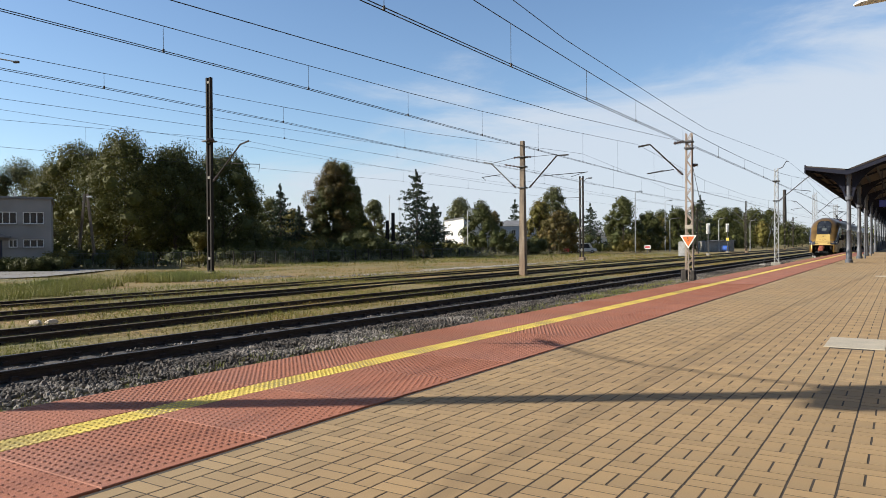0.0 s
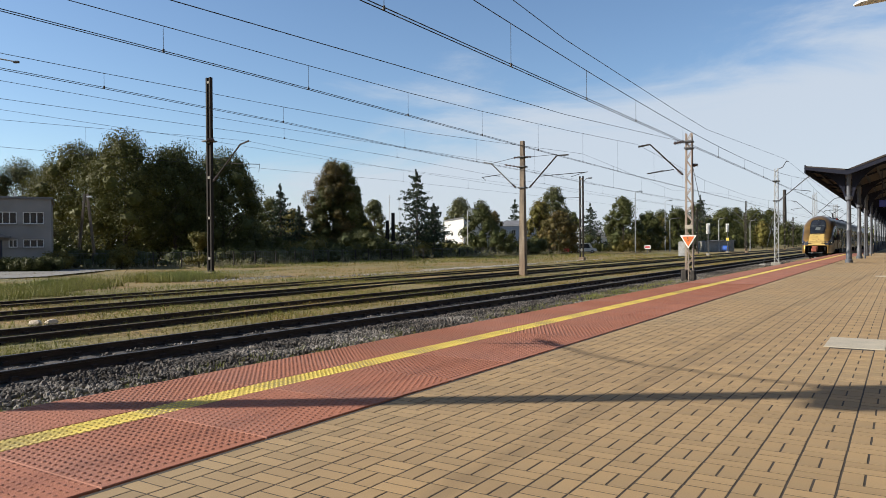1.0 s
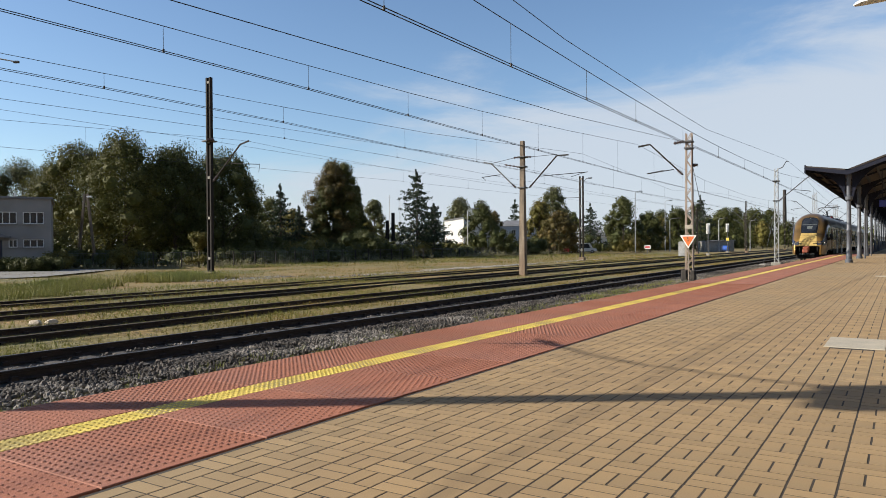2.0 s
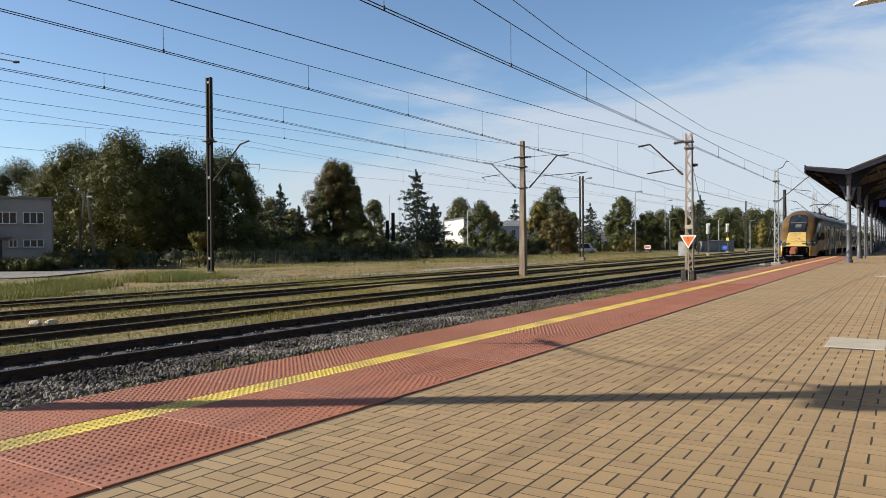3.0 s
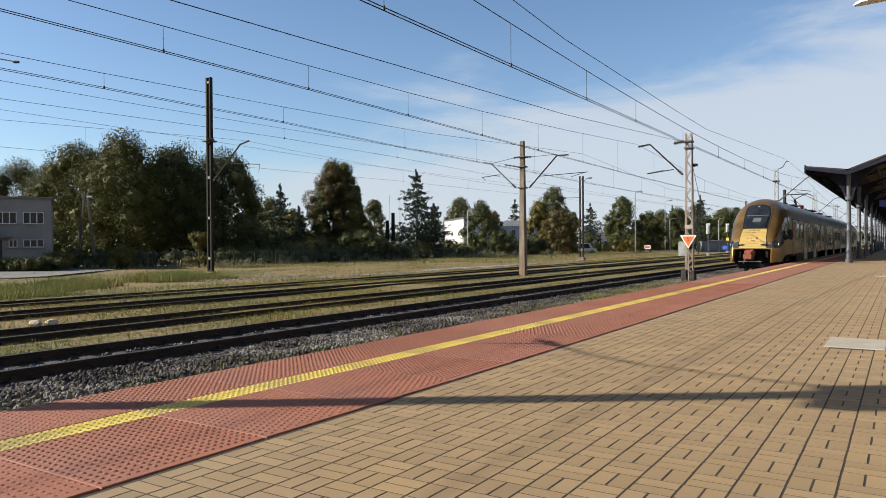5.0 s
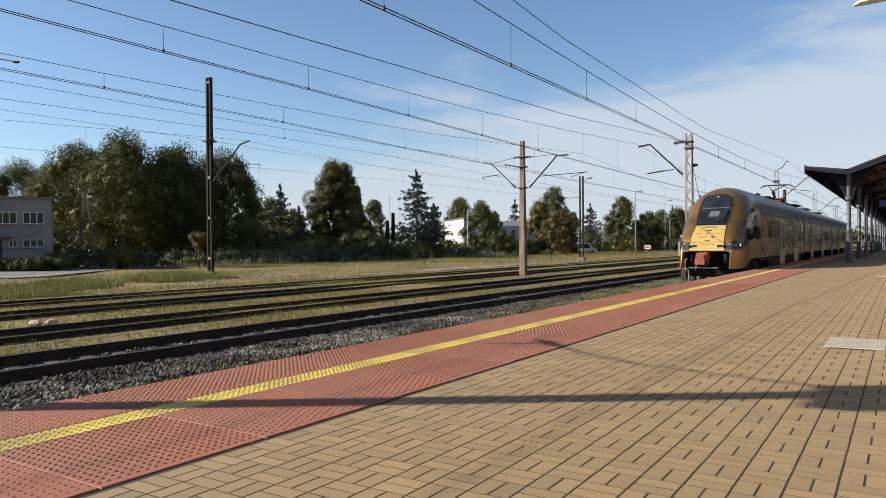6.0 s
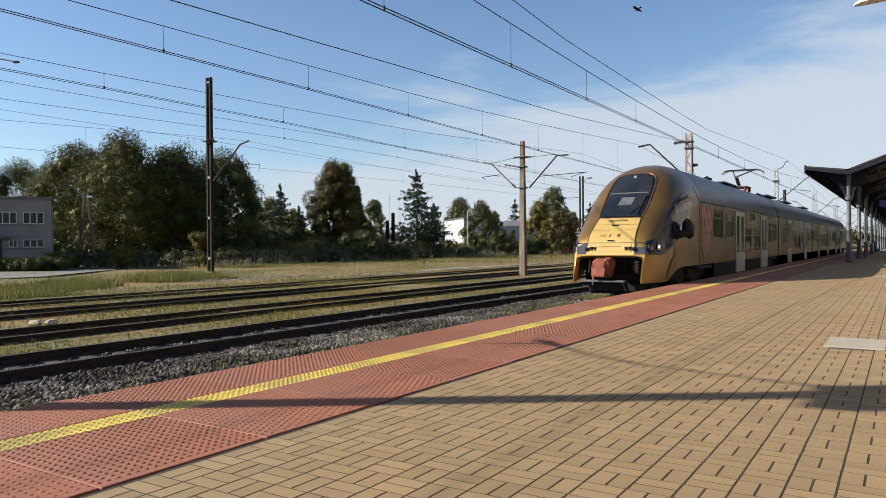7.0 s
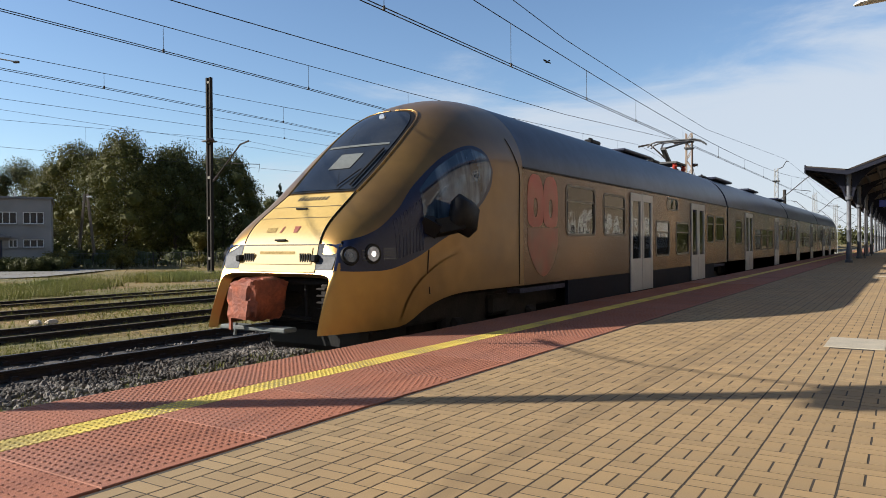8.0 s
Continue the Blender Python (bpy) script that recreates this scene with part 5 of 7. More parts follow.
for r in range(len(pr) - 1):
    for k in range(n_):
        fc.append((r * n_ + k, r * n_ + (k + 1) % n_, (r + 1) * n_ + (k + 1) % n_, (r + 1) * n_ + k))
fc += [tuple(range(n_ - 1, -1, -1)), tuple(range((len(pr) - 1) * n_, len(pr) * n_))]
hd.add(pts, fc)
part("lamp_head", hd, mat("white_lamp_plastic", (0.539, 0.539, 0.524), (0.477, 0.477, 0.462), 4, 0.4, bump=0), lp, "white lamp head", smooth=50)


# ---------- trees ----------
LEAF_DARK = leafy("dark_green_leaves", (0.040, 0.048, 0.011), (0.060, 0.062, 0.014), 0.28)
LEAF_OLIVE = leafy("olive_green_leaves", (0.062, 0.065, 0.012), (0.084, 0.079, 0.015), 0.28)
LEAF_GOLD = leafy("yellowish_green_leaves", (0.092, 0.083, 0.015), (0.123, 0.099, 0.02), 0.4)
LEAF_RUST = leafy("turning_autumn_leaves", (0.098, 0.066, 0.016), (0.066, 0.057, 0.015), 0.45)
# paler green for far trees: distance haze put into the leaf colour
LEAF_HAZE = leafy("haze_pale_leaves", (0.065, 0.071, 0.025), (0.085, 0.085, 0.032), 0.35)
LEAF_FIR = leafy("dark_fir_needles", (0.017, 0.029, 0.014), (0.027, 0.039, 0.017), 0.4)
LEAF_V = np.array([(0, -0.5, 0), (0.30, 0, 0.10), (0, 0.5, 0), (-0.30, 0, 0.10)])
LEAF_F = np.array([(0, 1, 2, 3)])
ICO = bmesh.new()
bmesh.ops.create_icosphere(ICO, subdivisions=1, radius=1)
ICO_V = np.array([v.co[:] for v in ICO.verts])
ICO_F = np.array([[v.index for v in fc.verts] for fc in ICO.faces])
ICO.free()
BALL = bmesh.new()
bmesh.ops.create_icosphere(BALL, subdivisions=2, radius=1)
BALL_V = np.array([v.co[:] for v in BALL.verts])
BALL_F = np.array([[v.index for v in fc.verts] for fc in BALL.faces])
BALL.free()


def crown_mesh(blobs, count, size, rng, material, lift=0.3):
    """Leaf clumps round a set of blobs (x, y, z, radius, height factor), over a darker broken core."""
    blobs = np.array(blobs)
    share = blobs[:, 3] ** 2
    pick = rng.choice(len(blobs), count, p=share / share.sum())
    b = blobs[pick]
    d = rng.normal(size=(count, 3))
    d /= np.linalg.norm(d, axis=1)[:, None]
    depth = np.where(rng.uniform(0, 1, count) < 0.25, 0.80, 0.97)
    rad = b[:, 3] * np.clip(rng.normal(depth, 0.11), 0.6, 1.16)
    pos = b[:, :3] + d * rad[:, None] * np.stack([np.ones(count), np.ones(count), b[:, 4]], 1)
    keep = pos[:, 2] > 0.05
    pos = pos[keep]
    n = len(pos)
    lv, lf = scatter(LEAF_V, LEAF_F, pos, outward_turns(d[keep], rng), size * rng.uniform(0.6, 1.5, n))
    cv, cf = [], []
    for k, (x, y, z, r, hf) in enumerate(blobs):
        v = BALL_V * (r * (0.64 if r < 1.4 else 0.36) * rng.uniform(0.78, 1.18, (len(BALL_V), 1))) * np.array([1, 1, hf]) + np.array([x, y, max(z, r * hf * 0.7)])
        cv.append(v)
        cf.append(BALL_F + k * len(BALL_V))
    cv, cf = np.concatenate(cv), np.concatenate(cf)
    me = bpy.data.meshes.new("crown")
    faces = [tuple(q) for q in lf.tolist()] + [tuple(q) for q in (cf + len(lv)).tolist()]
    me.from_pydata(np.concatenate([lv, cv]).tolist(), [], faces)
    me.materials.append(material)
    return me


KINDS = {"dark_green_leaves": "dark green", "olive_green_leaves": "olive green", "yellowish_green_leaves": "yellowish green", "turning_autumn_leaves": "autumn brown", "haze_pale_leaves": "haze-paled green", "dark_fir_needles": "dark"}


def broadleaf(at, h, w, leaf, seed, foot, count=0):
    rng = np.random.default_rng(seed)
    tone = KINDS[leaf.name]
    shape = "tall narrow" if h > 4.2 * w else "broad"
    t = thing("tree", (*at, GZ), f"{shape} {tone} broadleaf tree behind the railway fence", "tree", "trees beyond the yard")
    base = max(0.10 * h, foot)
    blobs = []
    k = 36
    for i in range(k):
        u = (i + 0.5) / k
        z = base + (h - base) * (0.04 + 0.90 * u)
        env = w * (math.sin(math.pi * min(1, (0.16 + 0.84 * u) ** 0.8)) ** 0.55 if u < 0.97 else 0.25)
        a = i * 2.4 + rng.uniform(-0.5, 0.5)
        env *= 1.04 + 0.09 * math.sin(7 * u + seed) + 0.10 * math.cos(a * 2 + seed * 1.7)
        r = w * rng.uniform(0.16, 0.42)
        q = max(0.0, env - r * 0.7) * rng.uniform(0.5, 1.08)
        zz = min(z, h - r * 0.85)
        blobs.append((q * math.cos(a), q * math.sin(a), zz, r, rng.uniform(0.8, 1.15)))
    area = w * h
    near = at[1] < 95
    n = count or int(min(24000, 4000 + area * 330) * (1.0 if near else 0.3))
    ob = new("crown", crown_mesh(blobs, n, (0.0115 * math.sqrt(area) + 0.10) * (1.0 if near else 1.75), rng, leaf))
    ob.parent = t
    tr_s = Shape().tube((0, 0, -0.1), (0.1, 0, h * 0.35), 0.035 * h * 0.6, 0.02 * h * 0.6, 9).tube((0.1, 0, h * 0.35), (0.0, 0.1, h * 0.8), 0.02 * h * 0.6, 0.004 * h, 8)
    for i in range(5):
        a = i * 1.26
        tr_s.tube((0.05, 0, h * (0.2 + 0.09 * i)), (math.cos(a) * w * 0.6, math.sin(a) * w * 0.6, h * (0.4 + 0.09 * i)), 0.008 * h, 0.003 * h, 6)
    part("trunk", tr_s, M_BARK, t)
    return t


def conifer(at, h, w, leaf, seed, foot):
    """A spruce: whorls of drooping boughs that shorten towards the top."""
    rng = np.random.default_rng(seed)
    t = thing("spruce", (*at, GZ), "dark spruce with layered drooping boughs", "tree", "conifers beyond the yard")
    part("trunk", Shape().tube((0, 0, -0.1), (0, 0, h * 0.97), 0.016 * h + 0.05, 0.02, 8), M_BARK, t)
    pos = []
    boughs = Shape()
    whorls = int(6 + h * 0.50)
    for k in range(whorls):
        u = k / (whorls - 1)
        z = foot + (h - foot) * min(1, max(0, u + rng.normal() * 0.012))
        reach = w * (1 - u) ** 0.72 + 0.15
        for i in range(7):
            a = i * 0.9 + k * 1.9 + rng.uniform(-0.3, 0.3)
            ln = reach * rng.uniform(0.5, 1.2)
            root = Vector((0, 0, z + 0.10 * ln + rng.uniform(-0.5, 0.5) * (h - foot) / whorls))
            sag = root + Vector((math.cos(a) * ln * 0.55, math.sin(a) * ln * 0.55, -0.24 * ln))
            tip = root + Vector((math.cos(a) * ln, math.sin(a) * ln, -0.22 * ln + rng.uniform(-0.05, 0.22)))
            boughs.tube(root, sag, 0.035, 0.022, 4, False).tube(sag, tip, 0.022, 0.008, 4, False)
            for s in rng.uniform(0.10, 1.06, int(10 + 15 * ln)):
                q = root.lerp(sag, s / 0.55) if s < 0.55 else sag.lerp(tip, (s - 0.55) / 0.45)
                fan = (0.05 + 0.17 * ln * math.sin(math.pi * min(1, s) ** 0.8)) * rng.normal()
                pos.append((q.x - math.sin(a) * fan, q.y + math.cos(a) * fan, q.z - abs(rng.normal()) * 0.20 - 0.15 * abs(fan)))
    part("boughs", boughs, M_BARK, t, kind="stuff")
    n = len(pos)
    v, fc = scatter(LEAF_V, LEAF_F, np.array(pos), random_turns(n, rng), rng.uniform(0.22, 0.46, n) * (0.7 + 0.03 * h))
    ob = new("crown", array_mesh("crown", v, fc, leaf))
    ob.parent = t
    return t


def bush(at, h, w, leaf, seed, foot):
    rng = np.random.default_rng(seed)
    t = thing("bush", (*at, GZ), f"{KINDS[leaf.name]} overgrown bush by the fence", "bush", "bushes by the fence")
    blobs = []
    for i in range(14):
        a, q = i * 2.4, w * math.sqrt(rng.uniform(0, 1)) * 0.8
        r = rng.uniform(0.28, 0.42) * min(w, h)
        blobs.append((q * math.cos(a), q * math.sin(a), rng.uniform(0.2, 1) * (h - r), r, 1.0))
    ob = new("crown", crown_mesh(blobs, min(6500, int(2600 + 480 * w * h)), 0.09 + 0.014 * math.sqrt(w * h), rng, leaf))
    ob.parent = t
    part("stem", Shape().tube((0, 0, -0.1), (0.1, 0, h * 0.7), 0.08, 0.03, 6), M_BARK, t)
    return t


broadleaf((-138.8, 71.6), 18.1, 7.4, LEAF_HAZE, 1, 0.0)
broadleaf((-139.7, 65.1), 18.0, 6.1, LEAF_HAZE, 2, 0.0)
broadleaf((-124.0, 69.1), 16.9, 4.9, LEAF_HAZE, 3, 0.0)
broadleaf((-80.8, 48.1), 13.6, 5.6, LEAF_OLIVE, 4, 4.6)
broadleaf((-72.7, 48.5), 14.4, 6.0, LEAF_OLIVE, 5, 2.8)
broadleaf((-70.6, 53.4), 13.2, 6.2, LEAF_DARK, 6, 3.2)
broadleaf((-68.3, 58.4), 13.2, 5.6, LEAF_DARK, 7, 0.0)
broadleaf((-81.0, 57.5), 12.5, 4.3, LEAF_DARK, 8, 0.0)
broadleaf((-70.4, 64.2), 11.0, 2.2, LEAF_DARK, 9, 0.0)
broadleaf((-78.3, 62.7), 12.0, 4.5, LEAF_DARK, 31, 0.0)
broadleaf((-66.6, 76.1), 13.8, 3.5, LEAF_RUST, 11, 0.0)
broadleaf((-66.5, 78.4), 13.7, 3.4, LEAF_OLIVE, 12, 0.0)
broadleaf((-66.4, 81.0), 10.8, 1.5, LEAF_DARK, 13, 0.0)
broadleaf((-66.9, 74.8), 10.0, 2.5, LEAF_DARK, 10, 0.0)
broadleaf((-92.8, 118.8), 11.7, 3.0, LEAF_HAZE, 14, 0.0)
broadleaf((-70.9, 87.6), 6.8, 2.3, LEAF_GOLD, 15, 0.0)
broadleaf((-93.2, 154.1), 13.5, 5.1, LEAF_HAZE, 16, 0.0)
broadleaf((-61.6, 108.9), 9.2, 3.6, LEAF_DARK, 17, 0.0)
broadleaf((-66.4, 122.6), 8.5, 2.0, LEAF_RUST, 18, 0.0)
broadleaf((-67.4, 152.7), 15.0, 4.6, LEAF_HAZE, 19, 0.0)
broadleaf((-59.5, 128.1), 10.3, 3.3, LEAF_GOLD, 20, 0.0)
broadleaf((-54.3, 125.5), 7.9, 4.2, LEAF_RUST, 21, 0.0)
broadleaf((-49.2, 146.6), 11.7, 4.0, LEAF_DARK, 22, 0.0)
broadleaf((-46.0, 154.5), 8.6, 3.6, LEAF_DARK, 23, 0.0)
broadleaf((-48.8, 170.6), 7.9, 4.0, LEAF_GOLD, 24, 0.0)
broadleaf((-55.4, 213.8), 12.1, 4.3, LEAF_DARK, 25, 0.0)
broadleaf((-47.8, 242.4), 12.9, 6.1, LEAF_DARK, 26, 0.0)
broadleaf((-42.0, 257.9), 13.0, 6.4, LEAF_DARK, 27, 0.0)
broadleaf((-33.0, 216.2), 7.7, 2.8, LEAF_GOLD, 28, 0.0)
broadleaf((-35.2, 286.0), 9.3, 5.3, LEAF_DARK, 29, 0.0)
broadleaf((-50.8, 228.6), 9.6, 4.5, LEAF_DARK, 30, 0.0)
broadleaf((-58.2, 168.6), 7.6, 2.4, LEAF_DARK, 32, 0.0)
broadleaf((-33.3, 310.9), 8.1, 5.7, LEAF_HAZE, 33, 0.0)
broadleaf((-101.2, 98.0), 11.0, 4.2, LEAF_DARK, 91, 0.0)
broadleaf((-95.4, 98.0), 8.6, 3.2, LEAF_GOLD, 92, 0.0)
broadleaf((-106.6, 260.0), 14.0, 4.5, LEAF_DARK, 93, 0.0)
broadleaf((-84.6, 300.0), 15.4, 6.2, LEAF_DARK, 94, 0.0)
broadleaf((-76.6, 300.0), 14.7, 5.6, LEAF_HAZE, 95, 0.0)
broadleaf((-70.6, 300.0), 17.4, 5.2, LEAF_DARK, 96, 0.0)
broadleaf((-65.4, 320.0), 15.6, 5.6, LEAF_DARK, 97, 0.0)
broadleaf((-59.0, 320.0), 16.4, 5.8, LEAF_DARK, 98, 0.0)
broadleaf((-52.6, 320.0), 15.2, 5.8, LEAF_HAZE, 99, 0.0)
broadleaf((-47.0, 330.0), 16.0, 5.6, LEAF_DARK, 100, 0.0)
conifer((-60.2, 87.3), 12.7, 4.6, LEAF_FIR, 41, 2.6)
conifer((-59.8, 91.2), 8.0, 3.0, LEAF_FIR, 42, 3.0)
conifer((-72.7, 72.2), 10.1, 2.8, LEAF_FIR, 43, 1.5)
conifer((-69.1, 72.1), 7.0, 2.8, LEAF_FIR, 44, 1.5)
conifer((-95.3, 188.3), 14.7, 4.2, LEAF_FIR, 45, 2.2)
conifer((-65.9, 171.5), 11.6, 4.2, LEAF_FIR, 46, 3.5)
conifer((-47.5, 207.0), 14.7, 5.6, LEAF_FIR, 47, 1.8)
conifer((-62.2, 233.2), 13.4, 3.8, LEAF_FIR, 48, 1.9)
bush((-61.5, 65.2), 3.5, 3.1, LEAF_GOLD, 51, 0.0)
bush((-58.2, 72.0), 4.0, 2.9, LEAF_DARK, 52, 0.0)
bush((-57.0, 76.3), 2.9, 2.2, LEAF_DARK, 53, 0.0)
bush((-54.3, 43.6), 3.3, 1.2, LEAF_GOLD, 54, 0.0)
bush((-58.4, 38.6), 2.5, 1.3, LEAF_GOLD, 55, 0.0)
bush((-59.3, 33.3), 1.8, 1.4, LEAF_GOLD, 56, 0.0)
bush((-55.2, 104.7), 4.4, 2.2, LEAF_DARK, 57, 0.0)
bush((-58.2, 83.9), 2.6, 2.8, LEAF_GOLD, 58, 0.0)
bush((-56.0, 147.0), 4.2, 2.0, LEAF_DARK, 59, 0.0)
bush((-62.3, 147.1), 2.2, 4.0, LEAF_DARK, 60, 0.0)
bush((-54.9, 116.8), 3.3, 2.5, LEAF_DARK, 61, 0.0)
bush((-48.0, 147.3), 4.1, 4.7, LEAF_GOLD, 62, 0.0)
bush((-67.9, 65.8), 3.4, 2.5, LEAF_DARK, 63, 0.0)
bush((-65.3, 58.0), 2.3, 2.6, LEAF_DARK, 64, 0.0)
bush((-63.3, 72.3), 3.0, 3.0, LEAF_DARK, 65, 0.0)
bush((-52.6, 191.8), 3.7, 5.9, LEAF_DARK, 66, 0.0)
bush((-62.5, 102.5), 2.7, 2.4, LEAF_GOLD, 67, 0.0)
bush((-39.2, 236.0), 4.8, 8.6, LEAF_DARK, 68, 0.0)

bush((-61.1, 28.7), 1.25, 1.3, LEAF_DARK, 80, 0.0)
bush((-60.1, 29.3), 1.25, 1.3, LEAF_DARK, 81, 0.0)
bush((-59.3, 29.8), 1.25, 1.3, LEAF_DARK, 82, 0.0)
bush((-58.5, 30.3), 1.25, 1.3, LEAF_DARK, 83, 0.0)
bush((-57.6, 30.8), 1.25, 1.3, LEAF_DARK, 84, 0.0)
bush((-56.9, 31.3), 1.25, 1.3, LEAF_DARK, 85, 0.0)

# far woods that close the horizon, with haze put into their leaf colour
rng = np.random.default_rng(77)
blobs = []
for k in range(150):
    y = 130 + k * 4.2
    x = -150 + 0.165 * (y - 130) + rng.normal() * 5
    r = rng.uniform(3.5, 6.5)
    blobs.append((x, y, rng.uniform(0.3, 1) * 5.5 - 0.9, r, 0.95))
for k in range(60):
    y = 30 + k * 2.4
    blobs.append((-165 + rng.normal() * 4, y, rng.uniform(2, 8), rng.uniform(4, 6), 1.0))
for k in range(40):
    x = -40 + k * 3.0
    blobs.append((x, 520 + rng.normal() * 6, rng.uniform(2, 8), rng.uniform(5, 8), 1.0))
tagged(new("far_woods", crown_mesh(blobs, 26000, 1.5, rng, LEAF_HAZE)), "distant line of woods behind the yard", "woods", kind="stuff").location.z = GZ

# unseen row of dark foliage, added so the far cars mirror something dark
blobs = [(11 + rng.normal() * 1.5, 69 + k * 1.6, rng.uniform(1.5, 7.5), rng.uniform(1.8, 3.0), 1.0) for k in range(60)]
tagged(new("platform_trees", crown_mesh(blobs, 9000, 0.6, rng, LEAF_DARK)), "unseen dark tree mass behind the far platform, added to darken train reflections", "woods", kind="stuff")

blobs = []
for k in range(130):
    y = 92 + k * 1.35
    blobs.append((-64 + 0.105 * (y - 92) + rng.normal() * 1.6, y, rng.uniform(0.5, 1.7), rng.uniform(0.8, 1.5) * (1.5 if y > 185 else 1.0), 1.0))
for k in range(50):
    blobs.append((-75 + k * 0.36 + rng.normal(), 60 + k * 0.75 + rng.normal(), rng.uniform(0.2, 1.2), rng.uniform(0.9, 1.6), 1.0))
for k in range(46):     # under the tall trees
    blobs.append((-86 + k * 0.45 + rng.normal() * 1.2, 41 + k * 0.6 + rng.normal() * 1.2, rng.uniform(0.3, 2.0), rng.uniform(1.2, 2.1), 1.0))
tagged(new("undergrowth", crown_mesh(blobs, 30000, 0.42, rng, LEAF_DARK)), "dark thicket of bushes along the far side of the yard", "undergrowth", kind="stuff").location.z = GZ

# hedge and weeds along the fence
FENCE = [(-72.0, 24.0), (-64.2, 32.6), (-58.7, 40.8), (-55.4, 47.7), (-54.0, 58.1), (-54.6, 74.3), (-55.4, 97.5), (-55.4, 130.7)]


def along(line, d):
    """The point d metres along a polyline, with its direction."""
    for (x0, y0), (x1, y1) in zip(line, line[1:]):
        ln = math.hypot(x1 - x0, y1 - y0)
        if d <= ln:
            return x0 + (x1 - x0) * d / ln, y0 + (y1 - y0) * d / ln, math.degrees(math.atan2(y1 - y0, x1 - x0))
        d -= ln
    return (*line[-1], 90.0)


FLEN = sum(math.hypot(b[0] - a[0], b[1] - a[1]) for a, b in zip(FENCE, FENCE[1:]))
fence = thing("railway_fence", (0, 0, GZ), "old wire mesh fence on thin concrete posts", "fence")
post = Shape().box(0, 0, 0.68, 0.11, 0.11, 1.5, cut=0.015).mesh("post", M_SLEEP)
d = 0.0
while d < FLEN:
    x, y, a = along(FENCE, d)
    ob = new("post", post)
    ob.parent = fence
    ob.matrix_basis = pose(x, y, 0, 0, 0, a)
    x1, y1, _ = along(FENCE, min(d + 2.5, FLEN))
    wires = Shape()
    for z in (0.12, 0.48, 0.84, 1.20, 1.36):
        wires.tube((x, y, z), (x1, y1, z), 0.018 if z > 1.3 else 0.008, None, 4, False)
    for k in range(10):
        q = k / 10
        wires.tube((x + (x1 - x) * q, y + (y1 - y) * q, 0.1), (x + (x1 - x) * q, y + (y1 - y) * q, 1.36), 0.006, None, 4, False)
    part("mesh_panel", wires, M_DARKST, fence)
    d += 2.5

rng = np.random.default_rng(9)
blobs = []
for d in np.arange(0, FLEN, 0.9):
    x, y, _ = along(FENCE, d)
    r = rng.uniform(0.35, 0.75) * (1.2 if d < 16 else 1.0)
    blobs.append((x - rng.uniform(0.5, 1.6), y + rng.uniform(0.3, 1.0), rng.uniform(0.1, 0.55) * (1.5 if d < 16 else 1), r, 1.0))
for d in np.arange(0, 62, 0.6):     # thicket behind the fence
    x, y, _ = along(FENCE, d)
    blobs.append((x - rng.uniform(3, 6), y + rng.uniform(1.5, 3.5), rng.uniform(0.3, 0.9), rng.uniform(0.9, 1.3), 1.0))
tagged(new("hedge", crown_mesh(blobs, 15000, 0.24, rng, LEAF_DARK)), "ragged dark hedge and brambles behind the fence", "hedge", kind="stuff").location.z = GZ

# ---------- buildings beyond the yard ----------
M_OFFICE = mat("light_grey_render", (0.245, 0.230, 0.215), (0.195, 0.183, 0.170), 0.5, 0.9, bump=0.2, fine=0.1)
M_WHITEW = mat("white_render", (0.601, 0.593, 0.57), (0.539, 0.531, 0.508), 0.6, 0.85, bump=0.1, fine=0.06)
# house wall: the blue of its shaded front is put into the colour
M_SHADEBLUE = mat("shade_blue_render", (0.277, 0.323, 0.4), (0.246, 0.285, 0.354), 0.5, 0.85, bump=0.1)
M_ROOFG = mat("grey_sheet_roof", (0.154, 0.154, 0.158), (0.115, 0.115, 0.119), 0.8, 0.7, 0.1, bump=0.2)
M_FRAME = mat("white_window_frame", (0.57, 0.57, 0.554), None, 3, 0.5, bump=0)
M_PANE = mat("dark_window_pane", (0.019, 0.023, 0.027), (0.031, 0.035, 0.039), 0.7, 0.12, bump=0, spec=0.3)
M_BRICK = mat("weathered_brick", (0.2, 0.1, 0.069), (0.146, 0.077, 0.058), 2, 0.9, bump=0.3)


def wall_with_holes(s, w, h, holes, depth=0.3):
    """A wall along +x from 0 to w, outside at y = 0, with openings (x0, x1, z0, z1)."""
    xs = sorted({0, w, *[q for a in holes for q in a[:2]]})
    zs = sorted({0, h, *[q for a in holes for q in a[2:]]})
    for a, b in zip(xs, xs[1:]):
        for c, d in zip(zs, zs[1:]):
            if not any(q[0] <= a and b <= q[1] and q[2] <= c and d <= q[3] for q in holes):
                s.box((a + b) / 2, depth / 2, (c + d) / 2, b - a, depth, d - c)
    return s


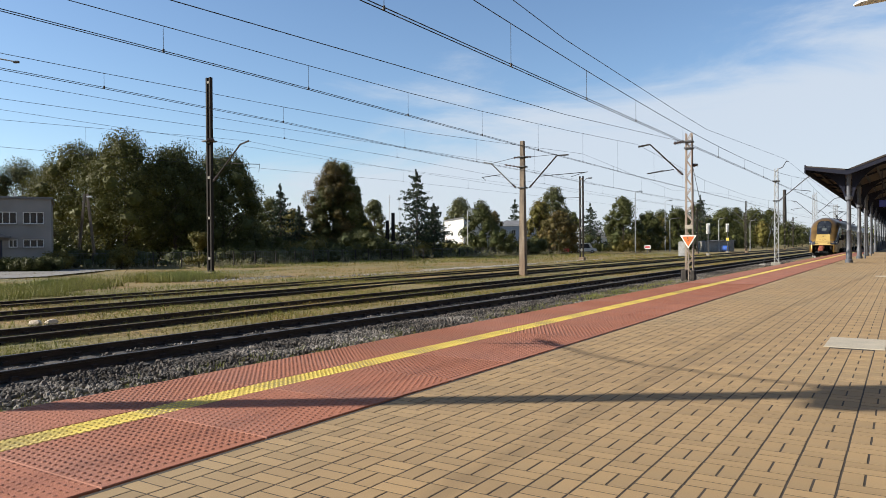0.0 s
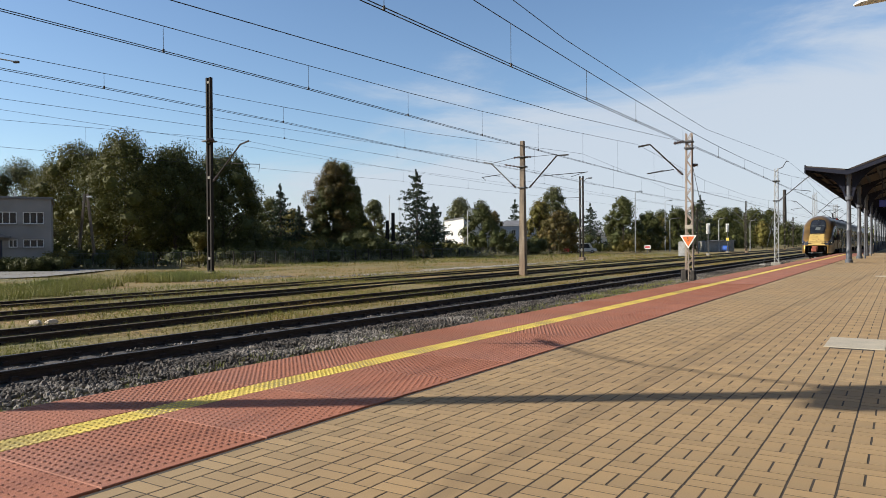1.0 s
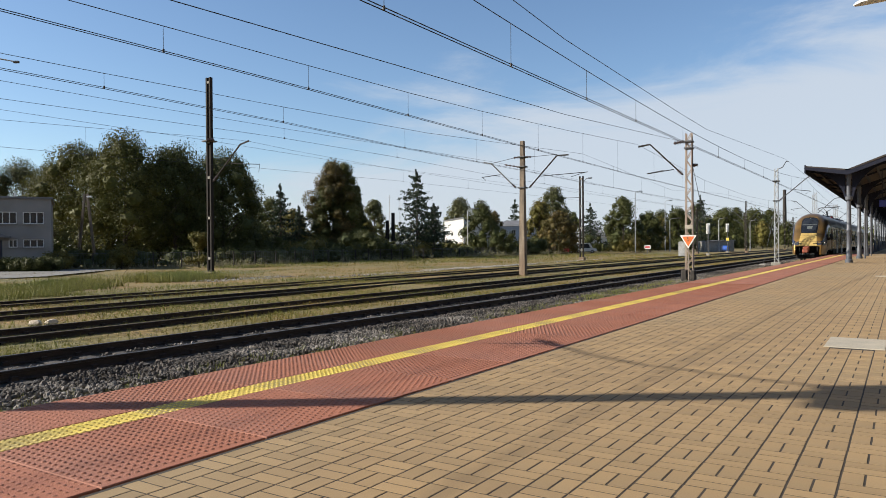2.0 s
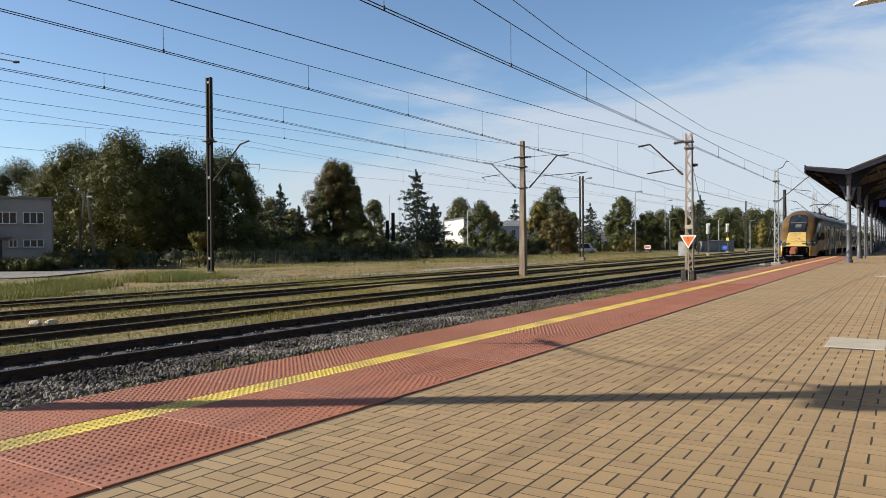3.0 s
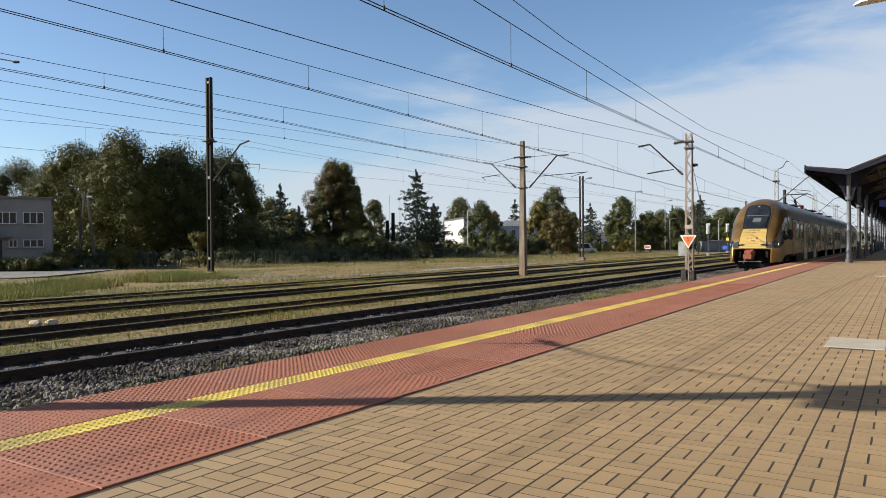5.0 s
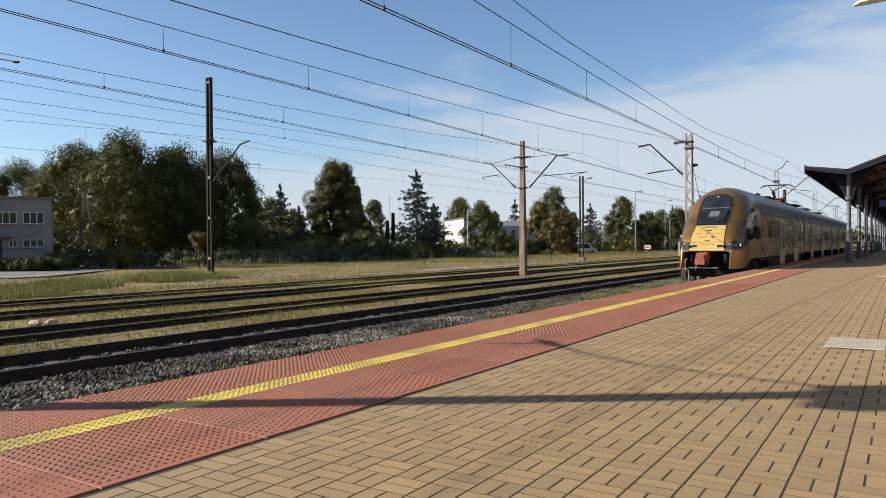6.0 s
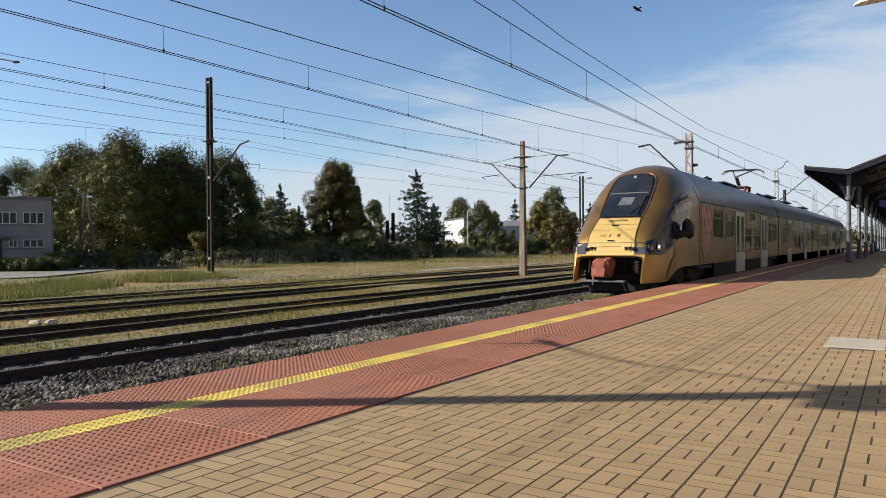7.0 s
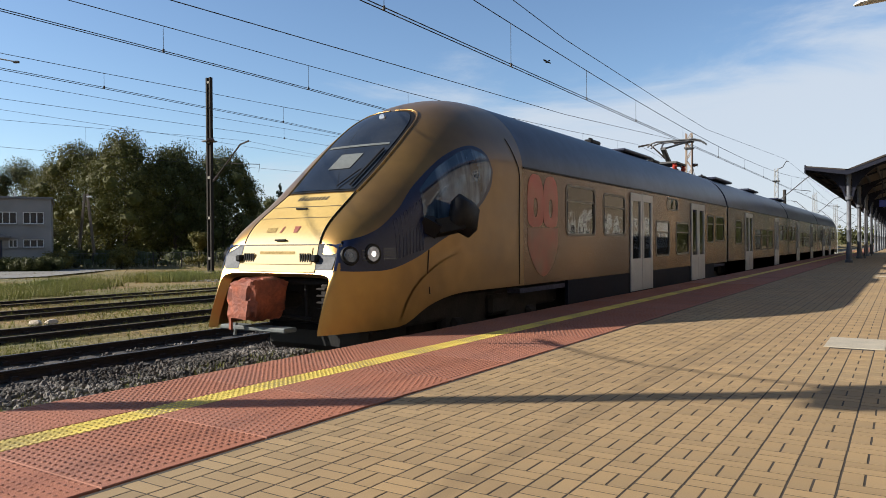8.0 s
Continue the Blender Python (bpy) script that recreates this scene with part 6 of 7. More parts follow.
def window(parent, x0, x1, z0, z1, lights=3, y=0.12):
    s = Shape()
    e = 0.07
    s.box((x0 + x1) / 2, y, z0 + e / 2, x1 - x0, 0.08, e).box((x0 + x1) / 2, y, z1 - e / 2, x1 - x0, 0.08, e)
    for k in range(lights + 1):
        x = x0 + e / 2 + (x1 - x0 - e) * k / lights
        s.box(x, y, (z0 + z1) / 2, e, 0.08, z1 - z0 - 2 * e)
    wn = part("window", s, M_FRAME, parent, "white framed window")
    for k in range(lights):
        a = x0 + (x1 - x0) * k / lights + e / 2
        part("pane", Shape().box(a + (x1 - x0) / lights / 2 - e / 2, y + 0.02, (z0 + z1) / 2, (x1 - x0) / lights - e, 0.012, z1 - z0 - 2 * e), M_PANE, wn)
    part("sill", Shape().box((x0 + x1) / 2, -0.05, z0 - 0.04, x1 - x0 + 0.16, 0.28, 0.06), M_CONC, wn)


ob = thing("office_building", (-61.7, 34.2, GZ), "two-storey light grey flat-roofed office building", "building", turn=60)
holes = []
for x in (-2.1, -4.1, -6.9, -9.7, -12.5):
    holes.append((x + 20, x + 1.56 + 20, 3.93, 4.95))
    if x != -4.1:
        holes.append((x + 20, x + 1.56 + 20, 1.94, 2.62))
holes.append((16.85, 17.5, 1.94, 2.62))
holes.append((15.4, 16.4, 0.35, 2.6))
s = wall_with_holes(Shape(), 20, 6.1, holes)
s.v = [(x - 20, y, z) for x, y, z in s.v]
part("front_wall", s, M_OFFICE, ob)
part("side_wall", Shape().box(-0.15, 5.3, 3.05, 0.3, 10, 6.1), M_OFFICE, ob)
part("back_wall", Shape().box(-10, 10.4, 3.05, 20, 0.3, 6.1).box(-19.85, 5.3, 3.05, 0.3, 10, 6.1), M_OFFICE, ob)
part("roof", Shape().box(-10, 5.2, 6.15, 20.3, 10.8, 0.16), M_ROOFG, ob, "flat grey roof with a thin edge")
part("floor_slab", Shape().box(-10, 5.2, 3.2, 19.6, 10, 0.25), M_CONC, ob)
for a, b, c, d in holes[:-1]:
    window(ob, a - 20, b - 20, c, d, 3 if b - a > 1 else 2)
part("door", Shape().box(-4.1, 0.15, 1.45, 1.0, 0.06, 2.2), M_NAVY, ob, "blue entrance door")
part("porch_roof", Shape().add([(-5.9, -1.6, 2.95), (-2.95, -1.6, 2.75), (-2.95, 0, 2.75), (-5.9, 0, 2.95), (-5.9, -1.6, 3.15), (-4.4, -1.6, 3.35), (-2.95, -1.6, 2.86), (-5.9, 0, 3.15), (-4.4, 0, 3.35), (-2.95, 0, 2.86)],
                              [(0, 3, 2, 1), (0, 1, 6, 5, 4), (3, 7, 8, 9, 2), (4, 5, 8, 7), (5, 6, 9, 8), (1, 2, 9, 6)]), M_ROOFG, ob, "small pitched porch roof")
for x in (-0.6, -3.3, -3.6):
    part("chimney_pipe", Shape().tube((x - 2.2, 3, 6.2), (x - 2.2, 3, 6.75), 0.09), M_STEEL, ob)


def block(name, at, w, dpt, h, roof_h, wall_m, label, turn=32.5, rows=(), mono=False, category="building"):
    b = thing(name, (*at, GZ), label, category, "houses beyond the yard", turn=turn)
    hl = [(x, x + ww, z, z + hh) for x, ww, z, hh in rows]
    part("front_wall", wall_with_holes(Shape(), w, h, hl), wall_m, b)
    part("side_wall", Shape().box(0.15, dpt / 2 + 0.15, h / 2, 0.3, dpt - 0.3, h), wall_m, b)
    part("side_wall", Shape().box(w - 0.15, dpt / 2 + 0.15, h / 2, 0.3, dpt - 0.3, h), wall_m, b)
    part("back_wall", Shape().box(w / 2, dpt + 0.15, h / 2, w, 0.3, h), wall_m, b)
    if mono:
        s = Shape().add([(-0.2, -0.2, h), (w + 0.2, -0.2, h + roof_h), (w + 0.2, dpt + 0.4, h + roof_h), (-0.2, dpt + 0.4, h)] + [(-0.2, -0.2, h + 0.15), (w + 0.2, -0.2, h + roof_h + 0.15), (w + 0.2, dpt + 0.4, h + roof_h + 0.15), (-0.2, dpt + 0.4, h + 0.15)],
                        [(0, 3, 2, 1), (4, 5, 6, 7), (0, 1, 5, 4), (1, 2, 6, 5), (2, 3, 7, 6), (3, 0, 4, 7)])
        part("gable", Shape().add([(0, 0, h), (w, 0, h), (w, 0, h + roof_h), (0, 0.3, h), (w, 0.3, h), (w, 0.3, h + roof_h)], [(0, 1, 2), (5, 4, 3), (0, 2, 5, 3), (1, 4, 5, 2)]), wall_m, b)
    else:
        s = Shape().add([(-0.4, -0.4, h), (w + 0.4, -0.4, h), (w + 0.4, dpt + 0.6, h), (-0.4, dpt + 0.6, h), (w * 0.25, dpt / 2, h + roof_h), (w * 0.75, dpt / 2, h + roof_h)],
                        [(0, 3, 2, 1), (0, 1, 5, 4), (1, 2, 5), (2, 3, 4, 5), (3, 0, 4)])
    part("roof", s, M_ROOFG, b, "grey roof")
    for a, bb, c, d in hl:
        window(b, a, bb, c, d, 2)
    return b


block("white_hall", (-72.4, 114.0), 4.6, 10, 6.25, 0.5, M_WHITEW, "white rendered hall with a sloping roof edge", rows=((1.8, 1.6, 0.9, 1.2),), mono=True, turn=-8)
block("house", (-78.6, 145.6), 10.5, 9, 6.0, 1.4, M_SHADEBLUE, "two-storey house with bluish shade put into its wall colour and a grey hipped roof", rows=((1.5, 1.0, 3.8, 1.4), (3.6, 1.0, 3.8, 1.4), (5.7, 1.0, 3.8, 1.4), (1.5, 1.0, 1.0, 1.4), (3.6, 1.0, 1.0, 1.4)))
block("shed", (-67.6, 89.7), 5.6, 5, 1.6, 0.9, M_PALE, "low shed with a grey sheet roof", rows=((2.6, 0.9, 0.5, 0.8),))
block("shed", (-72.5, 87.0), 4.2, 4, 2.0, 0.8, M_BRICK, "low brown shed with a grey roof")
block("house", (-72.2, 179.5), 7.5, 8, 3.6, 2.4, M_WHITEW, "small white house with a grey roof", rows=((1.2, 1.0, 1.2, 1.3), (4.2, 1.0, 1.2, 1.3)))
block("garage", (-34.8, 155.7), 6.0, 4, 2.1, 0.2, M_CONC, "grey metal garage beside the sidings", mono=True)

ob = thing("brick_chimney", (-58.5, 460.9, GZ), "tall distant brick factory chimney", "chimney")
part("shaft", Shape().turned(0, 0, [(1.3, 0), (0.85, 31.5), (0.95, 31.6), (0.95, 32.2)], 16), M_SLEEP, ob)
for x, y, h in ((-60.3, 80.2, 5.3), (-59.6, 80.6, 6.35)):
    ob = thing("dark_post", (x, y, GZ), "dark wooden post beside the shed", "post", "wooden posts")
    part("shaft", Shape().tube((0, 0, -0.1), (0, 0, h), 0.28, 0.24, 10), M_SOOT, ob)
    if h > 6:
        part("prop", Shape().tube((-0.2, 0, h * 0.7), (-3.2, -0.5, 0), 0.09, 0.09, 8), M_SOOT, ob)
for x, y, h in ((-180.0, 241.0, 22.6), (-176.5, 243.5, 21.0)):
    ob = thing("radio_mast", (x, y, GZ), "thin distant lattice radio mast", "mast", "radio masts")
    part("shaft", Shape().tube((0, 0, 0), (0, 0, h), 0.18, 0.08, 6), M_STEEL, ob)
    part("antenna", Shape().tube((-1.0, 0, h - 1), (1.0, 0, h - 1), 0.07).tube((-0.8, 0, h - 3), (0.8, 0, h - 3), 0.07), M_STEEL, ob)

# A-shaped pole of two concrete legs
ob = thing("a_frame_pole", (-66.9, 40.4, GZ), "A-shaped pole of two pale concrete legs with a small lamp", "utility pole", turn=32.5)
for x0, x1 in ((-0.80, 0.0), (1.0, 0.22)):
    part("leg", Shape().beam((x0, 0, 0), (x1, 0, 7.1), 0.20, 0.20), M_CONC_P, ob)
part("cross_tie", Shape().box(0.12, 0, 5.9, 0.6, 0.12, 0.12), M_CONC_P, ob)
part("lamp_head", Shape().box(0.55, -0.2, 6.8, 0.5, 0.22, 0.16, cut=0.05), M_FRAME, ob, "white lamp head")


def street_lamp(at, h, reach, label, turn=32.5):
    q = thing("street_lamp", (*at, GZ), label, "street lamp", "yard lamps", turn=turn)
    part("pole", Shape().tube((0, 0, 0), (0, 0, h), 0.11, 0.07, 10), M_STEEL, q)
    part("arm", Shape().path([(0, 0, h), (reach * 0.25, 0, h + 0.28), (reach, 0, h + 0.38)], 0.05, 6), M_STEEL, q)
    part("lamp_head", Shape().box(reach + 0.3, 0, h + 0.38, 0.75, 0.28, 0.16, cut=0.05), M_DARKST, q)
    return q


street_lamp((-60.1, 101.7), 7.4, 1.2, "grey street lamp beside the white hall")
street_lamp((-43.9, 138.1), 11.6, 0.8, "tall grey yard lamp")
street_lamp((-46.0, 166.4), 11.2, 1.0, "tall grey yard lamp")
street_lamp((-32.4, 157.2), 6.6, 1.0, "short grey yard lamp behind the garage")
street_lamp((-28.5, 170.0), 6.4, 1.2, "short grey yard lamp behind the garage")
street_lamp((-40.5, 150.0), 6.6, 1.6, "short grey yard lamp near the trees")
q = thing("wire_support_pole", (-26.6, 11.8, GZ), "thin steel pole with a curved wire support arm", "catenary pole", "overhead line poles", turn=32.5)
part("pole", Shape().tube((0, 0, 0), (0, 0, 7.94), 0.11, 0.08, 10), M_STEEL, q)
part("support_arm", Shape().path([(0, 0, 7.94), (0.42, 0, 8.22), (1.2, 0, 8.30), (1.75, 0, 8.20)], 0.022, 6), M_STEEL, q)
part("clamp", Shape().box(1.82, 0, 8.18, 0.20, 0.09, 0.08, cut=0.02), M_DARKST, q, "dark wire clamp")


def signal(at, h, label):
    q = thing("railway_signal", (*at, GZ), label, "railway signal", "signals")
    part("post", Shape().tube((0, 0, 0), (0, 0, h - 1.2), 0.07), M_DARKST, q)
    part("screen", Shape().box(0, 0.02, h - 0.75, 0.52, 0.06, 1.5, cut=0.02), M_WHITEW, q, "white oblong back screen")
    part("head", Shape().box(0, -0.1, h - 0.75, 0.28, 0.14, 1.25, cut=0.04), M_STEEL, q)
    part("base", Shape().box(0, 0, 0.2, 0.5, 0.5, 0.4, cut=0.04), M_CONC, q)
    return q


signal((-24.0, 109.3), 4.7, "slim white railway signal on a dark post")
q = signal((-26.8, 137.1), 5.3, "slim white railway signal with a yellow plate")
part("plate", Shape().box(0.05, -0.2, 2.5, 0.5, 0.03, 0.5), M_YEL, q, "yellow plate")
q = thing("stop_board", (-35.9, 119.4, GZ), "low red and white stop board on a post", "sign")
part("post", Shape().tube((0, 0, 0), (0, 0, 1.0), 0.06), M_DARKST, q)
part("board", Shape().box(0, -0.06, 1.25, 1.0, 0.04, 0.55), M_FRAME, q, "white board")
part("stripe", Shape().box(0, -0.085, 1.25, 0.75, 0.02, 0.28), mat("signal_red", (0.385, 0.023, 0.019), None, 3, 0.5, bump=0), q, "red stripe")
q = thing("barrel", (-31.0, 156.4, GZ), "bright blue plastic tank lying by the garage", "barrel")
part("body", Shape().tube((-0.6, 0, 0.65), (0.6, 0, 0.65), 0.62, 0.62, 16), mat("blue_plastic", (0.023, 0.077, 0.323), None, 3, 0.5, bump=0), q, smooth=40)
part("ring", Shape().tube((-0.5, 0, 0.65), (-0.42, 0, 0.65), 0.66, 0.66, 16).tube((0.42, 0, 0.65), (0.5, 0, 0.65), 0.66, 0.66, 16), M_DARKST, q)
q = thing("electric_cabinet", (-31.6, 124.7, GZ), "grey trackside electric cabinet", "cabinet")
part("body", Shape().box(0, 0, 0.95, 0.8, 0.5, 1.9, cut=0.03), M_CONC, q)
part("roof", Shape().box(0, 0, 1.95, 0.95, 0.65, 0.1, cut=0.03), M_DARKST, q)
part("door", Shape().box(0, -0.26, 0.95, 0.66, 0.03, 1.6), M_CONC, q)


def car(at, paint, label, van=False):
    q = thing("parked_van" if van else "parked_car", (*at, GZ), label, "car", "parked cars", turn=32.5)
    h = 2.0 if van else 1.45
    pf = [(-2.2, 0.35), (2.2, 0.35), (2.25, 0.85), (1.5, 1.0), (0.9, h), (-1.9, h), (-2.25, 0.9)] if van else [(-2.1, 0.3), (2.1, 0.3), (2.15, 0.8), (1.2, 0.95), (0.6, h), (-1.1, h), (-1.9, 0.95), (-2.15, 0.85)]
    part("body", Shape().extrude(pf, -0.85, 0.85), paint, q)
    part("side_window", Shape().extrude([(1.0, 1.02), (0.55, h - 0.12), (-1.0, h - 0.12), (-1.6, 1.02)], -0.87, -0.855), M_PANE, q)
    for x in (-1.35, 1.35):
        w = part("wheel", Shape().tube((x, -0.9, 0.32), (x, -0.7, 0.32), 0.32, 0.32, 16), M_BLACK, q)
        part("rim", Shape().tube((x, -0.915, 0.32), (x, -0.9, 0.32), 0.19, 0.19, 12), M_STEEL, w)


car((-53.7, 136.6), M_WHITEW, "white van parked beyond the fence", True)
car((-56.3, 138.4), M_WHITEW, "white car parked beyond the fence")
car((-57.9, 135.9), mat("red_car_paint", (0.269, 0.023, 0.023), None, 2, 0.3, bump=0, coat=0.5), "red car parked beyond the fence")

# road at the office, pale gravel streak and two pale stones
part("access_road", Shape().add([(-80, 8, GZ + 0.09), (-45.5, 19, GZ + 0.09), (-46.5, 25.5, GZ + 0.09), (-55.5, 36.6, GZ + 0.09), (-61.5, 32, GZ + 0.09), (-85, 22, GZ + 0.09)], [(0, 1, 2, 3, 4, 5)]), M_ASPH, None,
     "grey asphalt access road by the office", kind="structure")["category"] = "road"
M_PALEROCK = mat("cream_limestone", (0.50, 0.43, 0.33), (0.38, 0.31, 0.23), 6, 0.9, bump=0.6, bscale=20, fine=0.2)
for x, y, sx, turn in ((-18.35, 9.75, 0.14, 20), (-18.22, 10.08, 0.125, 75)):
    rock = bmesh.new()
    bmesh.ops.create_icosphere(rock, subdivisions=3, radius=1)
    for v in rock.verts:
        q = v.co.copy()
        cut = 1.0
        for nx, ny, nz, dd in ((0.8, 0.3, 0.5, 0.72), (-0.6, 0.5, 0.6, 0.68), (0.1, -0.9, 0.4, 0.7), (-0.2, 0.1, 1.0, 0.6), (0.5, 0.8, -0.1, 0.78), (-0.9, -0.4, 0.1, 0.8)):
            t = q.dot(Vector((nx, ny, nz)).normalized())
            if t > dd:
                cut = min(cut, dd / t)
        v.co = q * (cut + 0.07 * noise.noise(q * 3 + Vector((x, y, 0))))
        v.co = Vector((v.co.x * sx * 1.35, v.co.y * sx, v.co.z * sx * 0.75))
    me = bpy.data.meshes.new("pale_stone")
    rock.to_mesh(me)
    rock.free()
    me.materials.append(M_PALEROCK)
    ob = new("pale_stone", me)
    STONE_TURN = turn
    ob.matrix_basis = pose(x, y, GZ + 0.08, 0, 0, STONE_TURN)
    tagged(ob, "pale broken stone lying beside the siding rail", "stone", "pale stones")

# ---------- bird ----------
bird = thing("bird", (-11.2, 40.4, 14.5), "dark bird gliding with spread wings", "bird")
s = Shape()
rings = [(-0.16, 0.012), (-0.12, 0.035), (-0.03, 0.05), (0.06, 0.04), (0.13, 0.022), (0.24, 0.03)]
s.add([(r * math.cos(a), v, r * 0.9 * math.sin(a)) for v, r in rings for a in [k * math.pi / 4 for k in range(8)]],
      [(i * 8 + k, i * 8 + (k + 1) % 8, i * 8 + 8 + (k + 1) % 8, i * 8 + 8 + k) for i in range(5) for k in range(8)] + [tuple(range(7, -1, -1)), tuple(range(40, 48))])
part("body", s, M_SOOT, bird, smooth=60)
for sx in (-1, 1):
    s = Shape().add([(sx * 0.03, -0.08, 0.01), (sx * 0.18, -0.12, 0.05), (sx * 0.36, -0.02, 0.04), (sx * 0.30, 0.05, 0.04), (sx * 0.15, 0.06, 0.045), (sx * 0.03, 0.08, 0.01)]
                    + [(sx * 0.03, -0.08, 0.022), (sx * 0.18, -0.12, 0.058), (sx * 0.36, -0.02, 0.044), (sx * 0.30, 0.05, 0.046), (sx * 0.15, 0.06, 0.055), (sx * 0.03, 0.08, 0.022)],
                    [(0, 1, 2, 3, 4, 5), (11, 10, 9, 8, 7, 6)] + [(i, (i + 1) % 6, 6 + (i + 1) % 6, 6 + i) for i in range(6)])
    part("wing", s, M_SOOT, bird)
part("tail", Shape().box(0, 0.24, 0, 0.10, 0.12, 0.012), M_SOOT, bird)
BIRD_RUN = ((0.0, (46, 12, 15.5)), (6.0, (-4.4, 37.2, 14.6)), (6.8, (-11.21, 40.41, 14.54)), (7.0, (-12.92, 41.22, 14.54)), (7.2, (-14.58, 42.05, 14.42)), (7.5, (-17.05, 43.32, 14.25)),
            (7.7, (-18.55, 44.26, 14.02)), (8.0, (-20.64, 45.77, 13.56)))


# ---------- ballast, sleepers, rail clips ----------
def stones(name, parent, regions, seed, material, label):
    """Loose crushed stones; regions give x0, x1, y0, y1, stones per square metre, height and size."""
    rng = np.random.default_rng(seed)
    pts, fcs, k = [], [], 0
    for x0, x1, y0, y1, dens, z, size in regions:
        n = int((x1 - x0) * (y1 - y0) * dens)
        pos = np.stack([rng.uniform(x0, x1, n), rng.uniform(y0, y1, n), z + rng.uniform(-0.02, 0.02, n)], 1)
        pos[:, 2] += 0.03 * np.sin(pos[:, 0] * 5) * np.sin(pos[:, 1] * 1.7)
        for part_no in range(4):
            sel = pos[part_no::4]
            base = ICO_V * rng.uniform(0.55, 1.25, (len(ICO_V), 1)) * np.array([1.0, 0.8, 0.65])
            v, fc = scatter(base, ICO_F, sel, random_turns(len(sel), rng), size * rng.uniform(0.55, 1.35, len(sel)))
            pts.append(v)
            fcs.append(fc + k)
            k += len(v)
    ob = new(name, array_mesh(name, np.concatenate(pts), np.concatenate(fcs), material))
    ob.parent = parent
    return tagged(ob, label, kind="stuff")


stones("ballast_stones", TR2, [(-10.62, -9.15, 1, 22, 340, GZ + 0.03, 0.040), (-10.62, -9.15, 22, 80, 60, GZ + 0.03, 0.045), (-12.2, -11.05, 2, 40, 60, RT - 0.17, 0.034),
                               (-13.1, -12.55, 2, 40, 60, GZ + 0.02, 0.036)], 11, M_BALL, "loose grey crushed stone")
stones("ballast_stones", TR1, [(-8.6, -5.4, 40, 90, 34, GZ + 0.06, 0.055), (-9.15, -7.6, 0, 40, 80, GZ + 0.05, 0.04)], 12, M_BALL, "loose grey crushed stone")
stones("ballast_stones", TR3, [(-16.7, -15.4, 4, 50, 26, RT - 0.165, 0.036), (-18.2, -17.2, 4, 60, 8, GZ + 0.03, 0.04)], 13, M_BALL, "sparse stones in dry grass")
gravel = stones("gravel_streak", None, [(-30.2, -29.0, 44, 62, 75, GZ + 0.05, 0.06), (-29.6, -28.3, 32, 44, 16, GZ + 0.05, 0.05), (-33.5, -31.2, 26, 33, 16, GZ + 0.05, 0.05), (-31.0, -30.0, 60, 84, 10, GZ + 0.05, 0.06)], 14, M_PALESTONE, "streak of pale gravel across the yard")
gravel["category"] = "gravel"

sleeper = Shape().box(0, 0, -0.06, 2.5, 0.24, 0.14, cut=0.012).mesh("sleeper", M_SLEEP)
for tr_ob, cx, y0, n, dz in ((TR2, T2, -2.0, 150, RT - 0.165), (TR3, T3, 0.0, 110, RT - 0.175), (TR1, T1, 30.0, 120, RT - 0.165), (TR4, T4, 4.0, 90, RT - 0.185)):
    for k in range(n):
        q = new("sleeper", sleeper)
        q.parent = tr_ob
        q.matrix_basis = pose(cx + random.uniform(-0.03, 0.03), y0 + k * 0.62 + random.uniform(-0.02, 0.02), dz + random.uniform(-0.008, 0.008), 0, 0, random.uniform(-1, 1))
for tr_ob, cx, y0, n in ((TR2, T2, -2.0, 180), (TR3, T3, 0.0, 110)):
    s = Shape()
    for k in range(n):
        for sd in (-1, 1):
            for side in (-1, 1):
                s.box(cx + sd * 0.754 + side * 0.075, y0 + k * 0.62, RT - 0.125, 0.075, 0.10, 0.07)
    part("rail_clips", s, M_RAIL, tr_ob, "dark rail fastenings", kind="stuff")

# ---------- grass and weeds ----------
rngb = np.random.default_rng(21)
BL = []
for k in range(9):
    a = k * 0.7 + rngb.uniform(-0.3, 0.3)
    lean, wd, ht = rngb.uniform(0.1, 0.55), 0.022, rngb.uniform(0.6, 1.1)
    c, s_ = math.cos(a), math.sin(a)
    r = rngb.uniform(0, 0.22)
    BL.append([(r * c - s_ * wd, r * s_ + c * wd, 0), (r * c + s_ * wd, r * s_ - c * wd, 0), (r * c + c * lean, r * s_ + s_ * lean, ht)])
TUFT_V = np.array(BL).reshape(-1, 3)
TUFT_F = np.arange(len(TUFT_V)).reshape(-1, 3)


def tufts(name, regions, seed, material, label):
    """Tufts of grass; regions give x0, x1, y0, y1, tufts per square metre, height, and how patchy."""
    rng = np.random.default_rng(seed)
    pts, fcs, k = [], [], 0
    for x0, x1, y0, y1, dens, size, patchy in regions:
        n = int((x1 - x0) * (y1 - y0) * dens * 0.9)
        pos = np.stack([rng.uniform(x0, x1, n), rng.uniform(y0, y1, n), np.full(n, GZ - 0.02)], 1)
        if patchy:
            keep = [noise.noise((q[0] * 0.45 + seed, q[1] * 0.3, 1.5)) + rng.uniform(-0.35, 0.35) > patchy - 0.5 for q in pos]
            pos = pos[np.array(keep)]
        for q in pos:
            q[2] += 0.07 * noise.noise((q[0] * 0.21, q[1] * 0.16, 0)) if q[0] < -13 else 0.0
        v, fc = scatter(TUFT_V, TUFT_F, pos, spin_turns(len(pos), rng), size * rng.uniform(0.45, 1.35, len(pos)))
        pts.append(v)
        fcs.append(fc + k)
        k += len(v)
    return tagged(new(name, array_mesh(name, np.concatenate(pts), np.concatenate(fcs), material)), label, "grass", kind="stuff")


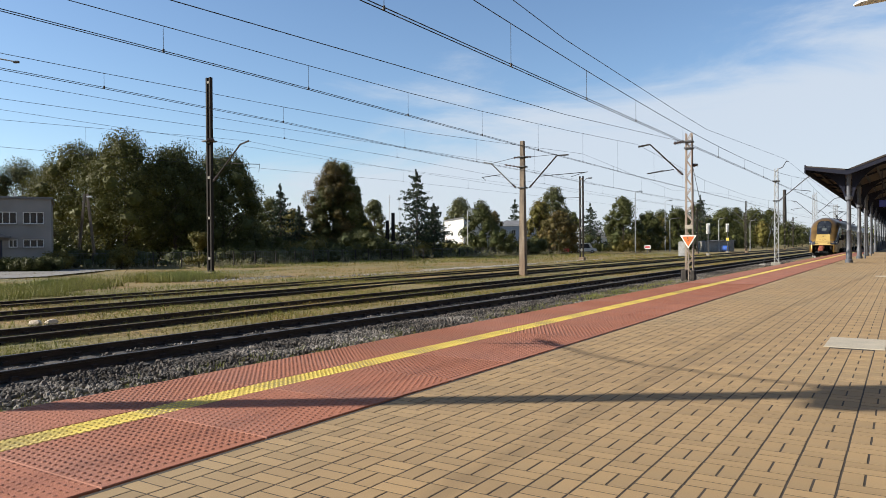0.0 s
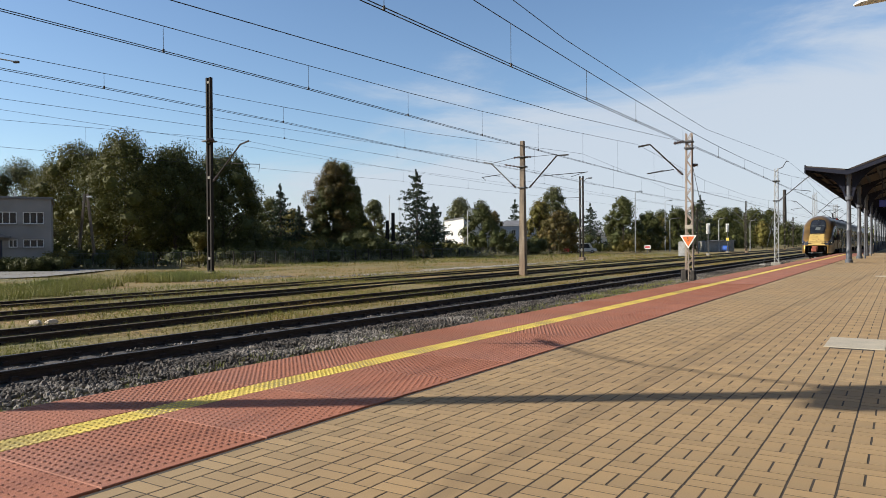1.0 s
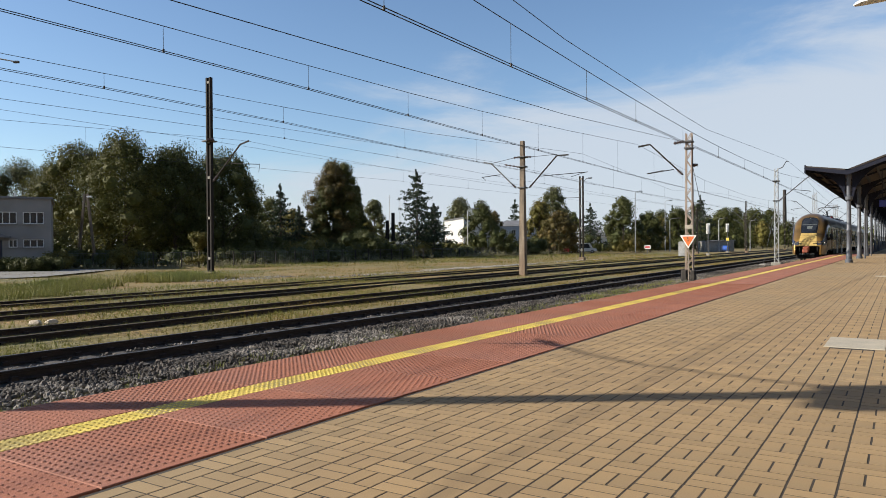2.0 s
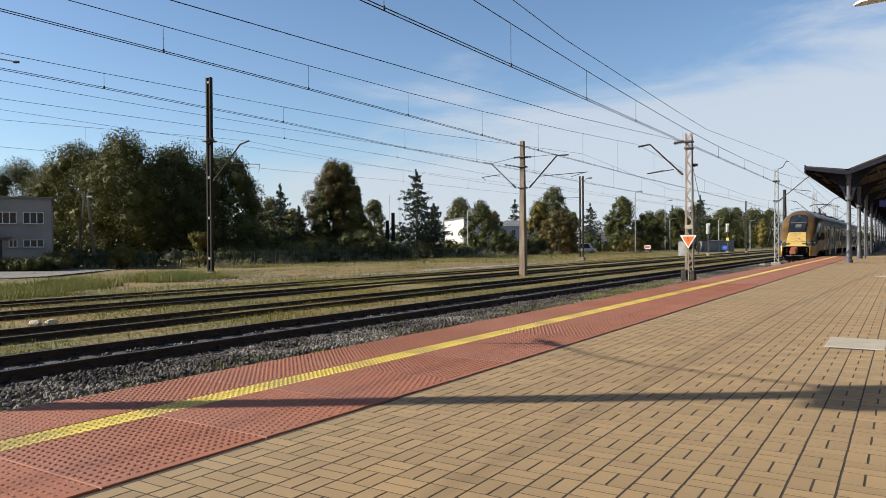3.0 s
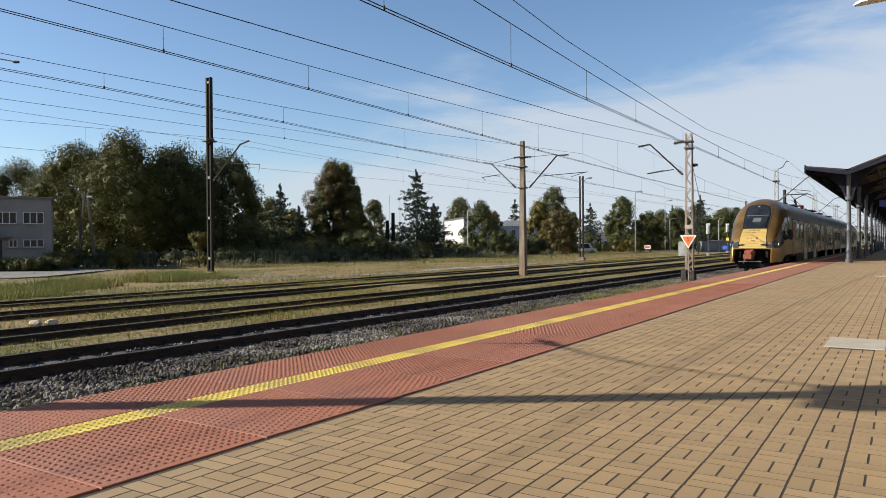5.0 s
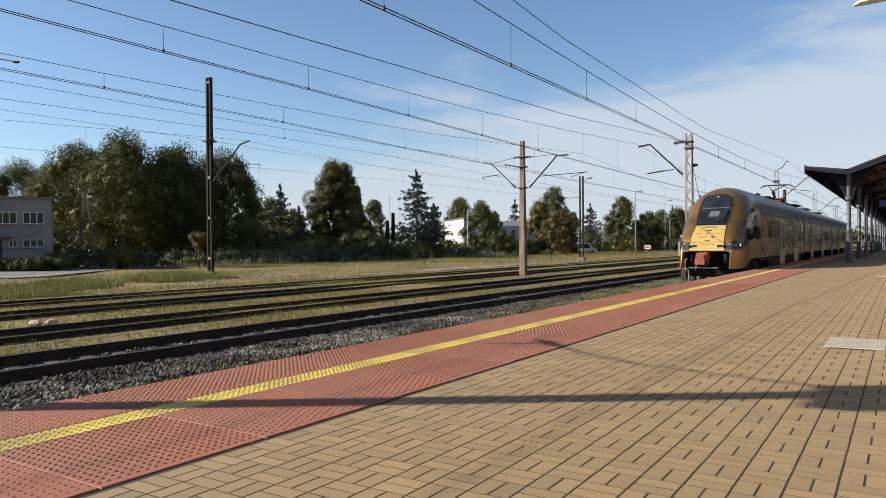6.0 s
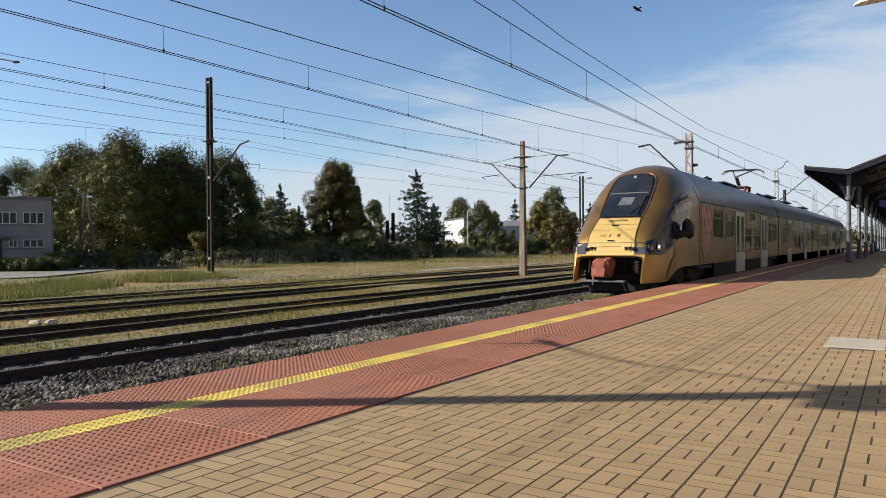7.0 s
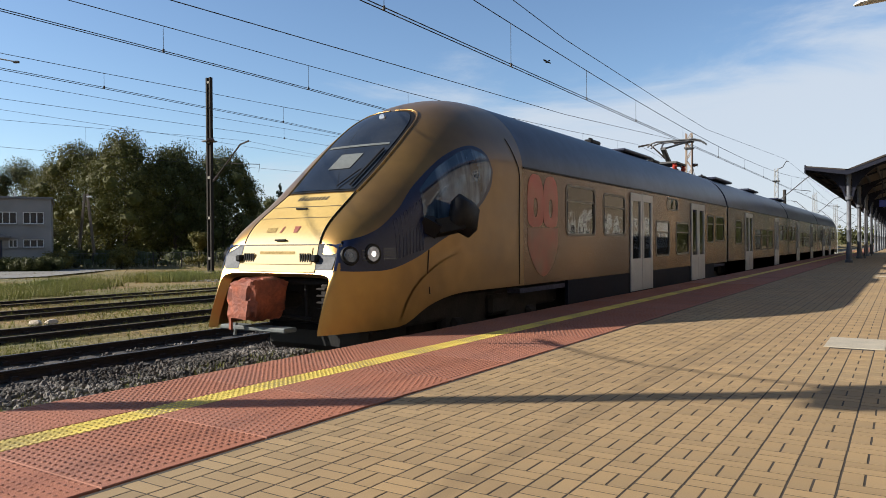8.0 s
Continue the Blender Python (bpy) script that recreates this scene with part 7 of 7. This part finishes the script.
tufts("dry_grass", [(-15.3, -12.7, 2, 34, 100, 0.11, 0.42), (-15.2, -12.75, 34, 90, 26, 0.14, 0.45), (-16.75, -15.35, 2, 60, 50, 0.11, 0.45), (-20.3, -16.8, 4, 36, 62, 0.11, 0.45), (-20.2, -17.0, 36, 100, 16, 0.14, 0.5),
                    (-24.8, -20.2, 5, 40, 46, 0.12, 0.45), (-24.6, -20.4, 40, 110, 11, 0.16, 0.5), (-29, -24.6, 8, 60, 26, 0.13, 0.45), (-54, -29, 14, 60, 17, 0.15, 0.5), (-54, -24, 60, 125, 8, 0.22, 0.5)],
      31, M_GRASS, "short dry yellowish grass between the tracks")
tufts("green_grass", [(-15.0, -12.9, 2, 18, 90, 0.14, 0.48), (-33.5, -28.4, 12.5, 17, 85, 0.28, 0.42), (-37, -31, 16, 20, 80, 0.34, 0.43), (-37.5, -32.2, 19.5, 24, 80, 0.44, 0.44), (-38, -33.0, 24, 29.5, 70, 0.46, 0.46), (-20, -17.2, 4, 30, 40, 0.14, 0.52), (-24.5, -21.8, 6, 34, 30, 0.16, 0.5), (-30, -26, 10, 40, 20, 0.18, 0.52),
                      (-28.2, -26.2, 9, 14, 30, 0.28, 0.5), (-9.55, -8.7, 1.0, 26, 24, 0.17, 0.5), (-9.9, -8.6, 24, 37, 90, 0.17, 0.35), (-53.5, -46, 40, 60, 9, 0.30, 0.5), (-54, -50, 60, 100, 8, 0.35, 0.45), (-50, -40, 60, 120, 4, 0.3, 0.55)], 32, M_GREEN, "taller fresh green grass and weeds")
tufts("weeds", [(-55.6, -53.2, 46, 130, 6, 0.7, 0.55), (-60.5, -55.5, 36, 48, 6, 0.6, 0.55)], 33, M_WEED, "tall pale weeds along the fence")


# ---------- paving: tactile slabs and small pavers ----------
def slab_mesh(w, ln, m, name):
    s = Shape()
    a, b, c = w / 2, ln / 2, 0.006
    pts = [(-a, -b, -0.04), (a, -b, -0.04), (a, b, -0.04), (-a, b, -0.04), (-a, -b, -c), (a, -b, -c), (a, b, -c), (-a, b, -c), (-a + c, -b + c, 0), (a - c, -b + c, 0), (a - c, b - c, 0), (-a + c, b - c, 0)]
    return s.add(pts, [(0, 1, 5, 4), (1, 2, 6, 5), (2, 3, 7, 6), (3, 0, 4, 7), (4, 5, 9, 8), (5, 6, 10, 9), (6, 7, 11, 10), (7, 4, 8, 11), (8, 9, 10, 11)]).mesh(name, m)


PITCH = 1.02
slabs = (("red_slab", EDGE, -4.372, M_RED), ("yellow_slab", -4.368, -4.132, M_YEL), ("red_slab", -4.128, TAN - 0.02, M_RED))
for name, x0, x1, m in slabs:
    me = slab_mesh(x1 - x0, PITCH - 0.006, m, name)
    for k in range(-6, 95):
        ob = new(name, me)
        ob.parent = PLATFORM
        ob.matrix_basis = pose((x0 + x1) / 2, 1.94 + (k + 0.5) * PITCH, random.uniform(-0.003, 0.001), random.uniform(-0.10, 0.10), random.uniform(-0.10, 0.10), 0)
part("far_tactile_edge", Shape().box((EDGE + TAN) / 2, 133, -0.02, TAN - EDGE - 0.02, 69, 0.036), M_RED, PLATFORM, kind="stuff")

ring = [(math.cos(a), math.sin(a)) for a in [k * math.pi / 3 for k in range(6)]]
STUD_V = np.array([(0.0155 * x, 0.0155 * y, 0.0) for x, y in ring] + [(0.0095 * x, 0.0095 * y, 0.0053) for x, y in ring] + [(0, 0, 0.0059)])
STUD_F = np.array([(k, (k + 1) % 6, 6 + (k + 1) % 6) for k in range(6)] + [(k, 6 + (k + 1) % 6, 6 + k) for k in range(6)] + [(6 + k, 6 + (k + 1) % 6, 12) for k in range(6)])
for name, x0, x1, m, stagger in (("red_studs", EDGE + 0.05, -4.40, M_RED, 0), ("yellow_studs", -4.345, -4.14, M_YEL, 0), ("red_studs", -4.10, TAN - 0.05, M_RED, 1)):
    xs = np.arange(x0, x1, 0.051)
    cs = []
    for k in range(-1, 18):
        ys = 1.94 + k * PITCH + 0.03 + np.arange(20) * 0.051
        gx, gy = np.meshgrid(xs, ys)
        if stagger and k in (1, 2, 6):
            gx = gx + np.where(np.arange(20) % 2, 0.0255, 0.0)[:, None]
        cs.append(np.stack([gx.ravel(), gy.ravel(), np.full(gx.size, -0.0015)], 1))
    cs = np.concatenate(cs)
    n = len(cs)
    v, fc = scatter(STUD_V, STUD_F, cs, np.repeat(np.eye(3)[None], n, 0), np.ones(n))
    ob = new(name, array_mesh(name, v, fc, m))
    ob.data.polygons.foreach_set("use_smooth", [True] * len(ob.data.polygons))
    ob.parent = PLATFORM
    tagged(ob, kind="stuff")

part("joint_sand", Shape().box((TAN + 2.75) / 2, 26, -0.0120, 2.75 - TAN - 0.02, 66, 0.020), M_JOINT, PLATFORM, "dark sand in the paving joints", kind="stuff")
# tan pavers in basket weave: pairs across and pairs along, joints wider along the track
STEP_X, STEP_Y, X0, Y0 = 0.200, 0.196, -0.655, 3.47
CUT = 0.0006


def paver_points(w, ln):
    a, b = w / 2, ln / 2
    return np.array([(-a, -b, -0.022), (a, -b, -0.022), (a, b, -0.022), (-a, b, -0.022), (-a, -b, -CUT), (a, -b, -CUT), (a, b, -CUT), (-a, b, -CUT),
                     (-a + CUT, -b + CUT, 0), (a - CUT, -b + CUT, 0), (a - CUT, b - CUT, 0), (-a + CUT, b - CUT, 0)])


PAVER_F = np.array([(0, 1, 5, 4), (1, 2, 6, 5), (2, 3, 7, 6), (3, 0, 4, 7), (4, 5, 9, 8), (5, 6, 10, 9), (6, 7, 11, 10), (7, 4, 8, 11), (8, 9, 10, 11)])
ACROSS, ALONG = paver_points(0.1885, 0.0876), paver_points(0.0898, 0.1852)
ME = {True: array_mesh("paver_across", ACROSS, PAVER_F, M_PAVE), False: array_mesh("paver_along", ALONG, PAVER_F, M_PAVE)}
rng = np.random.default_rng(5)
rest = {True: [], False: []}
SLABHOLE = (-0.72, -0.17, 8.56, 9.44)
for i in range(-12, 17):
    cx = X0 + (i + 0.5) * STEP_X
    for j in range(-36, 280 if i < 8 else 90):
        cy = Y0 + j * STEP_Y
        along_y = (i + j) % 2 == 0
        if SLABHOLE[0] < cx < SLABHOLE[1] and SLABHOLE[2] - 0.06 < cy < SLABHOLE[3] + 0.06:
            continue
        for h in (-1, 1):
            x, y = (cx + h * STEP_X * 0.2515, cy) if along_y else (cx, cy + h * STEP_Y * 0.2515)
            z = rng.uniform(-0.0004, 0.0004) - 0.0004
            rest[not along_y].append((x, y, z, rng.uniform(-1, 1) * 0.0025, rng.uniform(-1, 1) * 0.0025))
for across, rows in rest.items():
    near = [q for q in rows if -2.7 < q[0] < -0.05 and 3.05 < q[1] < 5.15]
    for x, y, z, a, b in near:
        ob = new("paver", ME[across])
        ob.parent = PLATFORM
        ob.matrix_basis = pose(x, y, z, math.degrees(a), math.degrees(b), 0)
    q = np.array([r for r in rows if not (-2.7 < r[0] < -0.05 and 3.05 < r[1] < 5.15)])
    base = ACROSS if across else ALONG
    pts = base[None] + q[:, None, :3]
    pts[:, :, 2] += base[None, :, 0] * q[:, 4, None] + base[None, :, 1] * q[:, 3, None]
    fc = PAVER_F[None] + (np.arange(len(q)) * len(base))[:, None, None]
    ob = new("pavers", array_mesh("pavers", pts.reshape(-1, 3), fc.reshape(-1, 4), M_PAVE))
    ob.parent = PLATFORM
    tagged(ob, kind="stuff")
for x, y, w, ln in ((-0.44, 9.0, 0.56, 0.88), (-0.42, 26.6, 0.7, 0.5)):
    ob = part("cover_slab", Shape().box(x, y, -0.006, w, ln, 0.024, cut=0.006), M_PALE, PLATFORM, "pale concrete cover slab")


motions()
